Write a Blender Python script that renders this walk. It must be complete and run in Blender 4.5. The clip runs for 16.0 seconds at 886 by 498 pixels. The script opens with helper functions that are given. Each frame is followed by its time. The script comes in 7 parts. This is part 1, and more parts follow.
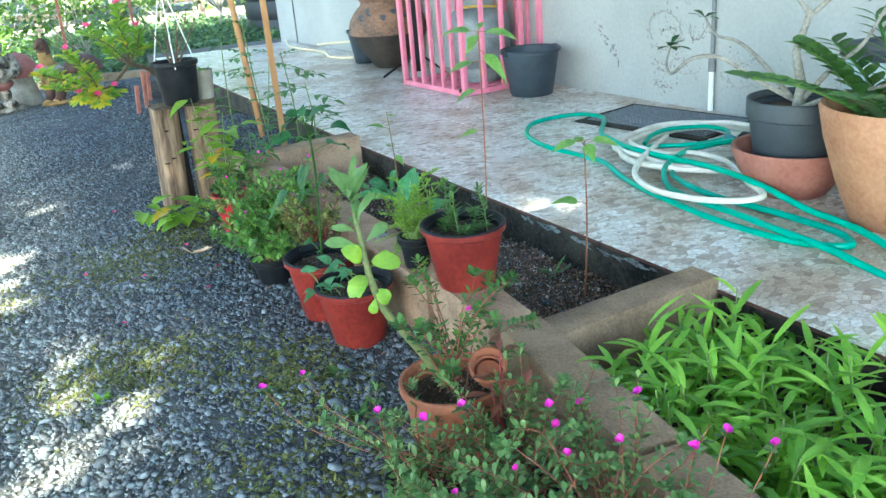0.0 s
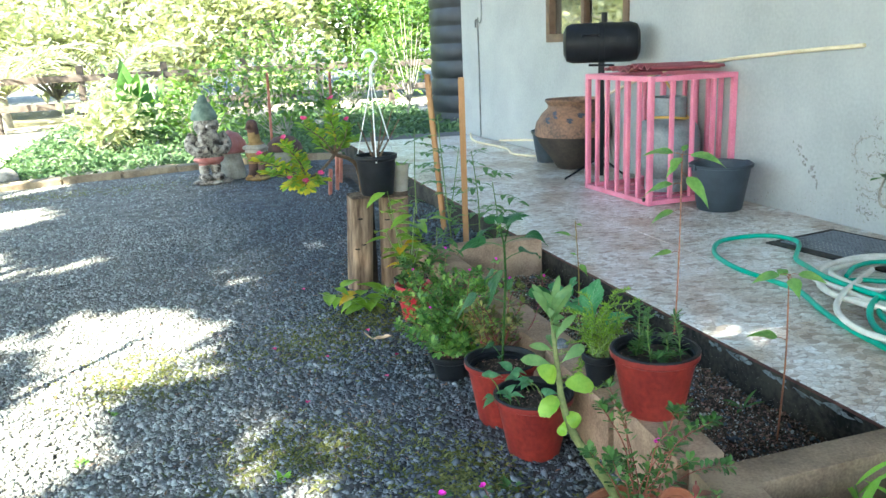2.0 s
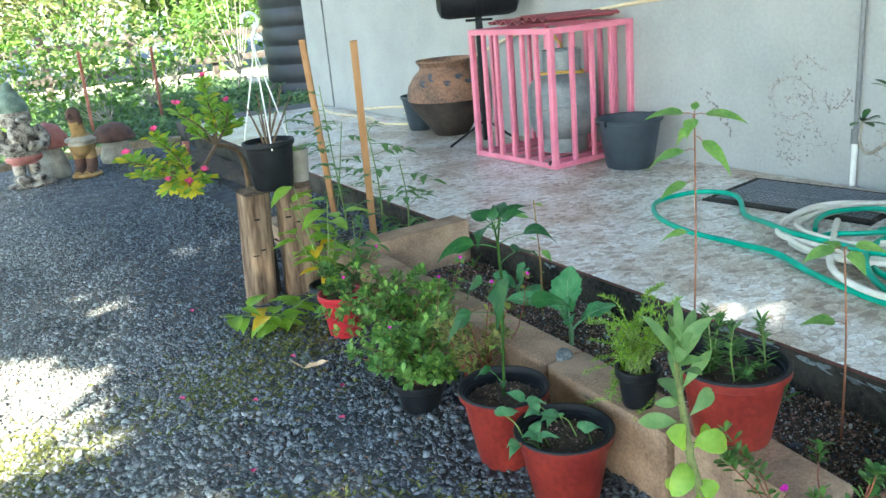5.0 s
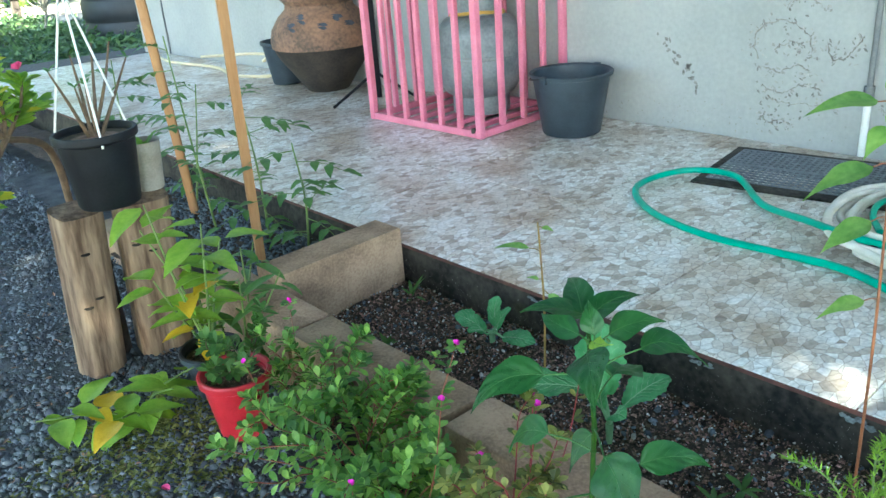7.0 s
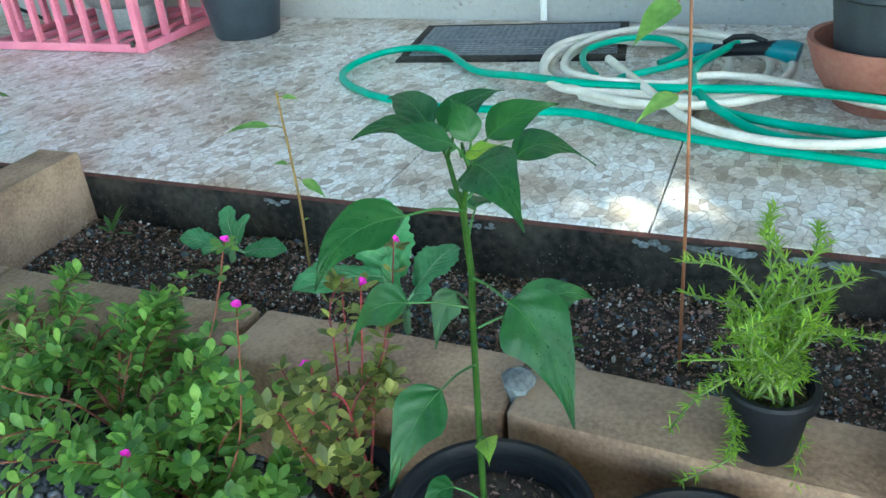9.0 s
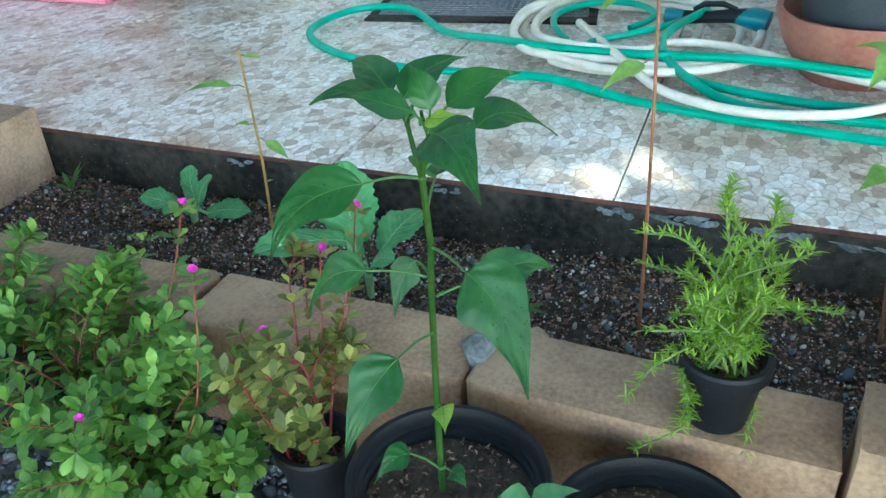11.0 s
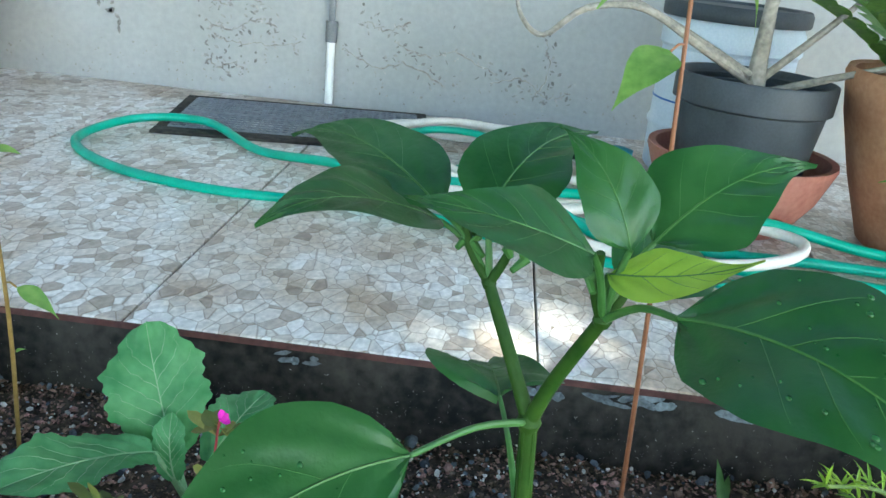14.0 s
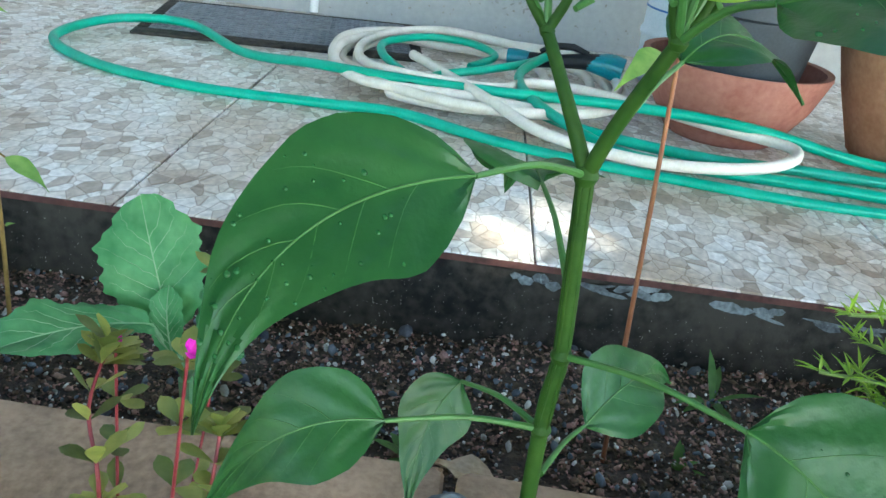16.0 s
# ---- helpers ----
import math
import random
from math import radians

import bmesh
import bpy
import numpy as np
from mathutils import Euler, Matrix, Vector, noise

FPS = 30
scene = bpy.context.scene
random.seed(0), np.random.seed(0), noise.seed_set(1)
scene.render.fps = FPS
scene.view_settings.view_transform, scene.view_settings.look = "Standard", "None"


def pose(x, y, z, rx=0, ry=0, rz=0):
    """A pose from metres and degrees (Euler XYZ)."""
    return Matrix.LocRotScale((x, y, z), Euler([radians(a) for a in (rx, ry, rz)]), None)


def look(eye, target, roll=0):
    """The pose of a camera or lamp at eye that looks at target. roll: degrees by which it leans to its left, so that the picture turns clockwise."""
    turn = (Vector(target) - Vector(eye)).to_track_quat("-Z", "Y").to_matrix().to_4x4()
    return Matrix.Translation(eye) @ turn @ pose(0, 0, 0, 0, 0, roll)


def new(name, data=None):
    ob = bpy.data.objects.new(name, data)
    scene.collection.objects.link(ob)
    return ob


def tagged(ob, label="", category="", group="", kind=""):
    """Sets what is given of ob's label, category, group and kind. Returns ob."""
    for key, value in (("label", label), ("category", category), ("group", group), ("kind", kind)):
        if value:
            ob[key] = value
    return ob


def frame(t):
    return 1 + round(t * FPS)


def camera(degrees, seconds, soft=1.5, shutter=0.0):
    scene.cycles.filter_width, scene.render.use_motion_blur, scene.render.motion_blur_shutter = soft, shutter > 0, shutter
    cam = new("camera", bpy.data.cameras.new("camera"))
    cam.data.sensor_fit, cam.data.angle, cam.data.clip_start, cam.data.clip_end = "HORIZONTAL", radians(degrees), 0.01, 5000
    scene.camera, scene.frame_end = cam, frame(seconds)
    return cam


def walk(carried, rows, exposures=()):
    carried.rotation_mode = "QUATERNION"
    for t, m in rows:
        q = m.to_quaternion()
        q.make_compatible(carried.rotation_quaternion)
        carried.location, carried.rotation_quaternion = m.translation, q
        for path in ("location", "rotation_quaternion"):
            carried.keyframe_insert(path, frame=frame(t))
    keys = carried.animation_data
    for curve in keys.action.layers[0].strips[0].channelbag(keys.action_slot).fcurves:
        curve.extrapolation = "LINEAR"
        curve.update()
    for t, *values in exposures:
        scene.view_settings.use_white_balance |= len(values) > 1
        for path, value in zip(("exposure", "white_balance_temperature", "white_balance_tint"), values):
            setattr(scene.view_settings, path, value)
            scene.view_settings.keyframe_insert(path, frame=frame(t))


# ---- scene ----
cam = camera(57.1, 16.0, soft=1.5)
PATH = [
    (0, (0.056, 0.202, 1.138), (0.997, 1.919, 0.382), -4.9),
    (0.5, (0.029, 0.218, 1.167), (0.844, 2.056, 0.559), -3.3),
    (1, (0.006, 0.228, 1.177), (0.741, 2.118, 0.634), -2.1),
    (1.5, (-0.008, 0.257, 1.204), (0.624, 2.197, 0.708), -2.3),
    (2, (-0.027, 0.245, 1.212), (0.592, 2.184, 0.695), -2.4),
    (2.5, (-0.025, 0.406, 1.188), (0.503, 2.354, 0.609), -2.3),
    (3, (-0.08, 0.453, 1.168), (0.317, 2.413, 0.528), -0.8),
    (3.5, (-0.096, 0.39, 1.195), (0.35, 2.351, 0.591), -8.5),
    (4, (-0.156, 0.471, 1.213), (0.39, 2.408, 0.609), -6.1),
    (4.2, (-0.213, 0.55, 1.215), (0.52, 2.435, 0.65), -4.6),
    (6.3, (-0.024, 1.673, 1.168), (1.021, 3.227, 0.463), -5.5),
    (6.5, (0.007, 1.782, 1.173), (1.045, 3.352, 0.494), -7.6),
    (7, (0.186, 1.993, 1.154), (1.397, 3.385, 0.381), -4.4),
    (7.5, (0.237, 2.139, 1.062), (1.751, 3.186, 0.281), -3.5),
    (8, (0.253, 2.245, 0.982), (1.871, 2.975, 0.059), -1.8),
    (8.5, (0.275, 2.285, 0.947), (1.895, 3.026, 0.037), -2.6),
    (9, (0.256, 2.288, 0.922), (1.862, 3.004, -0.031), -4.8),
    (9.2, (0.239, 2.272, 0.911), (1.858, 2.935, -0.058), -4.7),
    (11.5, (0.297, 2.290, 0.927), (1.874, 2.927, -0.125), -2.7),
    (12, (0.347, 2.327, 0.919), (1.873, 2.994, -0.188), -5.6),
    (12.5, (0.455, 2.435, 0.879), (2.045, 3.071, -0.155), -4.5),
    (13, (0.593, 2.590, 0.774), (2.275, 2.933, -0.253), -2.4),
    (13.5, (0.659, 2.598, 0.724), (2.423, 2.711, -0.211), 6.3),
    (14, (0.651, 2.582, 0.745), (2.513, 2.678, 0.020), 5.9),
    (14.5, (0.646, 2.587, 0.735), (2.508, 2.628, 0.008), 6.7),
    (15, (0.636, 2.609, 0.704), (2.490, 2.661, -0.044), 8.9),
    (15.5, (0.639, 2.602, 0.683), (2.500, 2.627, -0.048), 10.0),
    (16, (0.636, 2.601, 0.674), (2.441, 2.623, -0.187), 7.6),
]
SIZE = 1.23  # metres per unit of the plan below
walk(cam, [(t, look(SIZE * Vector(eye), SIZE * Vector(target), roll)) for t, eye, target, roll in PATH],
     [(0.0, 3.64, 5780, -5), (1.5, 3.28, 6000, -1), (3.0, 3.28, 6100, 0), (3.5, 3.08, 6150, 0), (4.0, 3.18, 6150, 0), (6.5, 3.45, 5950, -4), (9.0, 3.5, 5950, -5), (12.5, 3.66, 6050, 0), (13.5, 3.66, 6150, 2), (14.2, 3.38, 6150, 2), (15.5, 3.34, 6200, 1), (16.0, 3.54, 6250, 2)])

# ---- daylight ----
SUN_FROM = Vector((-0.62, -0.52, 0.62)).normalized()
world = bpy.data.worlds.new("sky")
scene.world = world
world.use_nodes = True
wn = world.node_tree.nodes
sky = wn.new("ShaderNodeTexSky")
sky.sky_type = "NISHITA"
sky.sun_disc = False
sky.sun_elevation = math.asin(SUN_FROM.z)
sky.sun_rotation = math.atan2(SUN_FROM.x, SUN_FROM.y)
world.node_tree.links.new(sky.outputs[0], wn["Background"].inputs[0])
wn["Background"].inputs[1].default_value = 0.105
sun_data = bpy.data.lights.new("sun", "SUN")
sun_data.energy, sun_data.angle, sun_data.color = 5.0, radians(0.6), (1.0, 0.90, 0.74)
sun = new("sun", sun_data)
sun.rotation_euler = SUN_FROM.to_track_quat("Z", "Y").to_euler()


# ---- materials ----
def mat(name, c1, c2, scale=20.0, rough=0.7, bump=0.2, fine=150.0, metal=0.0, spec=0.4, island=0.0, obrand=0.0, glow=0.0, dist=0.01, stretch=1.0, soft=0.16):
    """Two-tone noise colour at two scales with fine relief; glow: how much light leaves let through."""
    m = bpy.data.materials.new(name)
    m.use_nodes = True
    nt, n, l = m.node_tree, m.node_tree.nodes, m.node_tree.links
    b = n["Principled BSDF"]
    co = n.new("ShaderNodeTexCoord")
    mp = n.new("ShaderNodeMapping")
    mp.inputs["Scale"].default_value = (1, 1, stretch)
    l.new(co.outputs["Object"], mp.inputs["Vector"])
    n1 = n.new("ShaderNodeTexNoise")
    n1.inputs["Scale"].default_value, n1.inputs["Detail"].default_value = scale, 6
    l.new(mp.outputs[0], n1.inputs["Vector"])
    n2 = n.new("ShaderNodeTexNoise")
    n2.inputs["Scale"].default_value, n2.inputs["Detail"].default_value = fine, 4
    l.new(mp.outputs[0], n2.inputs["Vector"])
    ramp = n.new("ShaderNodeValToRGB")
    ramp.color_ramp.elements[0].position, ramp.color_ramp.elements[1].position = 0.5 - soft, 0.5 + soft
    ramp.color_ramp.elements[0].color, ramp.color_ramp.elements[1].color = (*c1, 1), (*c2, 1)
    fac = n.new("ShaderNodeMath")
    fac.operation = "MULTIPLY_ADD"
    l.new(n2.outputs["Fac"], fac.inputs[0])
    fac.inputs[1].default_value = 0.35
    half = n.new("ShaderNodeMath")
    half.operation = "MULTIPLY"
    l.new(n1.outputs["Fac"], half.inputs[0])
    half.inputs[1].default_value = 0.65
    l.new(half.outputs[0], fac.inputs[2])
    l.new(fac.outputs[0], ramp.inputs[0])
    col = ramp.outputs[0]
    amount = island or obrand
    if amount:
        src = n.new("ShaderNodeNewGeometry").outputs["Random Per Island"] if island else n.new("ShaderNodeObjectInfo").outputs["Random"]
        hsv = n.new("ShaderNodeHueSaturation")
        mr = n.new("ShaderNodeMapRange")
        mr.inputs[3].default_value, mr.inputs[4].default_value = 1 - amount, 1 + amount
        l.new(src, mr.inputs[0])
        l.new(mr.outputs[0], hsv.inputs["Value"])
        mh = n.new("ShaderNodeMapRange")
        mh.inputs[3].default_value, mh.inputs[4].default_value = 0.5 + 0.03 * amount, 0.5 - 0.05 * amount
        l.new(src, mh.inputs[0])
        l.new(mh.outputs[0], hsv.inputs["Hue"])
        l.new(col, hsv.inputs["Color"])
        col = hsv.outputs[0]
    l.new(col, b.inputs["Base Color"])
    b.inputs["Roughness"].default_value, b.inputs["Metallic"].default_value = rough, metal
    b.inputs["Specular IOR Level"].default_value = spec
    if bump:
        bp = n.new("ShaderNodeBump")
        bp.inputs["Strength"].default_value, bp.inputs["Distance"].default_value = bump, dist
        l.new(fac.outputs[0], bp.inputs["Height"])
        l.new(bp.outputs[0], b.inputs["Normal"])
    if glow:
        tr = n.new("ShaderNodeBsdfTranslucent")
        br = n.new("ShaderNodeHueSaturation")
        br.inputs["Saturation"].default_value, br.inputs["Value"].default_value, br.inputs["Hue"].default_value = 1.15, 1.6, 0.485
        l.new(col, br.inputs["Color"])
        l.new(br.outputs[0], tr.inputs["Color"])
        mix = n.new("ShaderNodeMixShader")
        mix.inputs[0].default_value = glow
        l.new(b.outputs[0], mix.inputs[1])
        l.new(tr.outputs[0], mix.inputs[2])
        l.new(mix.outputs[0], n["Material Output"].inputs["Surface"])
    return m


def paving_mat():
    """Glazed floor tile printed with a broken-stone pattern."""
    m = bpy.data.materials.new("printed_tile")
    m.use_nodes = True
    n, l = m.node_tree.nodes, m.node_tree.links
    b = n["Principled BSDF"]
    co = n.new("ShaderNodeTexCoord")
    geo = n.new("ShaderNodeNewGeometry")
    wob = n.new("ShaderNodeTexNoise")
    wob.inputs["Scale"].default_value = 14
    l.new(geo.outputs["Position"], wob.inputs["Vector"])
    off = n.new("ShaderNodeVectorMath")
    off.operation = "MULTIPLY_ADD"
    l.new(wob.outputs["Color"], off.inputs[0])
    off.inputs[1].default_value = (0.004, 0.004, 0.0)
    l.new(geo.outputs["Position"], off.inputs[2])
    sq = n.new("ShaderNodeMapping")
    sq.inputs["Rotation"].default_value = (0, 0, 0.5)
    sq.inputs["Scale"].default_value = (1.0, 1.35, 0.0)
    l.new(off.outputs[0], sq.inputs["Vector"])
    v1 = n.new("ShaderNodeTexVoronoi")
    v1.inputs["Scale"].default_value = 24.5
    v2 = n.new("ShaderNodeTexVoronoi")
    v2.feature = "DISTANCE_TO_EDGE"
    v2.inputs["Scale"].default_value = 24.5
    l.new(sq.outputs[0], v1.inputs["Vector"])
    l.new(sq.outputs[0], v2.inputs["Vector"])
    sep = n.new("ShaderNodeSeparateColor")
    l.new(v1.outputs["Color"], sep.inputs[0])
    ramp = n.new("ShaderNodeValToRGB")
    e = ramp.color_ramp.elements
    e[0].position, e[0].color = 0.0, (0.40, 0.33, 0.27, 1)
    e[1].position, e[1].color = 1.0, (0.72, 0.70, 0.66, 1)
    for pos, c in ((0.2, (0.62, 0.55, 0.48, 1)), (0.38, (0.76, 0.72, 0.67, 1)), (0.6, (0.74, 0.69, 0.63, 1)), (0.72, (0.86, 0.84, 0.81, 1)), (0.9, (0.84, 0.82, 0.79, 1))):
        q = e.new(pos)
        q.color = c
    l.new(sep.outputs[0], ramp.inputs[0])
    big = n.new("ShaderNodeTexNoise")
    big.inputs["Scale"].default_value, big.inputs["Detail"].default_value = 3.0, 8
    l.new(geo.outputs["Position"], big.inputs["Vector"])
    dirt = n.new("ShaderNodeValToRGB")
    dirt.color_ramp.elements[0].position, dirt.color_ramp.elements[0].color = 0.36, (0.66, 0.55, 0.45, 1)
    dirt.color_ramp.elements[1].position, dirt.color_ramp.elements[1].color = 0.54, (1, 1, 1, 1)
    l.new(big.outputs[0], dirt.inputs[0])
    mul = n.new("ShaderNodeMix")
    mul.data_type, mul.blend_type = "RGBA", "MULTIPLY"
    mul.inputs[0].default_value = 1
    l.new(ramp.outputs[0], mul.inputs[6])
    l.new(dirt.outputs[0], mul.inputs[7])
    grain = n.new("ShaderNodeTexNoise")
    grain.inputs["Scale"].default_value, grain.inputs["Detail"].default_value = 55, 8
    l.new(sq.outputs[0], grain.inputs["Vector"])
    fleck = n.new("ShaderNodeMapRange")
    fleck.inputs[1].default_value, fleck.inputs[2].default_value, fleck.inputs[3].default_value, fleck.inputs[4].default_value = 0.3, 0.7, 0.70, 1.14
    l.new(grain.outputs["Fac"], fleck.inputs[0])
    mulg = n.new("ShaderNodeMix")
    mulg.data_type, mulg.blend_type = "RGBA", "MULTIPLY"
    mulg.inputs[0].default_value = 1
    l.new(mul.outputs[2], mulg.inputs[6])
    l.new(fleck.outputs[0], mulg.inputs[7])
    line = n.new("ShaderNodeValToRGB")
    line.color_ramp.elements[0].position, line.color_ramp.elements[0].color = 0.008, (0.40, 0.34, 0.28, 1)
    line.color_ramp.elements[1].position, line.color_ramp.elements[1].color = 0.05, (1, 1, 1, 1)
    l.new(v2.outputs["Distance"], line.inputs[0])
    mul2 = n.new("ShaderNodeMix")
    mul2.data_type, mul2.blend_type = "RGBA", "MULTIPLY"
    mul2.inputs[0].default_value = 0.68
    l.new(mulg.outputs[2], mul2.inputs[6])
    l.new(line.outputs[0], mul2.inputs[7])
    l.new(mul2.outputs[2], b.inputs["Base Color"])
    b.inputs["Roughness"].default_value = 0.33
    bp = n.new("ShaderNodeBump")
    bp.inputs["Strength"].default_value, bp.inputs["Distance"].default_value = 0.25, 0.004
    l.new(line.outputs[0], bp.inputs["Height"])
    l.new(bp.outputs[0], b.inputs["Normal"])
    return m


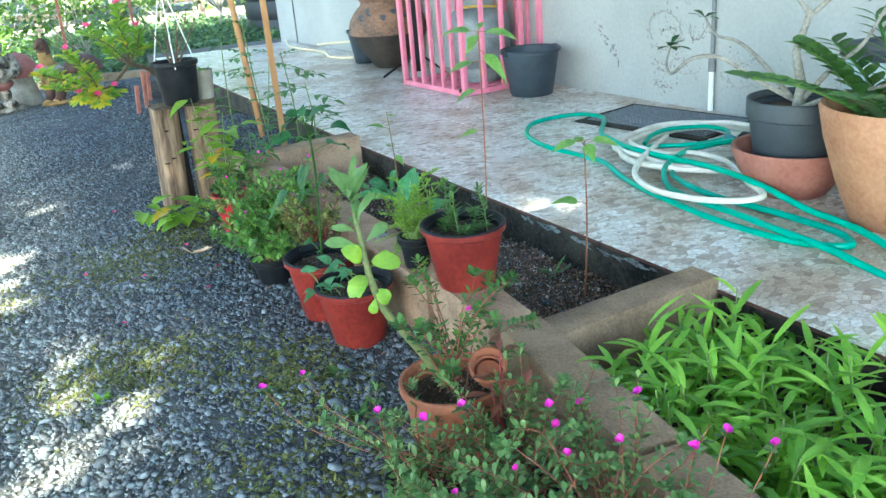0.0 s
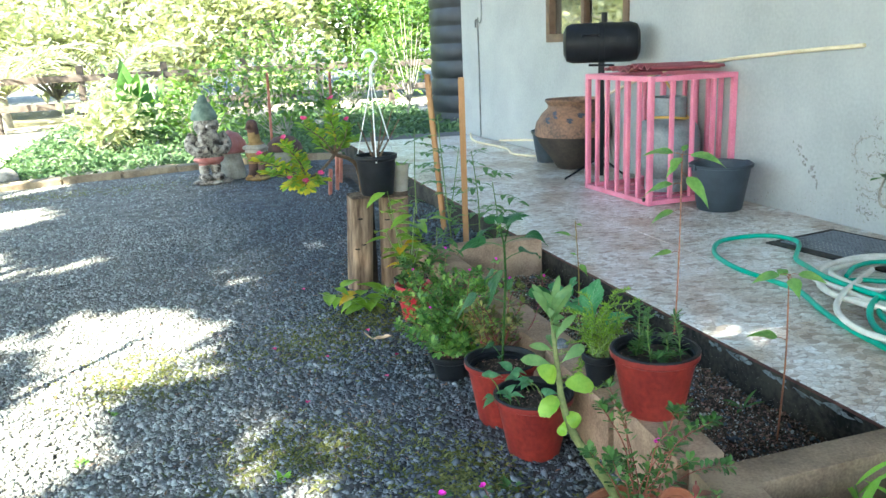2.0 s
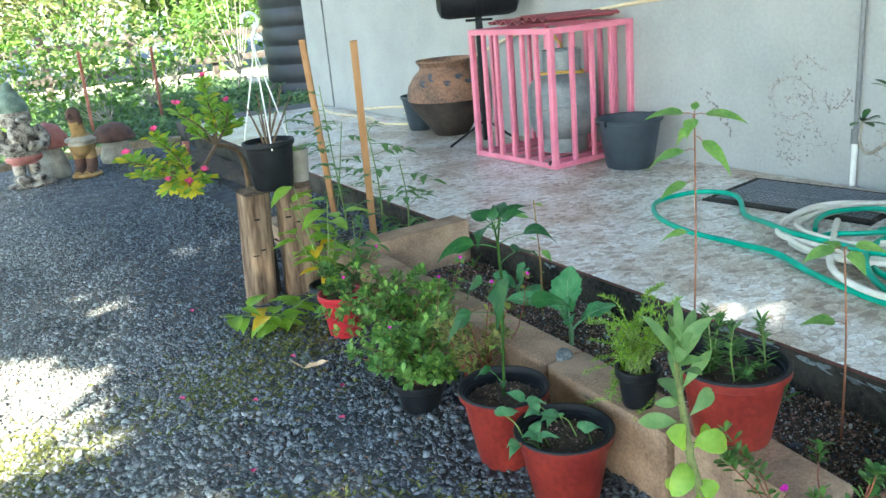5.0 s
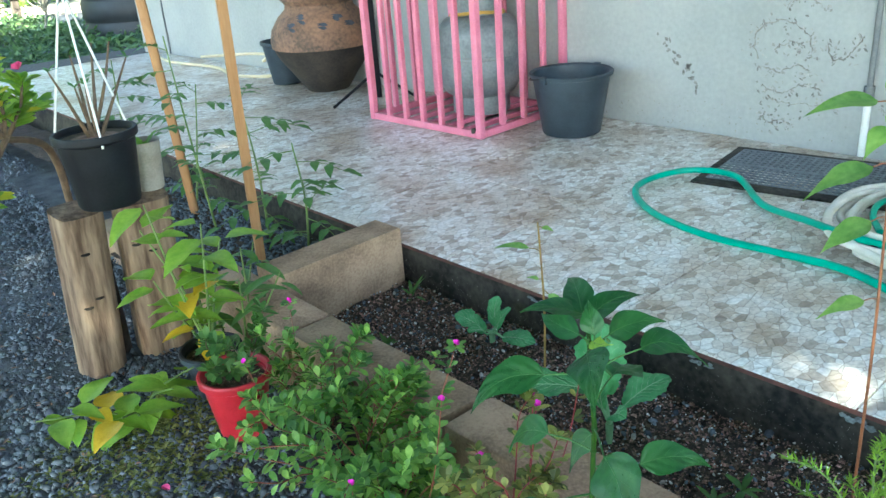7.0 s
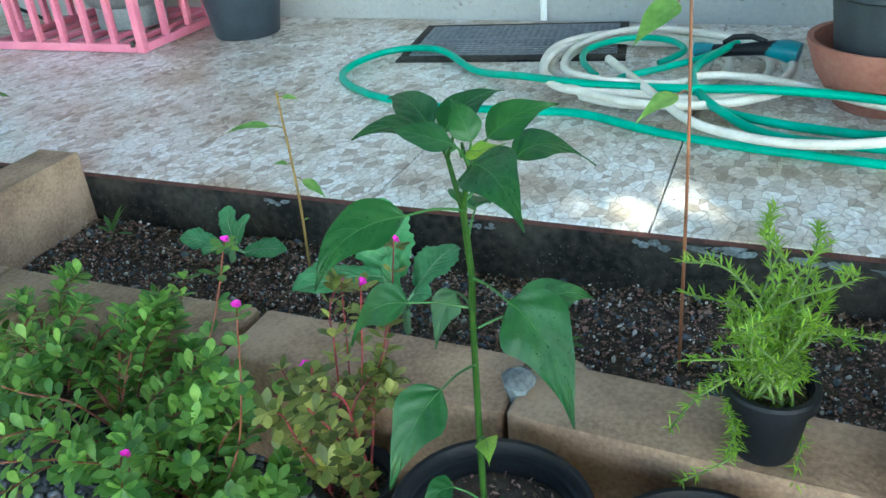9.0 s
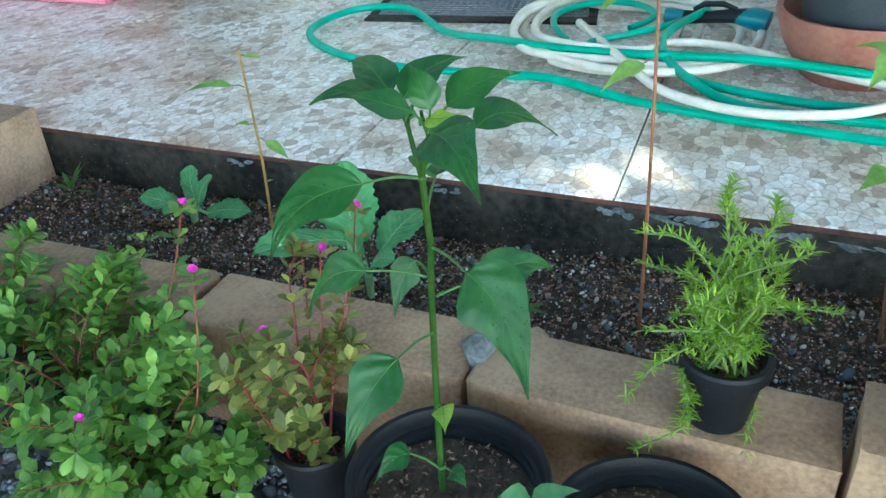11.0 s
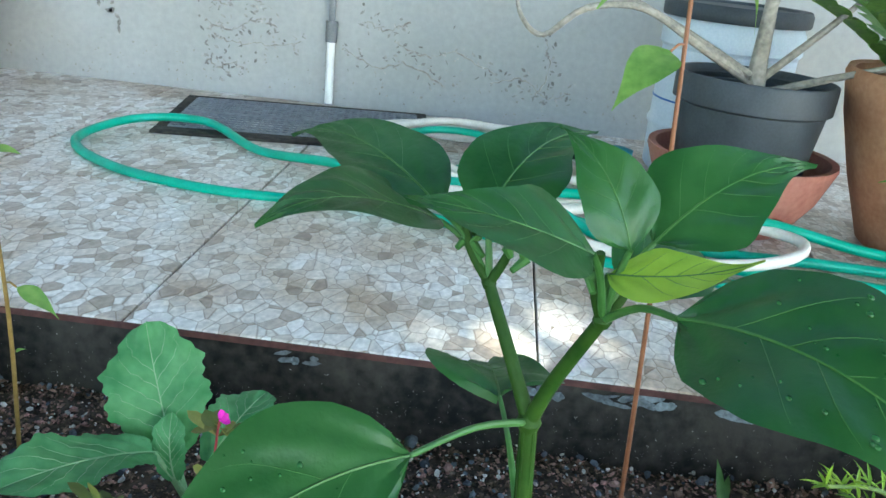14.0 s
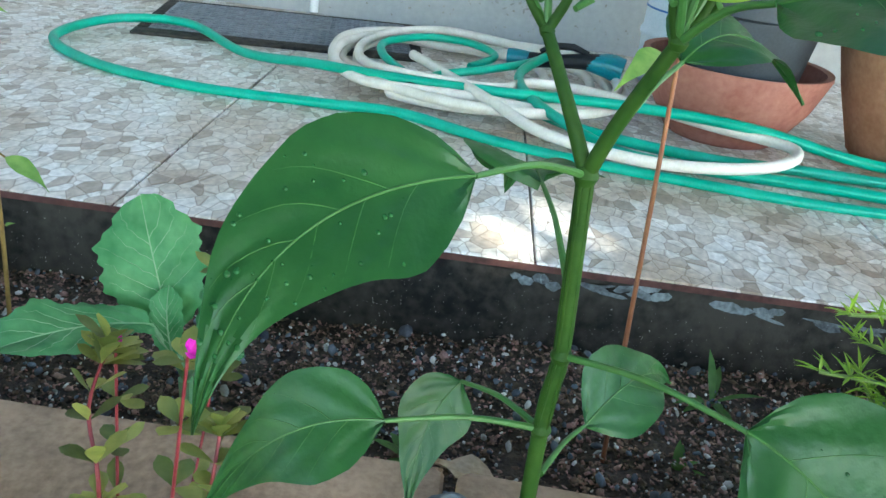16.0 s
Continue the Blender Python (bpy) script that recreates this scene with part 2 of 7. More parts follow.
M = dict(
    gravel_bed=mat("gravel_bed", (0.035, 0.038, 0.042), (0.14, 0.145, 0.15), 9, 0.9, 0.9, 90, dist=0.02),
    gravel=mat("gravel", (0.085, 0.097, 0.115), (0.20, 0.215, 0.235), 40, 0.9, 0.2, 300, spec=0.12, island=0.5),
    leaf_soft=mat("leaf_soft", (0.085, 0.18, 0.065), (0.17, 0.28, 0.10), 20, 0.45, 0.15, 90, island=0.35, glow=0.3),
    earth=mat("earth", (0.30, 0.25, 0.18), (0.50, 0.44, 0.34), 3, 0.95, 0.6, 60),
    earth_kerb=mat("earth_kerb", (0.15, 0.11, 0.075), (0.36, 0.29, 0.20), 7, 0.95, 0.7, 60),
    soil=mat("soil", (0.026, 0.019, 0.015), (0.10, 0.07, 0.05), 30, 0.95, 1.0, 160, dist=0.02),
    crumb=mat("crumb", (0.085, 0.056, 0.040), (0.32, 0.22, 0.15), 60, 0.9, 0.2, 300, island=0.9),
    perlite=mat("perlite", (0.35, 0.33, 0.30), (0.62, 0.60, 0.56), 60, 0.9, 0.2, 300, island=0.4),
    tile=paving_mat(),
    grout=mat("grout", (0.05, 0.045, 0.04), (0.11, 0.10, 0.09), 30, 0.9),
    kerb=mat("kerb", (0.005, 0.005, 0.005), (0.058, 0.052, 0.041), 5, 0.9, 0.9, 45, soft=0.10),
    block=mat("block", (0.17, 0.11, 0.072), (0.40, 0.275, 0.18), 6, 0.9, 0.6, 110, obrand=0.12, soft=0.13),
    wall=mat("wall", (0.29, 0.30, 0.295), (0.38, 0.385, 0.375), 1.6, 0.85, 0.25, 40),
    wall_dirt=mat("wall_dirt", (0.10, 0.10, 0.09), (0.30, 0.29, 0.27), 40, 0.9, 0.6, 90),
    crack=mat("crack", (0.18, 0.16, 0.14), (0.36, 0.34, 0.31), 40, 0.9, 0.4, 90),
    pink=mat("pink", (0.54, 0.14, 0.22), (0.70, 0.23, 0.32), 6, 0.42, 0.1, 90),
    roof_sheet=mat("roof_sheet", (0.17, 0.03, 0.045), (0.27, 0.06, 0.075), 6, 0.5, 0.1),
    gas=mat("gas", (0.14, 0.16, 0.17), (0.28, 0.30, 0.31), 8, 0.5, 0.15, 60, metal=0.25),
    rubber=mat("rubber", (0.026, 0.034, 0.041), (0.055, 0.068, 0.08), 8, 0.55, 0.15),
    black=mat("black", (0.005, 0.006, 0.008), (0.014, 0.016, 0.020), 12, 0.5, 0.15, spec=0.2),
    bucket=mat("bucket", (0.018, 0.026, 0.036), (0.04, 0.055, 0.07), 9, 0.5, 0.12),
    redpot=mat("redpot", (0.13, 0.013, 0.011), (0.24, 0.030, 0.022), 4, 0.45, 0.1, 60, soft=0.10),
    red2=mat("red2", (0.30, 0.010, 0.02), (0.42, 0.025, 0.04), 8, 0.4, 0.1),
    terracotta=mat("terracotta", (0.28, 0.09, 0.045), (0.40, 0.16, 0.09), 7, 0.85, 0.4, 70),
    clay=mat("clay", (0.28, 0.12, 0.06), (0.46, 0.25, 0.145), 6, 0.9, 0.6, 60),
    bowl=mat("bowl", (0.22, 0.07, 0.05), (0.36, 0.16, 0.12), 7, 0.75, 0.4, 60),
    urn=mat("urn", (0.07, 0.05, 0.04), (0.30, 0.16, 0.10), 3.2, 0.75, 0.3, 40, soft=0.12),
    blackish_brown=mat("blackish_brown", (0.012, 0.011, 0.011), (0.06, 0.045, 0.035), 6, 0.8, 0.3, 60),
    log=mat("log", (0.07, 0.04, 0.025), (0.30, 0.21, 0.14), 12, 0.85, 0.9, 70, stretch=0.15, soft=0.12),
    stake=mat("stake", (0.30, 0.15, 0.06), (0.44, 0.24, 0.11), 14, 0.75, 0.3, 120, stretch=0.1),
    oldwood=mat("oldwood", (0.05, 0.04, 0.035), (0.14, 0.11, 0.09), 9, 0.9, 0.5),
    white_plastic=mat("white_plastic", (0.68, 0.68, 0.65), (0.80, 0.80, 0.78), 9, 0.45, 0.05),
    cup=mat("cup", (0.24, 0.21, 0.17), (0.40, 0.36, 0.31), 12, 0.6, 0.1),
    hose_g=mat("hose_g", (0.0, 0.26, 0.17), (0.015, 0.38, 0.26), 12, 0.35, 0.08),
    hose_w=mat("hose_w", (0.55, 0.52, 0.44), (0.72, 0.69, 0.62), 14, 0.5, 0.1),
    cream=mat("cream", (0.55, 0.45, 0.28), (0.70, 0.60, 0.42), 8, 0.5, 0.1),
    teal=mat("teal", (0.005, 0.12, 0.16), (0.01, 0.2, 0.25), 12, 0.35, 0.05),
    pipe_grey=mat("pipe_grey", (0.10, 0.105, 0.11), (0.20, 0.21, 0.215), 9, 0.5, 0.1),
    stone=mat("stone", (0.18, 0.16, 0.13), (0.42, 0.39, 0.33), 10, 0.9, 0.6, 60),
    figure=mat("figure", (0.035, 0.024, 0.02), (0.42, 0.38, 0.32), 16, 0.9, 0.6, 90, soft=0.09),
    figure_green=mat("figure_green", (0.07, 0.11, 0.09), (0.22, 0.28, 0.22), 14, 0.9, 0.5),
    figure_red=mat("figure_red", (0.30, 0.09, 0.08), (0.50, 0.24, 0.21), 10, 0.85, 0.4),
    figure_brown=mat("figure_brown", (0.05, 0.03, 0.026), (0.15, 0.08, 0.06), 12, 0.9, 0.5),
    figure_ochre=mat("figure_ochre", (0.16, 0.09, 0.035), (0.36, 0.24, 0.10), 12, 0.9, 0.5),
    tank=mat("tank", (0.012, 0.015, 0.02), (0.03, 0.036, 0.045), 5, 0.5, 0.1),
    winframe=mat("winframe", (0.09, 0.055, 0.035), (0.16, 0.10, 0.065), 12, 0.6, 0.2),
    roof=mat("roof", (0.20, 0.09, 0.06), (0.34, 0.17, 0.11), 5, 0.85, 0.4),
    pepper=mat("pepper", (0.010, 0.063, 0.015), (0.030, 0.110, 0.029), 25, 0.41, 0.35, 70, spec=0.4, island=0.2, glow=0.2),
    pepper_rib=mat("pepper_rib", (0.034, 0.12, 0.024), (0.066, 0.165, 0.04), 30, 0.45, 0.1),
    pepper_stem=mat("pepper_stem", (0.011, 0.044, 0.004), (0.030, 0.076, 0.009), 30, 0.6, 0.15, spec=0.2),
    leaf=mat("leaf", (0.045, 0.12, 0.03), (0.10, 0.21, 0.055), 20, 0.45, 0.15, 90, island=0.35, glow=0.3),
    leaf_bright=mat("leaf_bright", (0.075, 0.195, 0.042), (0.19, 0.35, 0.09), 20, 0.45, 0.15, 90, island=0.5, glow=0.35),
    leaf_yellow=mat("leaf_yellow", (0.42, 0.43, 0.04), (0.58, 0.54, 0.06), 20, 0.45, 0.15, 90, island=0.2, glow=0.35),
    leaf_gold=mat("leaf_gold", (0.55, 0.36, 0.02), (0.66, 0.48, 0.04), 20, 0.5, 0.1, island=0.2, glow=0.3),
    leaf_dark=mat("leaf_dark", (0.015, 0.065, 0.015), (0.04, 0.11, 0.03), 20, 0.35, 0.1, island=0.25, glow=0.2),
    leaf_grey=mat("leaf_grey", (0.05, 0.16, 0.07), (0.12, 0.26, 0.12), 26, 0.5, 0.3, 80, island=0.2, glow=0.25),
    grating=mat("grating", (0.10, 0.115, 0.135), (0.20, 0.22, 0.245), 30, 0.55, 0.2, 90),
    tile_lip=mat("tile_lip", (0.05, 0.02, 0.018), (0.13, 0.055, 0.045), 20, 0.8, 0.3, 90),
    wall_peel=mat("wall_peel", (0.16, 0.155, 0.145), (0.34, 0.33, 0.31), 40, 0.9, 0.5, 90, island=0.4),
    stem_orange=mat("stem_orange", (0.17, 0.06, 0.028), (0.27, 0.11, 0.05), 30, 0.5, 0.15),
    cover=mat("cover", (0.045, 0.10, 0.04), (0.11, 0.18, 0.075), 2, 0.5, 0.1, 30, island=0.5, glow=0.3),
    cabbage=mat("cabbage", (0.055, 0.20, 0.075), (0.12, 0.32, 0.14), 22, 0.5, 0.5, 60, spec=0.3, island=0.15, glow=0.25),
    cabbage_rib=mat("cabbage_rib", (0.17, 0.34, 0.15), (0.27, 0.46, 0.24), 30, 0.5, 0.1),
    stem_olive=mat("stem_olive", (0.075, 0.095, 0.03), (0.17, 0.19, 0.065), 40, 0.55, 0.2),
    grass=mat("grass", (0.16, 0.36, 0.045), (0.27, 0.49, 0.08), 12, 0.45, 0.1, island=0.3, glow=0.35),
    moss=mat("moss", (0.10, 0.12, 0.035), (0.22, 0.235, 0.08), 30, 0.9, 0.3, island=0.4, glow=0.2),
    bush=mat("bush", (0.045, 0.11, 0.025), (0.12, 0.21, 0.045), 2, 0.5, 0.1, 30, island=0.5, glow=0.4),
    # paler copy of bush: sun glare on far foliage put into its colour
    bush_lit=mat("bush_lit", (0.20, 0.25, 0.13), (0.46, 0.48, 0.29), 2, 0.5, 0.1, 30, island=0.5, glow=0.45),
    stem_red=mat("stem_red", (0.14, 0.035, 0.022), (0.25, 0.085, 0.05), 30, 0.5, 0.1),
    stem_brown=mat("stem_brown", (0.09, 0.06, 0.038), (0.19, 0.125, 0.075), 30, 0.7, 0.2),
    stem_green=mat("stem_green", (0.10, 0.17, 0.04), (0.19, 0.26, 0.07), 30, 0.5, 0.1),
    bark=mat("bark", (0.16, 0.15, 0.13), (0.36, 0.33, 0.28), 20, 0.85, 0.5, 80),
    magenta=mat("magenta", (0.62, 0.02, 0.40), (0.80, 0.06, 0.55), 30, 0.5, 0.05, island=0.15, glow=0.3),
    rose=mat("rose", (0.62, 0.05, 0.16), (0.78, 0.16, 0.28), 30, 0.5, 0.05, island=0.15, glow=0.3),
    orange=mat("orange", (0.75, 0.10, 0.02), (0.85, 0.2, 0.04), 30, 0.5, 0.05, glow=0.2),
    drylef=mat("drylef", (0.30, 0.20, 0.11), (0.55, 0.43, 0.28), 20, 0.8, 0.3, island=0.3),
    drum=mat("drum", (0.42, 0.50, 0.58), (0.62, 0.68, 0.74), 5, 0.5, 0.1),
    jar_paint=mat("jar_paint", (0.03, 0.035, 0.05), (0.08, 0.09, 0.12), 20, 0.7, 0.1),
    leaf_lime=mat("leaf_lime", (0.15, 0.30, 0.04), (0.27, 0.42, 0.07), 20, 0.45, 0.15, 90, island=0.3, glow=0.35),
    leaf_bronze=mat("leaf_bronze", (0.10, 0.15, 0.035), (0.24, 0.26, 0.08), 20, 0.45, 0.15, 90, island=0.6, glow=0.3),
    stem_crimson=mat("stem_crimson", (0.16, 0.018, 0.025), (0.27, 0.042, 0.05), 30, 0.45, 0.1),
    stem_gold=mat("stem_gold", (0.16, 0.10, 0.025), (0.27, 0.18, 0.05), 30, 0.6, 0.15),
    litter=mat("litter", (0.12, 0.07, 0.045), (0.30, 0.20, 0.13), 20, 0.85, 0.3, island=0.5),
    flake=mat("flake", (0.085, 0.10, 0.105), (0.21, 0.24, 0.255), 60, 0.85, 0.5, 120, island=0.4),
    drum_blue=mat("drum_blue", (0.02, 0.10, 0.35), (0.04, 0.16, 0.46), 8, 0.5, 0.05),
    ochre_band=mat("ochre_band", (0.45, 0.26, 0.05), (0.58, 0.38, 0.10), 14, 0.6, 0.1),
)


def dusty_glare(m):
    """Dry, pale and brownish away from the beds, overbrightened there for sun glare; dark and wet where the beds are
    watered.
    """
    n, l = m.node_tree.nodes, m.node_tree.links
    b = n["Principled BSDF"]
    col = b.inputs["Base Color"].links[0].from_socket
    geo = n.new("ShaderNodeNewGeometry")
    sep = n.new("ShaderNodeSeparateXYZ")
    l.new(geo.outputs["Position"], sep.inputs[0])
    nz = n.new("ShaderNodeTexNoise")
    nz.inputs["Scale"].default_value, nz.inputs["Detail"].default_value = 1.3, 7
    l.new(geo.outputs["Position"], nz.inputs["Vector"])
    ma = n.new("ShaderNodeMath")
    ma.operation = "MULTIPLY_ADD"
    l.new(nz.outputs["Fac"], ma.inputs[0])
    ma.inputs[1].default_value = -1.6
    l.new(sep.outputs["X"], ma.inputs[2])
    mr = n.new("ShaderNodeMapRange")
    mr.interpolation_type = "SMOOTHSTEP"
    mr.inputs[1].default_value, mr.inputs[2].default_value, mr.inputs[3].default_value, mr.inputs[4].default_value = 0.15, -1.25, 0.0, 1.0
    l.new(ma.outputs[0], mr.inputs[0])
    tint = n.new("ShaderNodeMix")
    tint.data_type = "RGBA"
    tint.inputs[6].default_value, tint.inputs[7].default_value = (0.84, 0.86, 0.90, 1), (2.0, 1.84, 1.58, 1)
    l.new(mr.outputs[0], tint.inputs[0])
    mul = n.new("ShaderNodeMix")
    mul.data_type, mul.blend_type = "RGBA", "MULTIPLY"
    mul.clamp_result = False
    mul.inputs[0].default_value = 1
    l.new(col, mul.inputs[6])
    l.new(tint.outputs[2], mul.inputs[7])
    l.new(mul.outputs[2], b.inputs["Base Color"])


dusty_glare(M["gravel"])
dusty_glare(M["gravel_bed"])


def glass_mat():
    m = bpy.data.materials.new("window_glass")
    m.use_nodes = True
    b = m.node_tree.nodes["Principled BSDF"]
    b.inputs["Base Color"].default_value = (0.05, 0.055, 0.05, 1)
    b.inputs["Roughness"].default_value = 0.04
    b.inputs["Specular IOR Level"].default_value = 1.0
    b.inputs["Coat Weight"].default_value = 1.0
    b.inputs["Coat IOR"].default_value = 2.2
    b.inputs["Coat Roughness"].default_value = 0.03
    return m


M["glass"] = glass_mat()


# ---- mesh building ----
def at(x, y, z, rx=0, ry=0, rz=0):
    """A pose at a place of the plan."""
    return pose(SIZE * x, SIZE * y, SIZE * z, rx, ry, rz)


class MB:
    """Collects the vertices and faces of one mesh."""

    def __init__(self):
        self.v, self.f, self.cut = [], [], []

    def add(self, verts, faces):
        k = len(self.v)
        self.cut.append((k, len(self.f)))
        self.v += [tuple(p) for p in verts]
        self.f += [tuple(i + k for i in fc) for fc in faces]
        return self

    def box(self, c, s, bev=0.004, m=None, rough=0.0):
        bm = bmesh.new()
        bmesh.ops.create_cube(bm, size=1)
        for v in bm.verts:
            v.co = Vector((v.co.x * s[0], v.co.y * s[1], v.co.z * s[2]))
        if bev:
            bmesh.ops.bevel(bm, geom=bm.edges[:], offset=bev, segments=2, affect="EDGES", profile=0.6)
        if rough:
            for v in bm.verts:
                v.co += Vector((random.uniform(-1, 1), random.uniform(-1, 1), random.uniform(-1, 1))) * rough
        bm.verts.index_update()
        t = Matrix.Translation(c) @ (m or Matrix())
        self.add([t @ v.co for v in bm.verts], [[v.index for v in f.verts] for f in bm.faces])
        bm.free()
        return self

    def lathe(self, prof, n=32, c=(0, 0, 0), squash=(1, 1), wob=0.0, caps=(True, True)):
        vs, fs = [], []
        ph = random.uniform(0, 6)
        for r, z in prof:
            for i in range(n):
                a = 2 * math.pi * i / n
                k = 1 + wob * (math.sin(3 * a + ph) * 0.6 + math.sin(5 * a + 2 * ph + z * 9) * 0.4)
                vs.append((c[0] + r * k * squash[0] * math.cos(a), c[1] + r * k * squash[1] * math.sin(a), c[2] + z))
        for j in range(len(prof) - 1):
            for i in range(n):
                i2 = (i + 1) % n
                fs.append((j * n + i, j * n + i2, (j + 1) * n + i2, (j + 1) * n + i))
        if prof[0][0] > 1e-5 and caps[0]:
            fs.append(tuple(range(n))[::-1])
        if prof[-1][0] > 1e-5 and caps[1]:
            fs.append(tuple((len(prof) - 1) * n + i for i in range(n)))
        return self.add(vs, fs)

    def tube(self, pts, r, n=8, smooth=0):
        pts = [Vector(p) for p in pts]
        if smooth:
            pts = spline(pts, smooth)
        rs = r if isinstance(r, (list, tuple)) else [r] * len(pts)
        if len(rs) != len(pts):
            rs = [rs[0] + (rs[-1] - rs[0]) * i / (len(pts) - 1) for i in range(len(pts))]
        vs, fs = [], []
        ref = None
        for i, p in enumerate(pts):
            d = (pts[min(i + 1, len(pts) - 1)] - pts[max(i - 1, 0)])
            d = d.normalized() if d.length > 1e-9 else Vector((0, 0, 1))
            if ref is None:
                ref = d.orthogonal().normalized()
            ref = (ref - d * ref.dot(d))
            ref = ref.normalized() if ref.length > 1e-6 else d.orthogonal().normalized()
            o = d.cross(ref)
            for k in range(n):
                a = 2 * math.pi * k / n
                vs.append(p + (ref * math.cos(a) + o * math.sin(a)) * rs[i])
        for i in range(len(pts) - 1):
            for k in range(n):
                k2 = (k + 1) % n
                fs.append((i * n + k, i * n + k2, (i + 1) * n + k2, (i + 1) * n + k))
        fs.append(tuple(range(n))[::-1])
        fs.append(tuple((len(pts) - 1) * n + k for k in range(n)))
        return self.add(vs, fs)

    def leaf(self, base, way, up, L, W, kind="lance", fold=0.25, droop=0.5, seg=6, wave=0.0, cross=1):
        """A leaf blade from base along way, its face towards up, folded on its midrib and drooping at the tip."""
        base, d = Vector(base), Vector(way).normalized()
        u = Vector(up)
        u = u - d * u.dot(d)
        u = u.normalized() if u.length > 1e-5 else d.orthogonal().normalized()
        s = d.cross(u)
        vs, fs = [], []
        p = base.copy()
        ph = random.uniform(0, 6)
        cols = 2 * cross + 1
        for i in range(seg + 1):
            t = i / seg
            w = {"lance": math.sin(math.pi * min(t + 0.02, 1)) ** 0.8, "ovate": math.sin(math.pi * t ** 0.62) ** 0.85 * (1 - 0.12 * t),
                 "obov": math.sin(math.pi * t ** 1.7) ** 0.75, "strap": min(1, 6 * t + 0.15) * (1 - t ** 3), "round": math.sin(math.pi * t) ** 0.5}[kind]
            w = max(abs(w), 0.03) * W / 2
            a = -droop * t
            dd = d * math.cos(a) + u * math.sin(a)
            uu = u * math.cos(a) - d * math.sin(a)
            for k in range(cols):
                q = (k - cross) / cross
                lift = abs(q) * fold * w + (math.sin(t * 11 + ph + q * 2) * wave * W * abs(q))
                vs.append(p + s * (q * w) + uu * lift)
            p = p + dd * (L / seg)
        for i in range(seg):
            for k in range(cols - 1):
                fs.append((i * cols + k, i * cols + k + 1, (i + 1) * cols + k + 1, (i + 1) * cols + k))
        self.add(vs, fs)
        return self


def spline(pts, k):
    out = []
    for i in range(len(pts) - 1):
        a, b, c, d = pts[max(i - 1, 0)], pts[i], pts[i + 1], pts[min(i + 2, len(pts) - 1)]
        for j in range(k):
            t = j / k
            out.append(0.5 * ((2 * b) + (c - a) * t + (2 * a - 5 * b + 4 * c - d) * t * t + (3 * b - a - 3 * c + d) * t ** 3))
    return out + [pts[-1]]


def mesh_ob(name, mb, material, smooth=True):
    me = bpy.data.meshes.new(name)
    me.from_pydata([(x * SIZE, y * SIZE, z * SIZE) for x, y, z in mb.v], [], mb.f)
    me.materials.append(material if not isinstance(material, str) else M[material])
    if smooth:
        me.polygons.foreach_set("use_smooth", [True] * len(me.polygons))
        me.set_sharp_from_angle(angle=radians(38))
    me.update()
    return new(name, me)


SINGLE = {"leaf": 1, "pale_leaf": 1, "yellow_leaf": 1, "stem": 1, "flower": 5, "bud": 1, "petiole": 1, "midrib": 0, "branch": 1, "seedling": 1, "lug": 1, "knot": 1, "hinge": 1, "painted_leaf": 3}


def pieces(mb, per):
    """The separate pieces of a mesh, per added shapes to each."""
    cuts = mb.cut[::per] + [(len(mb.v), len(mb.f))]
    for (va, fa), (vb, fb) in zip(cuts, cuts[1:]):
        q = MB()
        q.add(mb.v[va:vb], [[i - va for i in f] for f in mb.f[fa:fb]])
        yield q


def part(name, mb, material, parent, label="", smooth=True):
    per = SINGLE.get(name, 0)
    count = len(mb.cut) // per if per else 1
    if 1 < count <= 110:
        for q in pieces(mb, per):
            ob = mesh_ob(name, q, material, smooth)
            ob.parent = parent
            if label:
                tagged(ob, label)
        return ob
    ob = mesh_ob(name, mb, material, smooth)
    ob.parent = parent
    if count > 110:
        tagged(ob, kind="stuff")
    if label:
        tagged(ob, label)
    return ob


def thing(name, loc, label, category, group="", kind="", rz=0.0):
    ob = new(name)
    ob.empty_display_size = 0.05
    ob.matrix_basis = at(*loc, 0, 0, rz)
    return tagged(ob, label, category, group, kind)


def solid(name, mb, material, label, category, group="", kind="", smooth=True):
    return tagged(mesh_ob(name, mb, material, smooth), label, category, group, kind)


def rnd(a, b):
    return random.uniform(a, b)


def around(el):
    a = rnd(0, 2 * math.pi)
    return Vector((math.cos(a) * math.cos(el), math.sin(a) * math.cos(el), math.sin(el)))


UP = Vector((0, 0, 1))


# ---- setting: ground, terrace, house ----
def wall_x(y):
    return 3.335 - 0.03 * max(0.0, y - 4.0)


def edge_x(y):
    return 1.68 if y < 4.0 else 1.68 + 0.016 * (y - 4.0)


def bumpy(x, y):
    return 0.012 * noise.noise(Vector((x * 1.3, y * 1.3, 0.3))) + 0.006 * noise.noise(Vector((x * 5, y * 5, 1.7)))


def ground():
    xs = [-300, -120, -50, -25, -14] + [-9 + 0.3 * i for i in range(36)] + [2.5, 5, 14, 30, 80, 300]
    ys = [-200, -60, -20, -8] + [-3 + 0.3 * i for i in range(50)] + [13, 16, 22, 35, 60, 120, 400]
    vs = [(x, y, bumpy(x, y) - (0.03 if 1.15 < x < 12 and y < 9 else 0.0)) for y in ys for x in xs]
    nx = len(xs)
    fs = [(j * nx + i, j * nx + i + 1, (j + 1) * nx + i + 1, (j + 1) * nx + i) for j in range(len(ys) - 1) for i in range(nx - 1)]
    solid("ground", MB().add(vs, fs), "gravel_bed", "dark grey crushed gravel yard with dirt between the stones", "ground", kind="structure")


ground()

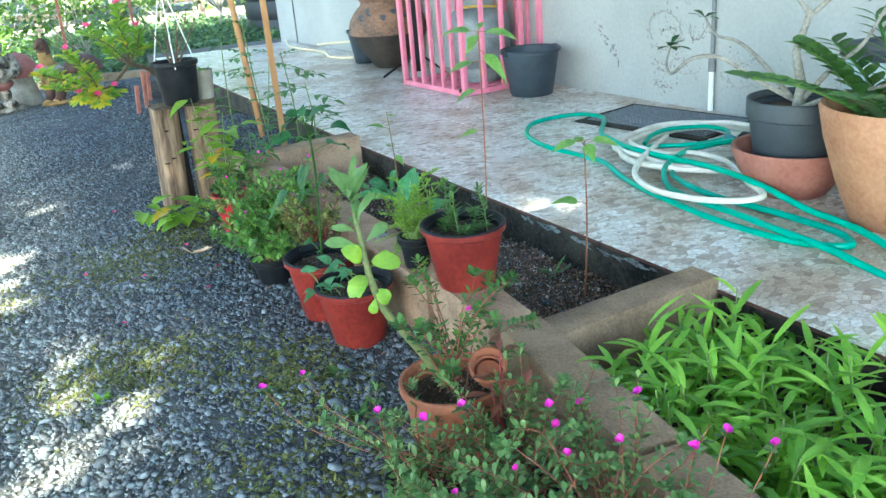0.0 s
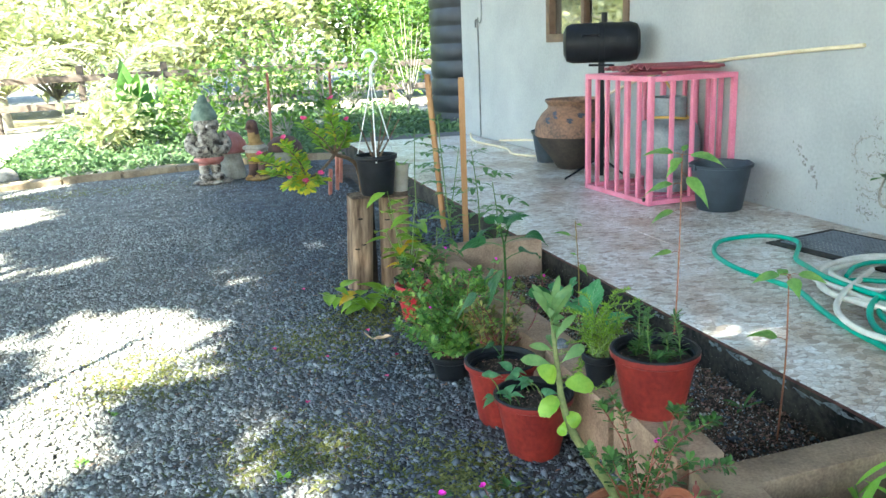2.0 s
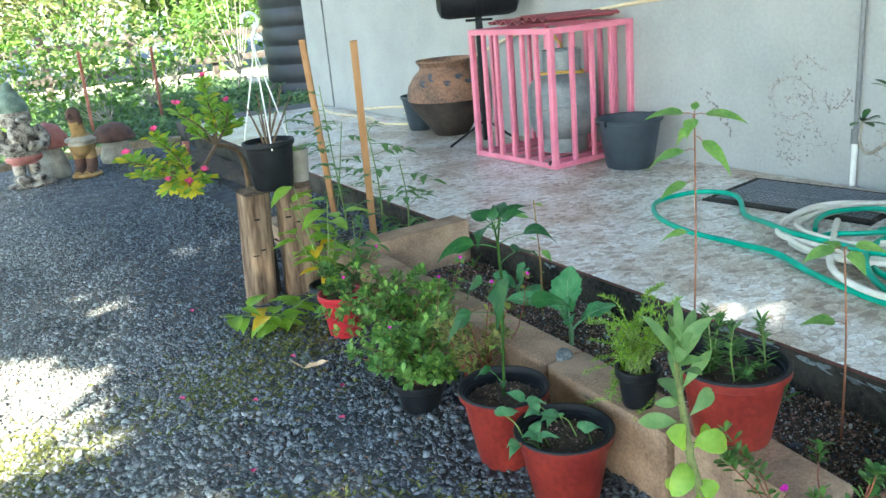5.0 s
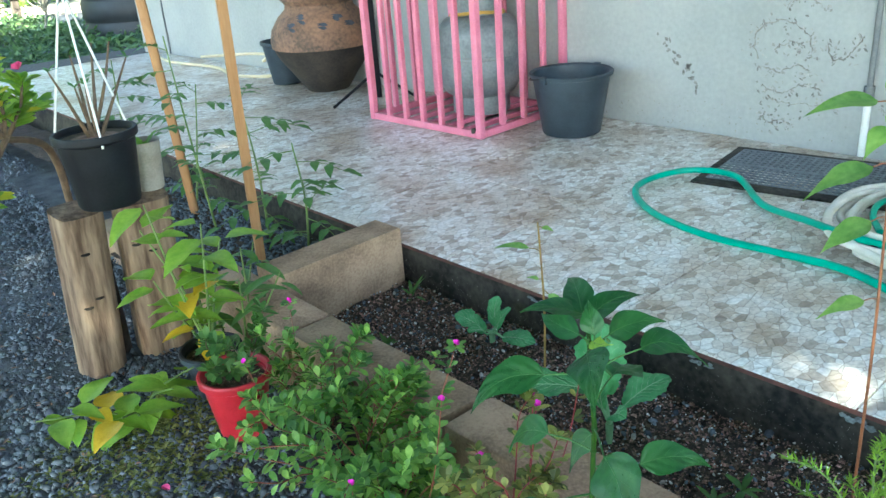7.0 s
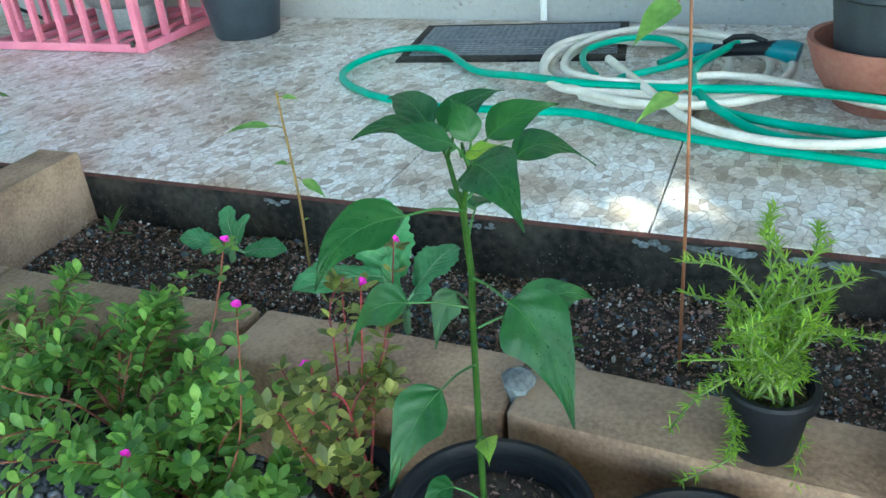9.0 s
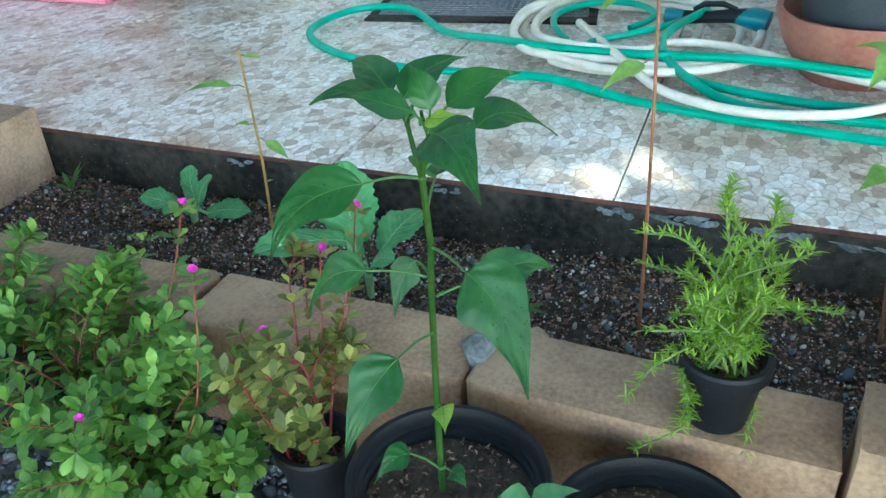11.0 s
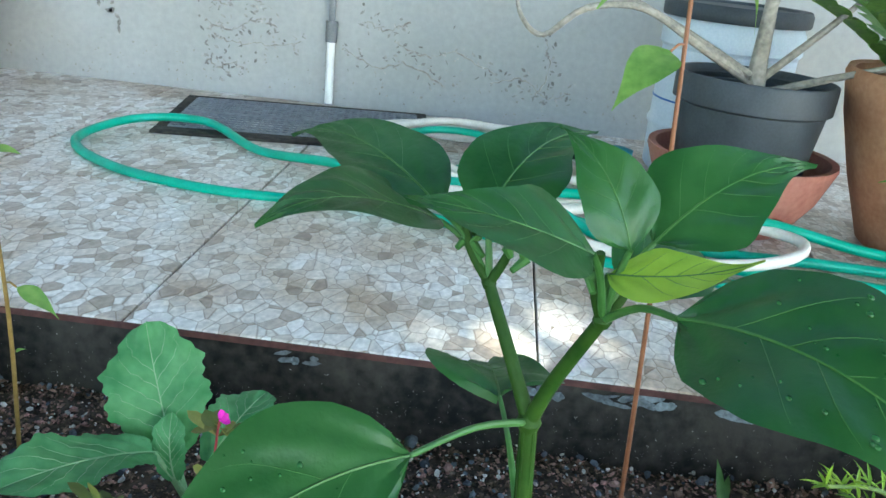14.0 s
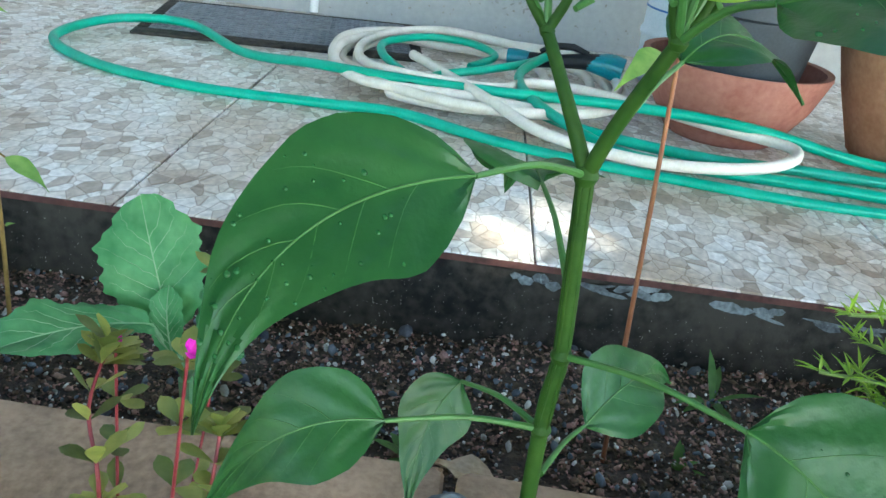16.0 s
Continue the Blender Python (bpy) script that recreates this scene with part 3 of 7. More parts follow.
# gravel stones, loose on the yard
G = (1 + 5 ** 0.5) / 2
STONE_V = np.array([(-1, G, 0), (1, G, 0), (-1, -G, 0), (1, -G, 0), (0, -1, G), (0, 1, G), (0, -1, -G), (0, 1, -G), (G, 0, -1), (G, 0, 1), (-G, 0, -1), (-G, 0, 1)]) / 1.75
STONE_F = np.array([(0, 11, 5), (0, 5, 1), (0, 1, 7), (0, 7, 10), (0, 10, 11), (1, 5, 9), (5, 11, 4), (11, 10, 2), (10, 7, 6), (7, 1, 8), (3, 9, 4), (3, 4, 2), (3, 2, 6), (3, 6, 8), (3, 8, 9), (4, 9, 5), (2, 4, 11), (6, 2, 10), (8, 6, 7), (9, 8, 1)])
CHIP_V = np.array([(1, 0, 0), (-1, 0, 0), (0, 1, 0), (0, -1, 0), (0, 0, 1), (0, 0, -1)])
CHIP_F = np.array([(0, 2, 4), (2, 1, 4), (1, 3, 4), (3, 0, 4), (2, 0, 5), (1, 2, 5), (3, 1, 5), (0, 3, 5)])


def pebbles(name, pts, sizes, material, label, category, flat=0.6, coarse=False):
    n = len(pts)
    sv, sf = (STONE_V, STONE_F) if not coarse else (CHIP_V, CHIP_F)
    k = len(sv)
    rs = np.random.RandomState(len(pts))
    a = rs.uniform(0, 2 * np.pi, n)
    tilt = rs.uniform(-0.6, 0.6, (n, 2))
    jit = rs.uniform(0.75, 1.2, (n, k, 3)) * rs.uniform(0.65, 1.3, (n, 1, 3))
    v = sv[None] * jit
    v[:, :, 2] *= flat
    v[:, :, 2] += v[:, :, 0] * tilt[:, :1] + v[:, :, 1] * tilt[:, 1:]
    c, s = np.cos(a)[:, None], np.sin(a)[:, None]
    x = v[:, :, 0] * c - v[:, :, 1] * s
    y = v[:, :, 0] * s + v[:, :, 1] * c
    v = np.stack([x, y, v[:, :, 2]], 2) * np.asarray(sizes)[:, None, None] + np.asarray(pts)[:, None, :]
    f = (sf[None] + k * np.arange(n)[:, None, None]).reshape(-1, 3)
    me = bpy.data.meshes.new(name)
    me.from_pydata((SIZE * v).reshape(-1, 3).tolist(), [], f.tolist())
    me.materials.append(M[material])
    me.polygons.foreach_set("use_smooth", [True] * len(me.polygons))
    return tagged(new(name, me), label, category, kind="stuff")


def scatter(n, x0, x1, y0, y1, seed):
    rs = np.random.RandomState(seed)
    return np.stack([rs.uniform(x0, x1, n), rs.uniform(y0, y1, n)], 1), rs


p1, rs = scatter(66000, -1.6, 1.1, 1.0, 4.2, 3)
p2, _ = scatter(36000, -2.2, 1.2, 4.2, 6.6, 4)
p3, _ = scatter(17000, -3.5, 1.4, 6.6, 9.0, 5)
for gp, far in ((p1, False), (np.concatenate([p2, p3]), True)):
    gz = np.array([bumpy(x, y) for x, y in gp]) + rs.uniform(-0.002, 0.006, len(gp))
    gs = rs.lognormal(math.log(0.0070 if far else 0.0057), 0.38, len(gp)).clip(0.0035, 0.018)
    pebbles("gravel", np.column_stack([gp, gz]), gs, "gravel", "dark blue-grey crushed stone chippings spread over the yard", "gravel", coarse=far)

# terrace slab, its dark rendered edge and its tiles
slab = MB()
ys = [-4.0, 4.0, 9.6]
vs = []
for y in ys:
    vs += [(edge_x(y) + 0.002, y, -0.2), (edge_x(y) + 0.002, y, 0.172), (wall_x(y) + 0.1, y, 0.1545), (wall_x(y) + 0.1, y, -0.2)]
fs = [(4 * j + k, 4 * j + (k + 1) % 4, 4 * j + 4 + (k + 1) % 4, 4 * j + 4 + k) for j in range(2) for k in range(4)] + [(3, 2, 1, 0), (8, 9, 10, 11)]
terrace = solid("terrace", slab.add(vs, [f[::-1] for f in fs]), "grout", "raised concrete terrace floor along the house", "floor", kind="structure", smooth=False)
kerb = MB()
for j in range(127):
    for y in (-3.4 + 0.1 * j,):
        for dx, z in ((-0.014, -0.05), (-0.014, 0.03), (-0.016, 0.10), (-0.014, 0.166), (-0.008, 0.1715), (0.001, 0.1715), (0.001, -0.05)):
            kerb.v.append((edge_x(y) + dx + (0.004 * noise.noise(Vector((y * 3, z * 9, 2))) if dx < -0.01 else 0), y, z))
kerb.f = [(7 * j + k, 7 * j + k + 1, 7 * j + k + 8, 7 * j + k + 7) for j in range(126) for k in range(6)]
part("terrace_edge", kerb, "kerb", terrace, "black mould-stained cement render on the terrace edge")
chips = MB()
for y0, L in ((2.505, 0.05), (2.42, 0.09), (2.36, 0.06), (2.22, 0.10), (2.10, 0.14), (1.95, 0.10), (3.35, 0.05), (2.86, 0.05)):
    for k in range(5):
        chips.leaf((edge_x(y0) - 0.0208, y0 - L * k / 5 + rnd(-0.015, 0.015), 0.161 + rnd(-0.010, 0.003)), (0, -1, rnd(-0.35, 0.35)), (-1, 0, 0), L * rnd(0.25, 0.6), rnd(0.005, 0.016), "round", 0, 0, 6, 0.15)
lip = MB()
for j in range(22):
    y = -3.4 + 0.6 * j
    lip.v += [(edge_x(y) - dx, y, z) for dx, z in ((0.0235, 0.1725), (0.0235, 0.1815), (0.010, 0.1815), (0.010, 0.1725))]
lip.f = [(4 * j + k, 4 * j + (k + 1) % 4, 4 * j + 4 + (k + 1) % 4, 4 * j + 4 + k) for j in range(21) for k in range(4)] + [(3, 2, 1, 0), (84, 85, 86, 87)]
part("tile_lip", lip, "tile_lip", terrace, "dark red-brown raw edge of the tiles", smooth=False)
specks = MB()
for _ in range(1500):
    y, z = rnd(1.6, 4.2), 0.05 + abs(random.gauss(0, 0.045))
    if z < 0.165:
        s = rnd(0.0005, 0.0012)
        c = Vector((edge_x(y) - 0.0195, y, z))
        specks.add([c + Vector((rnd(-1, 0.4), rnd(-1, 1), rnd(-1, 1))) * s for _ in range(4)], [(0, 1, 2), (0, 2, 3), (0, 3, 1), (1, 3, 2)])
tagged(part("splash_speck", specks, "perlite", terrace, "pale grit splashed on the edge", smooth=False), kind="stuff")
part("flaked_patch", chips, "flake", terrace, "pale flaked cement patches")

# window in the west wall
WY0, WY1, WZ0, WZ1 = 5.80, 7.12, 1.17, 2.25


def west_wall():
    """The long wall, as panels around the window opening, 0.18 thick, slightly out of line with the terrace edge."""
    mb = MB()

    def panel(ya, yb, za, zb):
        v = []
        for y in (ya, yb):
            for dx, z in ((0, za), (0, zb), (0.18, zb), (0.18, za)):
                v.append((wall_x(y) + dx, y, z))
        mb.add(v, [(0, 1, 2, 3), (7, 6, 5, 4), (0, 4, 5, 1), (1, 5, 6, 2), (2, 6, 7, 3), (3, 7, 4, 0)])
    panel(-4, 4.0, -0.2, 3.2)
    panel(4.0, WY0, -0.2, 3.2)
    panel(WY1, 9.25, -0.2, 3.2)
    panel(WY0, WY1, -0.2, WZ0)
    panel(WY0, WY1, WZ1, 3.2)
    return solid("wall_west", mb, "wall", "white painted house wall with cracked plaster and splash stains", "wall", kind="structure", smooth=False)


wall_w = west_wall()
solid("wall_north", MB().box((6.7, 9.17, 1.5), (7.0, 0.18, 3.4), 0.0), "wall", "white painted end wall of the house", "wall", kind="structure", smooth=False)
solid("wall_east", MB().box((10.2, 2.5, 1.5), (0.18, 13.0, 3.4), 0.0), "wall", "white painted far wall of the house", "wall", kind="structure", smooth=False)
solid("wall_south", MB().box((6.8, -4.0, 1.5), (6.9, 0.18, 3.4), 0.0), "wall", "white painted end wall of the house", "wall", kind="structure", smooth=False)
# roof is unseen; its overhang is added to keep sun off the wall
solid("roof", MB().box((6.6, 2.6, 3.3), (7.6, 14.0, 0.14), 0.01), "roof", "assumed clay-coloured roof, short overhang added to shade the wall", "roof", kind="structure", smooth=False)

win = thing("window_1", (wall_x(6.46) + 0.03, 6.46, WZ0), "brown framed sliding window with two panes", "window", kind="structure", rz=2.0)
hw, hh = (WY1 - WY0) / 2, WZ1 - WZ0
part("window_frame", MB().box((0.0, 0, 0.035), (0.10, 2 * hw, 0.07)).box((0, 0, hh - 0.03), (0.10, 2 * hw, 0.06)).box((0, -hw + 0.035, hh / 2), (0.10, 0.07, hh - 0.13)).box((0, hw - 0.035, hh / 2), (0.10, 0.07, hh - 0.13)).box((0, 0.05, hh / 2), (0.06, 0.05, hh - 0.13)), "winframe", win)
for yy in (-0.31, 0.32):
    part("pane", MB().box((0.015, yy, hh / 2), (0.006, 0.57, hh - 0.12), 0), "glass", win)

# plaster damage and marks on the wall
marks = MB()
for k in range(26):
    t = k / 25
    y, z = 4.05 - 0.19 * t + rnd(-0.03, 0.03), 0.565 - 0.19 * t + rnd(-0.022, 0.022)
    marks.leaf((wall_x(y) - 0.003, y, z), (0, rnd(-1, 0.2), rnd(-1, 1)), (-1, 0, 0), rnd(0.012, 0.035), rnd(0.008, 0.018), "round", 0, 0, 3)
part("scrape_mark", marks, "wall_dirt", wall_w, "grey scraped paint marks", smooth=False)
crk, peel = MB(), MB()


def crack(pts, r=0.0024):
    q = [Vector((wall_x(y) - 0.001, y, z)) for y, z in pts]
    q = spline(q, 8)
    crk.tube([p + Vector((0, rnd(-0.007, 0.007), rnd(-0.007, 0.007))) for p in q], [r * rnd(0.2, 1.6) for _ in q], 4)
    for p in q[::2]:
        for _ in range(3):
            y, z = p.y + random.gauss(0, 0.022), p.z + random.gauss(0, 0.02)
            peel.leaf((wall_x(y) - 0.003, y, z), (0, rnd(-1, 1), rnd(-1, 1)), (-1, 0, 0), rnd(0.004, 0.022), rnd(0.003, 0.010), "round", 0, 0, 3)


crack([(3.60, 0.50), (3.62, 0.58), (3.57, 0.645), (3.47, 0.65), (3.40, 0.60), (3.385, 0.52)])
crack([(3.53, 0.55), (3.46, 0.575), (3.42, 0.56)])
crack([(3.58, 0.47), (3.50, 0.46), (3.43, 0.49), (3.39, 0.47)])
crack([(3.57, 0.40), (3.49, 0.38), (3.40, 0.415), (3.34, 0.40)])
crack([(3.55, 0.36), (3.47, 0.335), (3.36, 0.345), (3.25, 0.36)])
crack([(3.57, 0.28), (3.53, 0.25), (3.48, 0.27), (3.44, 0.25)])
crack([(3.12, 0.36), (3.0, 0.31), (2.9, 0.33), (2.78, 0.27)])
crack([(2.95, 0.40), (2.84, 0.36), (2.74, 0.38), (2.62, 0.33)])
crack([(3.05, 0.45), (2.98, 0.43), (2.9, 0.46)])
crack([(3.20, 0.62), (3.24, 0.55), (3.30, 0.52), (3.33, 0.58)])
crack([(3.50, 0.72), (3.42, 0.75), (3.36, 0.71)])
crack([(2.62, 0.30), (2.52, 0.32), (2.44, 0.27), (2.36, 0.29)])
crack([(2.46, 0.45), (2.44, 0.36), (2.47, 0.27)])
part("crack", crk, "crack", wall_w, "dark plaster cracks")
tagged(part("peeled_paint", peel, "wall_peel", wall_w, "flaked spots of grey plaster", smooth=False), kind="stuff")
spots = MB()
for _ in range(260):
    y, z = rnd(1.6, 5.6), 0.19 + abs(random.gauss(0, 0.07))
    spots.leaf((wall_x(y) - 0.003, y, z), (0, rnd(-1, 1), rnd(-1, 1)), (-1, 0, 0), rnd(0.003, 0.012), rnd(0.002, 0.007), "round", 0, 0, 3)
part("splash_spot", spots, "crack", wall_w, "brown splash spots near the floor", smooth=False)

# planting bed of blocks against the terrace edge
soil = MB()
nx, ny = 14, 150
for j in range(ny + 1):
    for i in range(nx + 1):
        y = -0.6 + 9.0 * j / ny
        x = 1.675 - (0.25 if y > 5.0 else 0.555 if y > 1.62 else 0.61 + 0.16 * (1.62 - y)) * (nx - i) / nx
        soil.v.append((x, y, 0.045 + 0.02 * noise.noise(Vector((x * 4, y * 4, 0))) + 0.012 * noise.noise(Vector((x * 15, y * 15, 3)))))
for j in range(ny):
    for i in range(nx):
        a = j * (nx + 1) + i
        soil.f.append((a, a + 1, a + nx + 2, a + nx + 1))
solid("soil_bed", soil, "soil", "dark moist garden soil between the blocks and the terrace", "soil", kind="structure")
sp, rs2 = scatter(34000, 1.2, 1.665, 1.68, 4.0, 9)
sz = np.array([0.048 + 0.02 * noise.noise(Vector((x * 4, y * 4, 0))) + 0.012 * noise.noise(Vector((x * 15, y * 15, 3))) for x, y in sp])
pebbles("soil_crumbs", np.column_stack([sp, sz]), rs2.lognormal(math.log(0.0024), 0.5, len(sp)).clip(0.0012, 0.009), "crumb", "brown soil crumbs, husks and small stones", "soil", 0.6, True)
pl, rs4 = scatter(2600, 1.2, 1.665, 1.68, 4.0, 19)
pebbles("perlite", np.column_stack([pl, np.array([0.053 + 0.02 * noise.noise(Vector((x * 4, y * 4, 0))) + 0.012 * noise.noise(Vector((x * 15, y * 15, 3))) for x, y in pl])]), rs4.lognormal(math.log(0.0018), 0.45, len(pl)).clip(0.0015, 0.008), "perlite", "white perlite specks and pale grit in the soil", "soil", 0.8)
bs, rs5 = scatter(1300, 1.2, 1.665, 1.68, 4.0, 23)
pebbles("bed_stones", np.column_stack([bs, np.array([0.052 + 0.02 * noise.noise(Vector((x * 4, y * 4, 0))) + 0.012 * noise.noise(Vector((x * 15, y * 15, 3))) for x, y in bs])]), rs5.lognormal(math.log(0.0036), 0.4, len(bs)).clip(0.0022, 0.009), "gravel", "small grey stones mixed into the soil", "gravel", 0.75)
gp2, rs3 = scatter(2500, 1.3, 1.68, 4.15, 6.0, 12)
pebbles("bed_gravel", np.column_stack([gp2, np.full(len(gp2), 0.055)]), rs3.uniform(0.005, 0.012, len(gp2)), "gravel", "dark gravel lying in the second bed", "gravel")

bed = thing("planting_bed", (1.13, 1.9, 0), "low bed of tan cement blocks set on edge", "planter", kind="structure")
BY = [4.12, 3.62, 3.047, 2.577, 2.10, 1.72]


def block(c, s, rz=0.0, rough=0.0025):
    mb = MB().box((0, 0, 0), s, 0.007, rough=rough)
    ob = part("block", mb, "block", bed)
    ob.matrix_basis = at(c[0] - 1.13, c[1] - 1.9, c[2], rnd(-0.6, 0.6), rnd(-0.6, 0.6), rz)
    return ob


for a, b in zip(BY, BY[1:]):
    hb = 0.21 if b > 2.0 else 0.24
    shift, turn = {1.72: (0.050, -6.0), 2.10: (0.022, -3.0)}.get(b, (0.0, 0.0))
    block((1.135 - shift + rnd(-0.006, 0.006), (a + b) / 2, hb / 2 - 0.005 + rnd(-0.003, 0.003)), (0.128 if shift else 0.135, a - b - 0.012, hb), turn + rnd(-0.8, 0.8))
for k in range(6):
    block((1.02 - 0.077 * k + (0.008 if k == 0 else 0), 1.365 - 0.48 * k + (0.055 if k == 0 else 0), 0.115), (0.115, 0.468 if k else 0.575, 0.235), rnd(-0.5, 0.5) - 9.1)
block((1.385, 1.645, 0.11), (0.555, 0.10, 0.227), 1.0)
block((1.43, 3.935, 0.115), (0.45, 0.13, 0.245), 2.0)
for k in range(2):
    block((1.14 + 0.05 * k, 4.45 + 0.5 * k, 0.04), (0.10, 0.48, 0.13), -4)

# terrace tiles, each a piece
TP = 0.5985
tile_n = 0
for j in range(-9, 11):
    for i in range(3):
        ya, yb = 2.483 + TP * j, 2.483 + TP * (j + 1)
        v = []
        for dz, inset in ((-0.012, 0.0018), (-0.002, 0.0018), (0.0, 0.0036)):
            for y, k in ((ya + inset, 0), (ya + inset, 1), (yb - inset, 1), (yb - inset, 0)):
                xa, xb = edge_x(y) - 0.022 + TP * i + (0.022 if i else 0), edge_x(y) + TP * (i + 1)
                xb = min(xb, wall_x(y) - 0.002)
                x = (xb - inset) if k else (xa + inset)
                v.append((x, y, 0.184 - 0.01 * (x - 1.68) + dz))
        if v[0][0] >= v[1][0] - 0.02:
            continue
        f = [(0, 1, 5, 4), (1, 2, 6, 5), (2, 3, 7, 6), (3, 0, 4, 7), (4, 5, 9, 8), (5, 6, 10, 9), (6, 7, 11, 10), (7, 4, 8, 11), (8, 9, 10, 11)]
        part("tile", MB().add(v, f), "tile", terrace, smooth=False)


# ---- things on the terrace ----
TZ = 0.176


def pot_profile(r0, r1, h, rim=0.012, wall=0.005, band=0.02):
    """Outline of a plastic pot: foot, tapered wall, thicker rim band, and its inside."""
    rb = r1 + (r0 - r1) * 0.12
    return [(0, 0.0), (r0 * 0.96, 0.0), (r0, 0.006), (rb, h - band - 0.006), (r1 + rim * 0.5, h - band), (r1 + rim * 0.6, h - 0.004), (r1 + rim * 0.4, h), (r1 - wall * 0.3, h), (r1 - wall, h - 0.006),
            (r1 - wall * 1.2, h - 0.016), (r1 - wall * 2.0, h - 0.019), (r1 - wall * 1.7, h - 0.030), (r1 - wall * 2.6, h - 0.033), (r1 - wall * 2.4, h - 0.045), (r0 * 0.92, h * 0.5), (0, h * 0.5)]


def soil_disc(r, z):
    mb = MB()
    rings = [(0.001, 0.006)] + [(r * k / 5, rnd(-0.002, 0.006)) for k in range(1, 6)]
    mb.lathe([(a, z + b) for a, b in rings], 20, wob=0.03)
    return mb


def crumbs(mb, r, z, n, s=0.005):
    for _ in range(n):
        a, q = rnd(0, 6.28), r * math.sqrt(rnd(0, 1))
        c = Vector((q * math.cos(a), q * math.sin(a), z + rnd(0, 0.004)))
        mb.add([c + Vector((rnd(-1, 1), rnd(-1, 1), rnd(-0.6, 0.9))) * s for _ in range(4)], [(0, 1, 2), (0, 2, 3), (0, 3, 1), (1, 3, 2)])


# pink gas cage
cage = thing("gas_cage", (2.99, 4.945, TZ), "pink painted steel bar cage around a gas cylinder", "cage", rz=1.5)
CX, CY, CH = 0.30, 0.375, 0.785
for sx in (-1, 1):
    for sy in (-1, 1):
        part("corner_post", MB().box((sx * CX, sy * CY, CH / 2), (0.032, 0.032, CH), 0.003), "pink", cage)
for z in (0.018, CH - 0.016):
    for sx in (-1, 1):
        part("rail", MB().box((sx * CX, 0, z), (0.032, 2 * CY - 0.034, 0.032), 0.003), "pink", cage)
    for sy in (-1, 1):
        part("rail", MB().box((0, sy * CY, z), (2 * CX - 0.034, 0.032, 0.032), 0.003), "pink", cage)
for sx in (-1, 1):
    for k in range(1, 6):
        part("bar", MB().box((sx * CX, -CY + 2 * CY * k / 6, CH / 2), (0.024, 0.024, CH - 0.066), 0.002), "pink", cage)
for sy in (-1, 1):
    for k in range(1, 4):
        part("bar", MB().box((-CX + 2 * CX * k / 4, sy * CY, CH / 2), (0.024, 0.024, CH - 0.066), 0.002), "pink", cage)
for k in range(1, 6):
    part("floor_bar", MB().box((0, -CY + 2 * CY * k / 6, 0.016), (2 * CX - 0.034, 0.026, 0.022), 0.002), "pink", cage)
part("padlock_plate", MB().box((-CX - 0.003, -CY + 0.03, 0.035), (0.04, 0.018, 0.022), 0.003), "blackish_brown", cage, "rusty welded lug")
for k, (yy, tilt) in enumerate(((0.1, 4), (-0.19, -5))):
    mb = MB()
    n = 40
    for i in range(n + 1):
        y = -0.17 + 0.34 * i / n
        for x, dz in ((-0.23, 0), (0.26, 0.012), (0.26, 0.02), (-0.23, 0.008)):
            mb.v.append((x, y, dz + 0.012 * math.sin(i * 2 * math.pi / 10)))
    for i in range(n):
        for q in range(4):
            mb.f.append((4 * i + q, 4 * i + (q + 1) % 4, 4 * i + 4 + (q + 1) % 4, 4 * i + 4 + q))
    mb.f += [(3, 2, 1, 0), (4 * n, 4 * n + 1, 4 * n + 2, 4 * n + 3)]
    sheet = tagged(mesh_ob("roof_sheet", mb, "roof_sheet"), "short piece of dark red corrugated roof sheet lying on the cage", "roof sheet", "roof sheets on the cage")
    sheet.matrix_basis = at(2.99, 4.97 + yy, TZ + CH + 0.018 + 0.02 * k, 2, 2, tilt)

# gas cylinder
gas = thing("gas_cylinder", (3.03, 4.88, TZ + 0.03), "grey painted steel cooking gas cylinder with worn paint", "gas cylinder")
part("body", MB().lathe([(0, 0.07), (0.12, 0.075), (0.17, 0.10), (0.2, 0.15), (0.206, 0.19), (0.206, 0.268), (0.21, 0.272), (0.21, 0.284), (0.206, 0.288), (0.206, 0.36), (0.195, 0.41), (0.16, 0.45), (0.09, 0.475), (0, 0.48)], 40), "gas", gas)
part("foot_ring", MB().lathe([(0.135, 0.0), (0.142, 0.0), (0.142, 0.088), (0.135, 0.088), (0.135, 0.0)], 36), "gas", gas)
part("collar", MB().lathe([(0.105, 0.462), (0.112, 0.462), (0.116, 0.60), (0.112, 0.605), (0.108, 0.60), (0.105, 0.462)], 36), "gas", gas, "dented steel handling collar")
part("valve", MB().lathe([(0, 0.47), (0.018, 0.47), (0.018, 0.53), (0.03, 0.535), (0.03, 0.56), (0, 0.565)], 16), "ochre_band", gas, "brass valve with regulator")
ring = [Vector((0.128 * math.cos(a), 0.128 * math.sin(a), 0.475 + 0.008 * math.sin(2 * a))) for a in [i * 2 * math.pi / 28 for i in range(29)]]
part("rubber_hose", MB().tube(ring + [Vector((0.12, 0.09, 0.52)), Vector((0.16, 0.2, 0.62)), Vector((0.2, 0.35, 0.69))], 0.008, 8), "ochre_band", gas, "yellow gas hose wound round the collar")

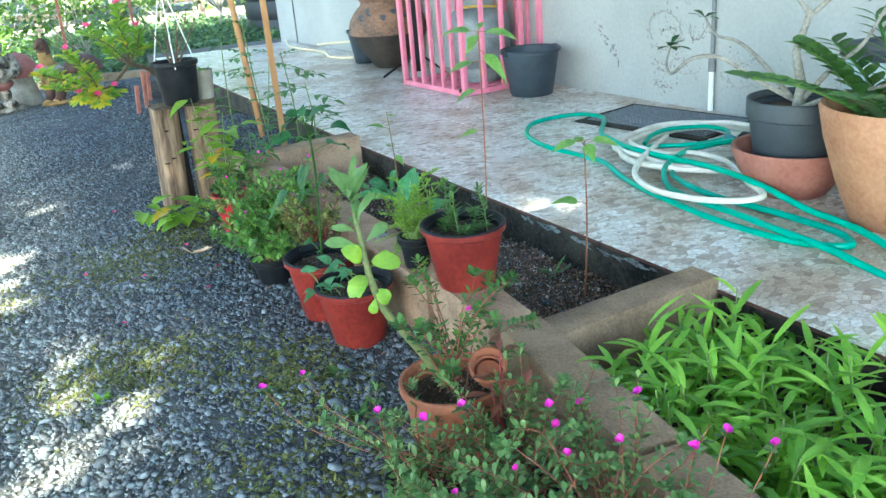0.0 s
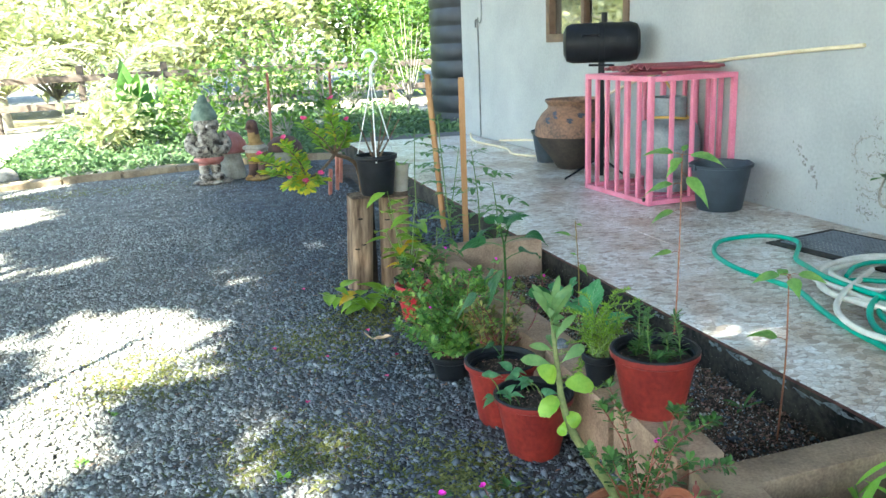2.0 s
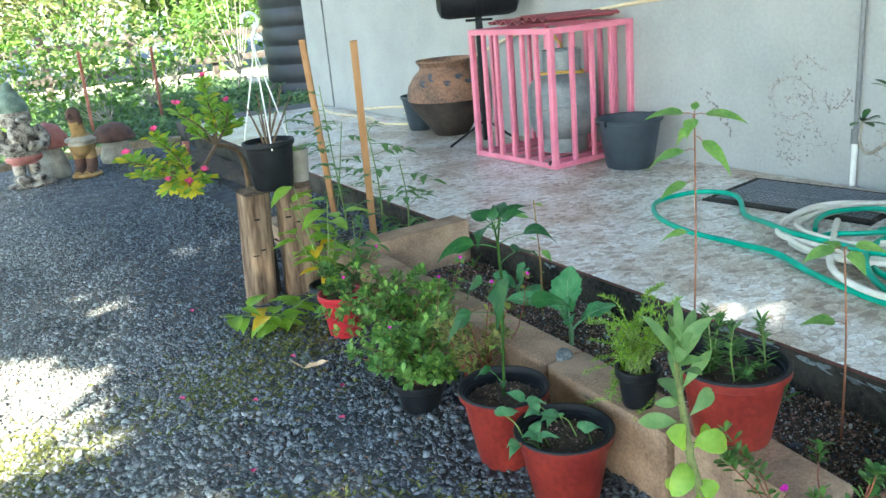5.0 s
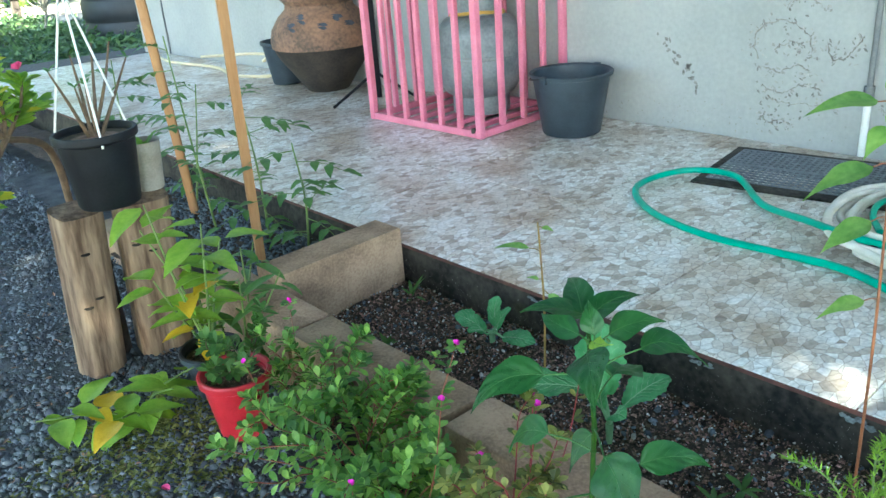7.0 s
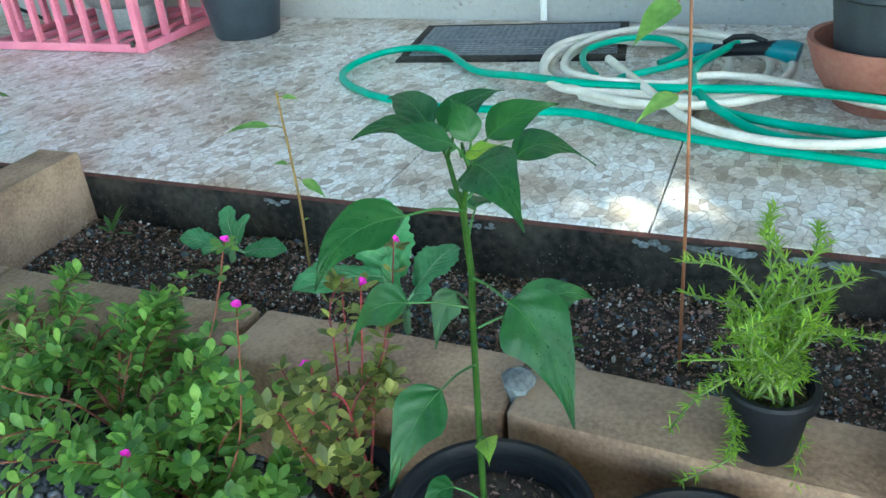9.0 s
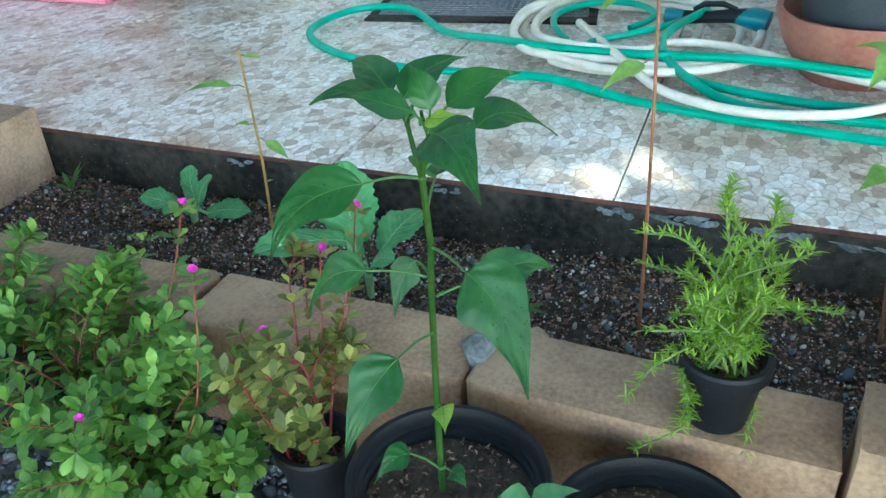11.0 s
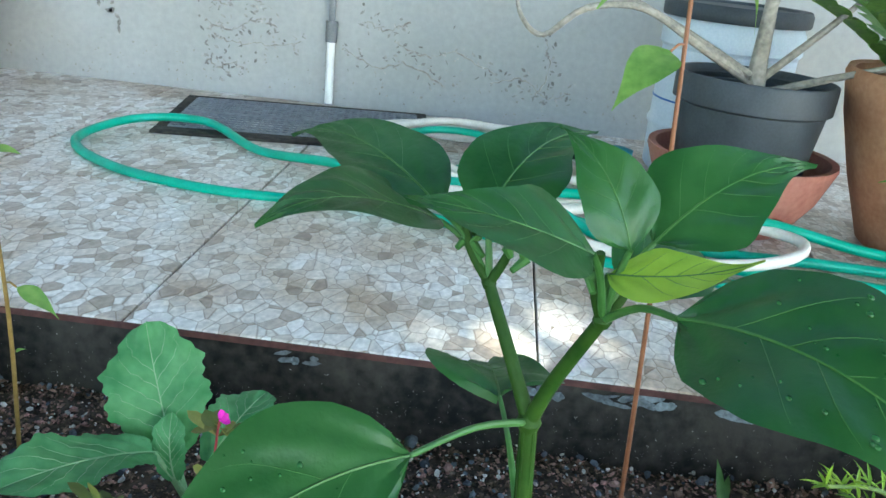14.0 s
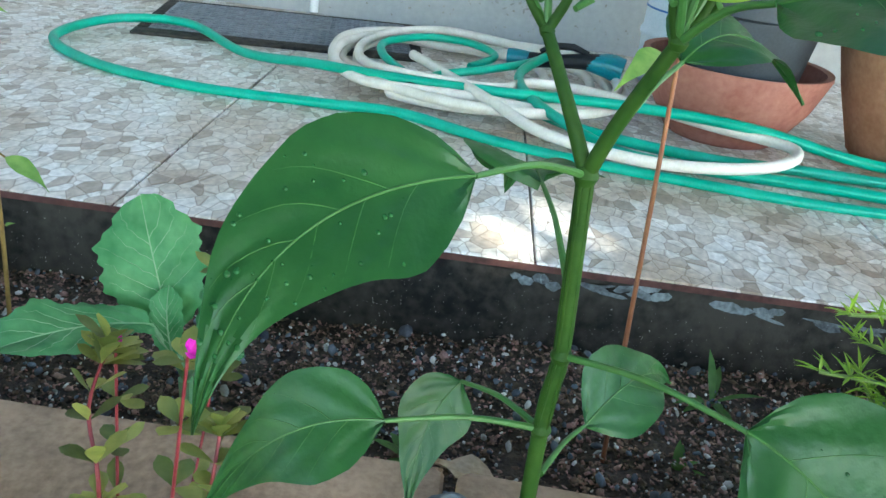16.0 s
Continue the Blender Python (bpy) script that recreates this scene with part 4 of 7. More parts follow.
# black bucket by the cage
bk = thing("bucket", (3.02, 4.30, TZ), "black rubber builder's bucket standing on the tiles", "bucket")
part("body", MB().lathe([(0, 0), (0.125, 0), (0.13, 0.006), (0.172, 0.255), (0.184, 0.258), (0.186, 0.272), (0.18, 0.276), (0.168, 0.268), (0.126, 0.02), (0, 0.018)], 40), "bucket", bk)
part("handle", MB().tube([(0.183 * math.cos(a), 0.183 * math.sin(a), 0.27 - 0.035 * math.sin(a)) for a in [math.pi * i / 18 for i in range(19)]], 0.0035, 6), "black", bk, "thin wire handle folded down")
for s in (-1, 1):
    part("lug", MB().box((s * 0.186, 0, 0.262), (0.02, 0.03, 0.034), 0.005), "bucket", bk)

# clay water jar and the bucket behind it
jar = thing("clay_jar", (3.02, 6.20, TZ), "large round earthenware jar, blackish below", "jar")
# the half below the belly has its own darker colour
part("body", MB().lathe([(0, 0), (0.13, 0), (0.145, 0.01), (0.21, 0.11), (0.29, 0.22), (0.335, 0.31)], 44, wob=0.012), "blackish_brown", jar, "blackish lower half")
part("shoulder", MB().lathe([(0.335, 0.31), (0.34, 0.36), (0.325, 0.43), (0.275, 0.51), (0.225, 0.56), (0.22, 0.585), (0.235, 0.61), (0.25, 0.625), (0.245, 0.64), (0.225, 0.635), (0.205, 0.60), (0.205, 0.56), (0.27, 0.45), (0.30, 0.36)], 44, wob=0.01), "urn", jar, "orange-brown clay shoulder and rim")
paint = MB()
for k in range(5):
    a = 3.35 + 0.32 * k + rnd(-0.05, 0.05)
    for q in range(3):
        r = 0.312
        p = Vector((r * math.cos(a), r * math.sin(a), 0.462 + (k % 2) * 0.05 + 0.012 * q))
        paint.leaf(p, (-math.sin(a), math.cos(a), rnd(-0.4, 0.1)), (math.cos(a), math.sin(a), 0.5), rnd(0.05, 0.08), 0.025, "obov", 0, -0.2, 4)
part("painted_leaf", paint, "jar_paint", jar, "faded blue painted leaves")
jar.matrix_basis = jar.matrix_basis @ Matrix.Diagonal((0.91, 0.91, 0.87, 1))
b2 = thing("bucket", (3.0, 6.62, TZ), "black plastic pot standing behind the clay jar", "bucket")
part("body", MB().lathe(pot_profile(0.10, 0.145, 0.27), 32), "bucket", b2)

# barrel barbecue on a stand
bq = thing("barrel_barbecue", (2.96, 5.64, TZ), "black painted steel barrel barbecue on a single post with splayed feet", "barbecue", rz=-28)
R, HL, ZB = 0.14, 0.275, 0.985
rot = Matrix.Rotation(math.pi / 2, 4, "Y")
mb = MB().lathe([(0, -HL), (0.08, -HL + 0.004), (0.125, -HL + 0.025), (R, -HL + 0.07), (R, -0.02), (R + 0.004, -0.018), (R + 0.004, 0.018), (R, 0.02), (R, HL - 0.07), (0.125, HL - 0.025), (0.08, HL - 0.004), (0, HL)], 40)
mb.v = [tuple(rot @ Vector(v) + Vector((0, 0, ZB))) for v in mb.v]
part("barrel", mb, "black", bq)
part("chimney", MB().lathe([(0.018, ZB + 0.13), (0.022, ZB + 0.13), (0.022, ZB + 0.21), (0.018, ZB + 0.21), (0.018, ZB + 0.13)], 16, (0.02, 0.02, 0)), "black", bq)
part("lid_handle", MB().tube([(-0.13, -0.135, ZB + 0.05), (-0.13, -0.17, ZB + 0.06), (-0.02, -0.17, ZB + 0.06), (-0.02, -0.135, ZB + 0.05)], 0.007, 8), "black", bq)
part("hinge", MB().box((0.08, -0.145, ZB + 0.02), (0.05, 0.012, 0.035), 0.002).box((0.19, -0.145, ZB + 0.02), (0.03, 0.012, 0.035), 0.002), "black", bq)
part("post", MB().box((0, 0, (ZB - 0.13) / 2 + 0.02), (0.045, 0.045, ZB - 0.13), 0.003), "black", bq)
part("crossbar", MB().tube([(-0.09, -0.03, ZB - 0.155), (0.09, -0.03, ZB - 0.16)], 0.008, 8), "black", bq)
for a in (200, 320, 80):
    part("foot", MB().tube([(0, 0, 0.16), (0.28 * math.cos(radians(a)), 0.28 * math.sin(radians(a)), 0.01)], 0.008, 8), "black", bq)

# cream hose lying along the wall, and a cream pole on it
solid("cream_hose", MB().tube([(wall_x(9.0) - 0.03, 9.0, TZ + 0.012), (2.95, 8.3, TZ + 0.012), (3.0, 7.6, TZ + 0.012), (2.9, 7.15, TZ + 0.012), (3.05, 6.8, TZ + 0.03), (wall_x(7.2) - 0.02, 7.2, TZ + 0.10), (wall_x(8.2) - 0.02, 8.2, TZ + 0.012)], 0.011, 8, 6), "cream", "thin cream garden hose lying along the wall", "hose")
solid("wall_pipe", MB().tube([(wall_x(3.6) - 0.014, 3.60, 1.11), (wall_x(4.1) - 0.014, 4.15, 1.075), (wall_x(4.7) - 0.014, 4.7, 1.03), (wall_x(5.2) - 0.02, 5.2, 0.97), (wall_x(5.8) - 0.05, 5.75, 0.84), (wall_x(6.5) - 0.03, 6.5, 0.60), (wall_x(7.0) - 0.02, 7.0, 0.36), (wall_x(7.3) - 0.015, 7.3, 0.22)], 0.011, 10, 6), "cream", "cream plastic pipe sloping along the house wall", "pipe")
cab = MB()
cab.tube([(wall_x(8.65) - 0.006, 8.65, 1.9), (wall_x(8.65) - 0.006, 8.65, 1.45), (wall_x(8.68) - 0.02, 8.7, 1.40), (wall_x(8.7) - 0.006, 8.75, 1.45)], 0.006, 6, 5)
cab.tube([(wall_x(8.8) - 0.006, 8.82, 1.35), (wall_x(8.8) - 0.02, 8.78, 1.42), (wall_x(8.75) - 0.008, 8.75, 1.3), (wall_x(8.75) - 0.008, 8.75, TZ)], 0.007, 6, 5)
solid("wall_cable", cab, "pipe_grey", "grey cable clipped down the house wall", "cable")

# downpipe by the drain
dp = thing("downpipe", (wall_x(3.15) - 0.02, 3.15, TZ), "thin grey and white plastic pipe down the wall", "pipe")
part("lower_pipe", MB().tube([(0, 0, 0.0), (0, 0, 0.20)], 0.0135, 14), "white_plastic", dp, "white plastic lower length")
part("joint", MB().tube([(0, 0, 0.20), (0, 0, 0.265)], 0.019, 14), "pipe_grey", dp)
part("upper_pipe", MB().tube([(0, 0, 0.265), (0, 0, 0.99)], 0.011, 14), "pipe_grey", dp)
part("tap_box", MB().box((-0.005, 0.0, 1.01), (0.035, 0.045, 0.05), 0.006).tube([(0, 0.02, 1.01), (-0.03, 0.05, 1.012), (-0.05, 0.075, 0.985)], 0.010, 10).tube([(0, 0, 1.03), (0, 0, 1.055)], 0.007, 8).tube([(-0.005, -0.035, 1.058), (-0.005, 0.035, 1.058)], 0.006, 8), "pipe_grey", dp)

# drain covers: two plastic gratings
dr = thing("drain_cover", (3.01, 3.16, TZ), "black plastic drain gratings set beside the wall", "drain cover", rz=9)
part("drain_frame", MB().box((-0.225, 0, 0.0), (0.06, 0.76, 0.010), 0.002).box((0.215, 0, 0.0), (0.03, 0.76, 0.010), 0.002).box((0.01, 0.365, 0.0), (0.38, 0.03, 0.010), 0.002).box((0.01, -0.365, 0.0), (0.38, 0.03, 0.010), 0.002).box((0.01, 0.0, -0.010), (0.39, 0.70, 0.010), 0), "kerb", dr, "worn cement surround")
for sx in (-0.095, 0.105):
    g = MB()
    W, L = 0.185, 0.69
    for i in range(31):
        g.box((sx, -L / 2 + L * i / 30, 0.0035), (W, 0.0075, 0.003), 0)
    for i in range(8):
        g.box((sx - W / 2 + W * i / 7, 0, 0.004), (0.008 if 0 < i < 7 else 0.012, L, 0.004), 0)
    part("grating", g, "grating", dr, smooth=False)

# hoses
H0 = TZ + 0.010


def hose(name, run, material, label, r=0.0115):
    """A hose along a run of (x, y, lift) places."""
    return solid(name, MB().tube([(x, y, H0 + z) for x, y, z in run], r, 10, 8), material, label, "hose", "hoses on the terrace")


hose("green_hose", [(2.1, 1.1, 0), (2.17, 1.35, 0), (2.24, 1.58, 0.024), (2.28, 1.80, 0.03), (2.31, 2.02, 0.06), (2.36, 2.28, 0.06), (2.37, 2.55, 0.05), (2.39, 2.76, 0.045), (2.48, 2.97, 0.03), (2.60, 3.17, 0.004), (2.78, 3.37, 0.016), (2.74, 3.55, 0.012), (2.53, 3.605, 0), (2.35, 3.43, 0),
                    (2.27, 3.18, 0), (2.275, 2.93, 0), (2.25, 2.75, 0.01), (2.18, 2.55, 0), (2.12, 2.35, 0), (2.085, 2.15, 0), (2.06, 1.95, 0), (2.07, 1.72, 0), (2.12, 1.58, 0.006), (2.19, 1.57, 0), (2.24, 1.68, 0), (2.24, 1.90, 0.006), (2.22, 2.14, 0.012), (2.28, 2.38, 0.02), (2.42, 2.50, 0.02)],
     "hose_g", "green rubber garden hose lying in loose loops on the tiles")
hose("green_hose", [(2.73, 2.41, 0.075), (2.66, 2.45, 0.07), (2.53, 2.50, 0.06), (2.40, 2.49, 0.05), (2.27, 2.42, 0.036), (2.18, 2.30, 0.012), (2.14, 2.12, 0.012), (2.12, 1.95, 0.016), (2.08, 1.75, 0.022), (2.06, 1.58, 0.022), (2.05, 1.40, 0), (2.0, 1.2, 0)],
     "hose_g", "green rubber hose running out from the spray gun")
white = []
for k, (cx, cy, rx, ry, tilt) in enumerate(((2.73, 2.67, 0.25, 0.24, 0.4), (2.70, 2.63, 0.325, 0.30, 0.9), (2.67, 2.61, 0.36, 0.34, 0.2), (2.66, 2.60, 0.385, 0.355, 0.5), (2.67, 2.58, 0.345, 0.31, 0.6))):
    for q in range(12):
        a = 2 * math.pi * q / 12 + 2.4
        u, v = rx * math.cos(a), ry * math.sin(a)
        f = (q / 12)
        white.append((cx + u * math.cos(tilt) - v * math.sin(tilt) + 0.012 * math.sin(5 * a + k), cy + u * math.sin(tilt) + v * math.cos(tilt), 0.007 * k + 0.007 * f + 0.008 * (1 + math.sin(3 * a + 2 * k))))
white += [(2.40, 2.56, 0.05), (2.48, 2.48, 0.052), (2.50, 2.36, 0.048), (2.44, 2.22, 0.045), (2.345, 2.09, 0.045), (2.29, 1.985, 0.045), (2.24, 1.945, 0.045), (2.17, 1.98, 0.04), (2.10, 2.09, 0.036), (2.075, 2.27, 0.034), (2.15, 2.45, 0.036), (2.28, 2.56, 0.05), (2.45, 2.66, 0.05), (2.62, 2.76, 0.05)]
hose("white_hose", white, "hose_w", "off-white garden hose coiled on the tiles")
hose("short_green_hose", [(2.40, 2.70, 0.035), (2.46, 2.69, 0.045), (2.53, 2.59, 0.055), (2.62, 2.50, 0.06), (2.68, 2.44, 0.07)], "hose_g", "short green hose joining the coupling and the spray gun", 0.010)
hose("short_green_hose", [(2.50, 2.77, 0.035), (2.60, 2.83, 0.045), (2.72, 2.84, 0.05), (2.85, 2.75, 0.05), (2.85, 2.63, 0.05), (2.75, 2.56, 0.045), (2.66, 2.62, 0.03)], "hose_g", "short green hose end tangled in the white coil", 0.010)
gun = thing("hose_gun", (2.70, 2.40, TZ + 0.055), "teal and black hose spray gun lying on the coil", "spray gun", rz=-104)
part("barrel", MB().tube([(-0.12, 0, 0.01), (-0.06, 0, 0.012), (0.0, 0, 0.02), (0.06, 0, 0.03), (0.10, 0.0, 0.032)], [0.018, 0.019, 0.017, 0.02, 0.024], 14), "black", gun, "black grip")
part("nozzle", MB().tube([(0.07, 0, 0.03), (0.12, 0, 0.03), (0.135, 0, 0.028), (0.16, 0, 0.024)], [0.02, 0.03, 0.032, 0.03], 18), "teal", gun, "teal spray head")
part("connector", MB().tube([(-0.13, 0, 0.008), (-0.115, 0, 0.01), (-0.07, 0, 0.012)], [0.022, 0.022, 0.018], 14), "teal", gun, "teal hose connector")
part("trigger", MB().tube([(-0.05, 0, 0.036), (-0.02, 0, 0.055), (0.03, 0, 0.06), (0.07, 0, 0.05)], [0.006, 0.009, 0.009, 0.006], 8), "black", gun)
cn = thing("hose_connector", (2.40, 2.715, TZ + 0.03), "teal plastic hose coupling", "hose coupling", rz=140)
part("sleeve", MB().tube([(-0.035, 0, 0.01), (-0.015, 0, 0.01), (0.0, 0, 0.01), (0.03, 0, 0.01)], [0.021, 0.023, 0.019, 0.018], 16), "teal", cn)
part("collar", MB().tube([(0.03, 0, 0.01), (0.045, 0, 0.01)], 0.015, 14), "black", cn)


def pinnate(mb, base, way, L, n, lw, ll, curve=0.6):
    """A frond: a curved rib with pairs of leaflets."""
    base, d = Vector(base), Vector(way).normalized()
    side = d.cross(UP).normalized()
    pts = [base]
    for i in range(n):
        dd = (d - UP * curve * (i / n)).normalized()
        pts.append(pts[-1] + dd * L / n)
        for s in (-1, 1):
            w = (side * s * 0.9 + dd * 0.7 + UP * 0.15).normalized()
            mb.leaf(pts[-1], w, UP + dd * 0.2, ll * (1 - 0.35 * abs(i / n - 0.4)) * rnd(0.85, 1.1), lw, "lance", 0.15, 0.3, 4)
    return pts


# potted desert rose in a clay saucer
bowl = thing("clay_saucer", (2.50, 2.03, TZ), "wide red-brown clay saucer under the black pot", "saucer")
part("dish", MB().lathe([(0, 0), (0.115, 0), (0.125, 0.006), (0.18, 0.09), (0.208, 0.165), (0.207, 0.174), (0.192, 0.172), (0.168, 0.10), (0.11, 0.03), (0, 0.028)], 44, wob=0.008), "bowl", bowl)
dp2 = thing("desert_rose", (2.51, 2.03, TZ + 0.03), "desert rose shrub with bare grey branches in a black plastic pot", "potted plant")
part("pot", MB().lathe(pot_profile(0.125, 0.165, 0.31, 0.012, 0.006, 0.06), 40), "rubber", dp2)
part("soil", soil_disc(0.15, 0.26), "soil", dp2)
tr = MB()
tr.tube([(0, 0.0, 0.25), (0.01, 0.0, 0.34), (-0.02, 0.01, 0.46), (0.0, -0.02, 0.60)], [0.026, 0.018, 0.014, 0.010], 12)
br = [[(0.0, 0, 0.29), (-0.05, 0.14, 0.36), (-0.08, 0.28, 0.43), (-0.10, 0.40, 0.42), (-0.12, 0.48, 0.36), (-0.10, 0.53, 0.39), (-0.06, 0.55, 0.45)],
      [(-0.02, 0.02, 0.31), (0.05, 0.20, 0.40), (0.10, 0.36, 0.46), (0.14, 0.50, 0.47), (0.18, 0.60, 0.53)],
      [(0.01, -0.01, 0.30), (0.0, -0.12, 0.42), (0.03, -0.20, 0.50), (0.02, -0.28, 0.64)],
      [(0.0, -0.01, 0.27), (-0.05, -0.15, 0.33), (-0.07, -0.30, 0.38), (-0.05, -0.42, 0.42)],
      [(0.0, -0.02, 0.58), (-0.04, 0.03, 0.68), (-0.05, 0.06, 0.76)], [(0.0, -0.02, 0.58), (0.06, -0.1, 0.68), (0.05, -0.18, 0.78)]]
for b in br:
    tr.tube(b, [0.010, 0.004], 8, 5)
part("branch", tr, "bark", dp2, "pale grey knotted branches")
lv = MB()
for b in br:
    for _ in range(9):
        lv.leaf(b[-1], around(rnd(-0.1, 0.7)), UP, rnd(0.05, 0.09), 0.026, "obov", 0.2, 0.4, 5)
part("leaf", lv, "leaf_dark", dp2)
fl = MB()
for k in range(3):
    c = Vector(br[4][-1]) + Vector((rnd(-0.03, 0.03), rnd(-0.03, 0.03), 0.02 * k))
    for q in range(5):
        a = q * 1.257 + k
        fl.leaf(c, (math.cos(a), math.sin(a), 0.35), UP, 0.04, 0.03, "round", 0.2, 0.3, 4)
part("flower", fl, "rose", dp2, "pink five-petalled flowers")

# large clay pot with a fern-like plant
cp = thing("clay_pot", (2.46, 1.60, TZ), "large flared terracotta pot with a chipped rim", "plant pot")
part("body", MB().lathe([(0, 0), (0.13, 0), (0.14, 0.01), (0.19, 0.14), (0.235, 0.28), (0.255, 0.37), (0.25, 0.385), (0.235, 0.38), (0.215, 0.30), (0, 0.28)], 44, wob=0.022), "clay", cp)
part("soil", soil_disc(0.21, 0.30), "soil", cp)
zz = MB()
for k in range(13):
    a = 2.4 * k
    zz.tube(pinnate(zz, (0.07 * math.cos(a), 0.07 * math.sin(a), 0.3), Vector((math.cos(a), math.sin(a), rnd(0.5, 1.8))), rnd(0.32, 0.5), 10, 0.046, 0.10, 0.5), 0.006, 6)
part("frond", zz, "leaf", cp, "glossy green fronds")

# blue and white drum behind the pots
dm = thing("drum", (2.98, 1.98, TZ), "pale blue plastic drum with a dark lid ring", "drum")
part("body", MB().lathe([(0, 0), (0.165, 0), (0.175, 0.012), (0.178, 0.12), (0.184, 0.13), (0.184, 0.14), (0.178, 0.15), (0.178, 0.34), (0.186, 0.35), (0.186, 0.40), (0.175, 0.42), (0, 0.42)], 40), "drum", dm)
part("lid", MB().lathe([(0, 0.421), (0.19, 0.421), (0.193, 0.426), (0.193, 0.45), (0.186, 0.462), (0.16, 0.462), (0.155, 0.455), (0, 0.455)], 40), "rubber", dm, "dark grey lid")
part("label", MB().lathe([(0.1795, 0.20), (0.1795, 0.205)], 40), "drum_blue", dm, "thin blue printed line")


# ---- pots and plants along the bed ----
LEAF_SHAPE = ([0, 0.03, 0.08, 0.15, 0.24, 0.34, 0.46, 0.6, 0.74, 0.87, 0.95, 1], [0.03, 0.28, 0.60, 0.86, 0.99, 0.98, 0.82, 0.57, 0.33, 0.13, 0.05, 0.012])


def blade(mb, base, tip, up, W, bulge=0.02, kind="ovate", seg=12, cross=3, fold=0.2, wave=0.0, rib=None, rr=0.0014, mid=None, pucker=0.0):
    """A leaf blade between two places, bent through mid or arched by bulge towards up; rib collects its raised midrib and side veins."""
    a, b, u = Vector(base), Vector(tip), Vector(up)
    d = (b - a).normalized()
    u = (u - d * u.dot(d)).normalized()
    bend = 2 * Vector(mid) - (a + b) / 2 if mid is not None else a.lerp(b, 0.5) + u * 2 * bulge
    cols = 2 * cross + 1
    vs, fs, centre = [], [], []
    ph = rnd(0, 6)
    for i in range(seg + 1):
        t = i / seg
        p = a * (1 - t) ** 2 + bend * 2 * t * (1 - t) + b * t * t
        way = ((bend - a) * (1 - t) + (b - bend) * t).normalized()
        uu = (u - way * u.dot(way)).normalized()
        s = way.cross(uu)
        centre.append(p)
        w = {"ovate": np.interp(t, *LEAF_SHAPE), "lance": math.sin(math.pi * t) ** 0.85, "round": math.sin(math.pi * t) ** 0.55, "obov": math.sin(math.pi * t ** 1.6) ** 0.7, "cabb": math.sin(math.pi * (0.06 + 0.94 * t) ** 1.15) ** 0.55 * (1 + 0.05 * math.sin(23 * t + ph) + 0.05 * math.sin(61 * t + ph))}[kind]
        w = max(w, 0.012) * W / 2
        for k in range(cols):
            q = (k - cross) / cross
            z = (abs(q) - 0.35 * q * q) * fold * w + wave * W * abs(q) * math.sin(9 * t + ph + 1.5 * q) + pucker * W * math.sin(min(abs(q), 1) * math.pi) * math.sin(26 * (t - 0.35 * abs(q)))
            vs.append(p + s * (q * w * (1 + 0.03 * math.sin(19 * t + ph + 3 * q))) + uu * z)
    for i in range(seg):
        for k in range(cols - 1):
            fs.append((i * cols + k, i * cols + k + 1, (i + 1) * cols + k + 1, (i + 1) * cols + k))
    mb.add(vs, fs)
    if rib is not None:
        rib.tube([p + u * rr * 0.5 for p in centre], [rr * (1.1 - 0.8 * i / seg) for i in range(seg + 1)], 5)
        step = max(2, seg // 7)
        for i in range(step, int(seg * 0.72), step):
            for sgn in (-1, 1):
                line = []
                for q in range(cross):
                    j = min(i + round(q * seg / 26) + (sgn > 0) * (step // 2), seg)
                    line.append(Vector(vs[j * cols + cross + sgn * q]) + u * rr * 0.3)
                rib.tube(line, [rr * 0.36, rr * 0.10], 4)
    return vs


def potted(name, loc, label, r0, r1, h, material, rimmat="black", tilt=0.0):
    t = thing(name, loc, label, "potted plant")
    if tilt:
        t.matrix_basis = at(*loc, tilt, 0, 0)
    prof = pot_profile(r0, r1, h)
    part("pot", MB().lathe(prof[:6], 36, caps=(True, False)), material, t)
    part("rim", MB().lathe(prof[5:], 36, caps=(False, True)), rimmat, t, "dark rolled rim and inside")
    part("soil", soil_disc(r1 * 0.90, h * 0.80), "soil", t)
    c = MB()
    crumbs(c, r1 * 0.86, h * 0.81, 260, 0.0045)
    part("soil_crumb", c, "crumb", t, smooth=False)
    return t


def flower(mb, c, r, up=UP, n=5):
    u = Vector(up).normalized()
    s = u.orthogonal().normalized()
    o = u.cross(s)
    for q in range(n):
        a = 2 * math.pi * q / n + rnd(-0.1, 0.1)
        mb.leaf(c, s * math.cos(a) + o * math.sin(a) + u * rnd(0.5, 1.6), u, r * rnd(0.85, 1.1), r * 0.8, "obov", 0.3, rnd(-0.3, 0.4), 5)


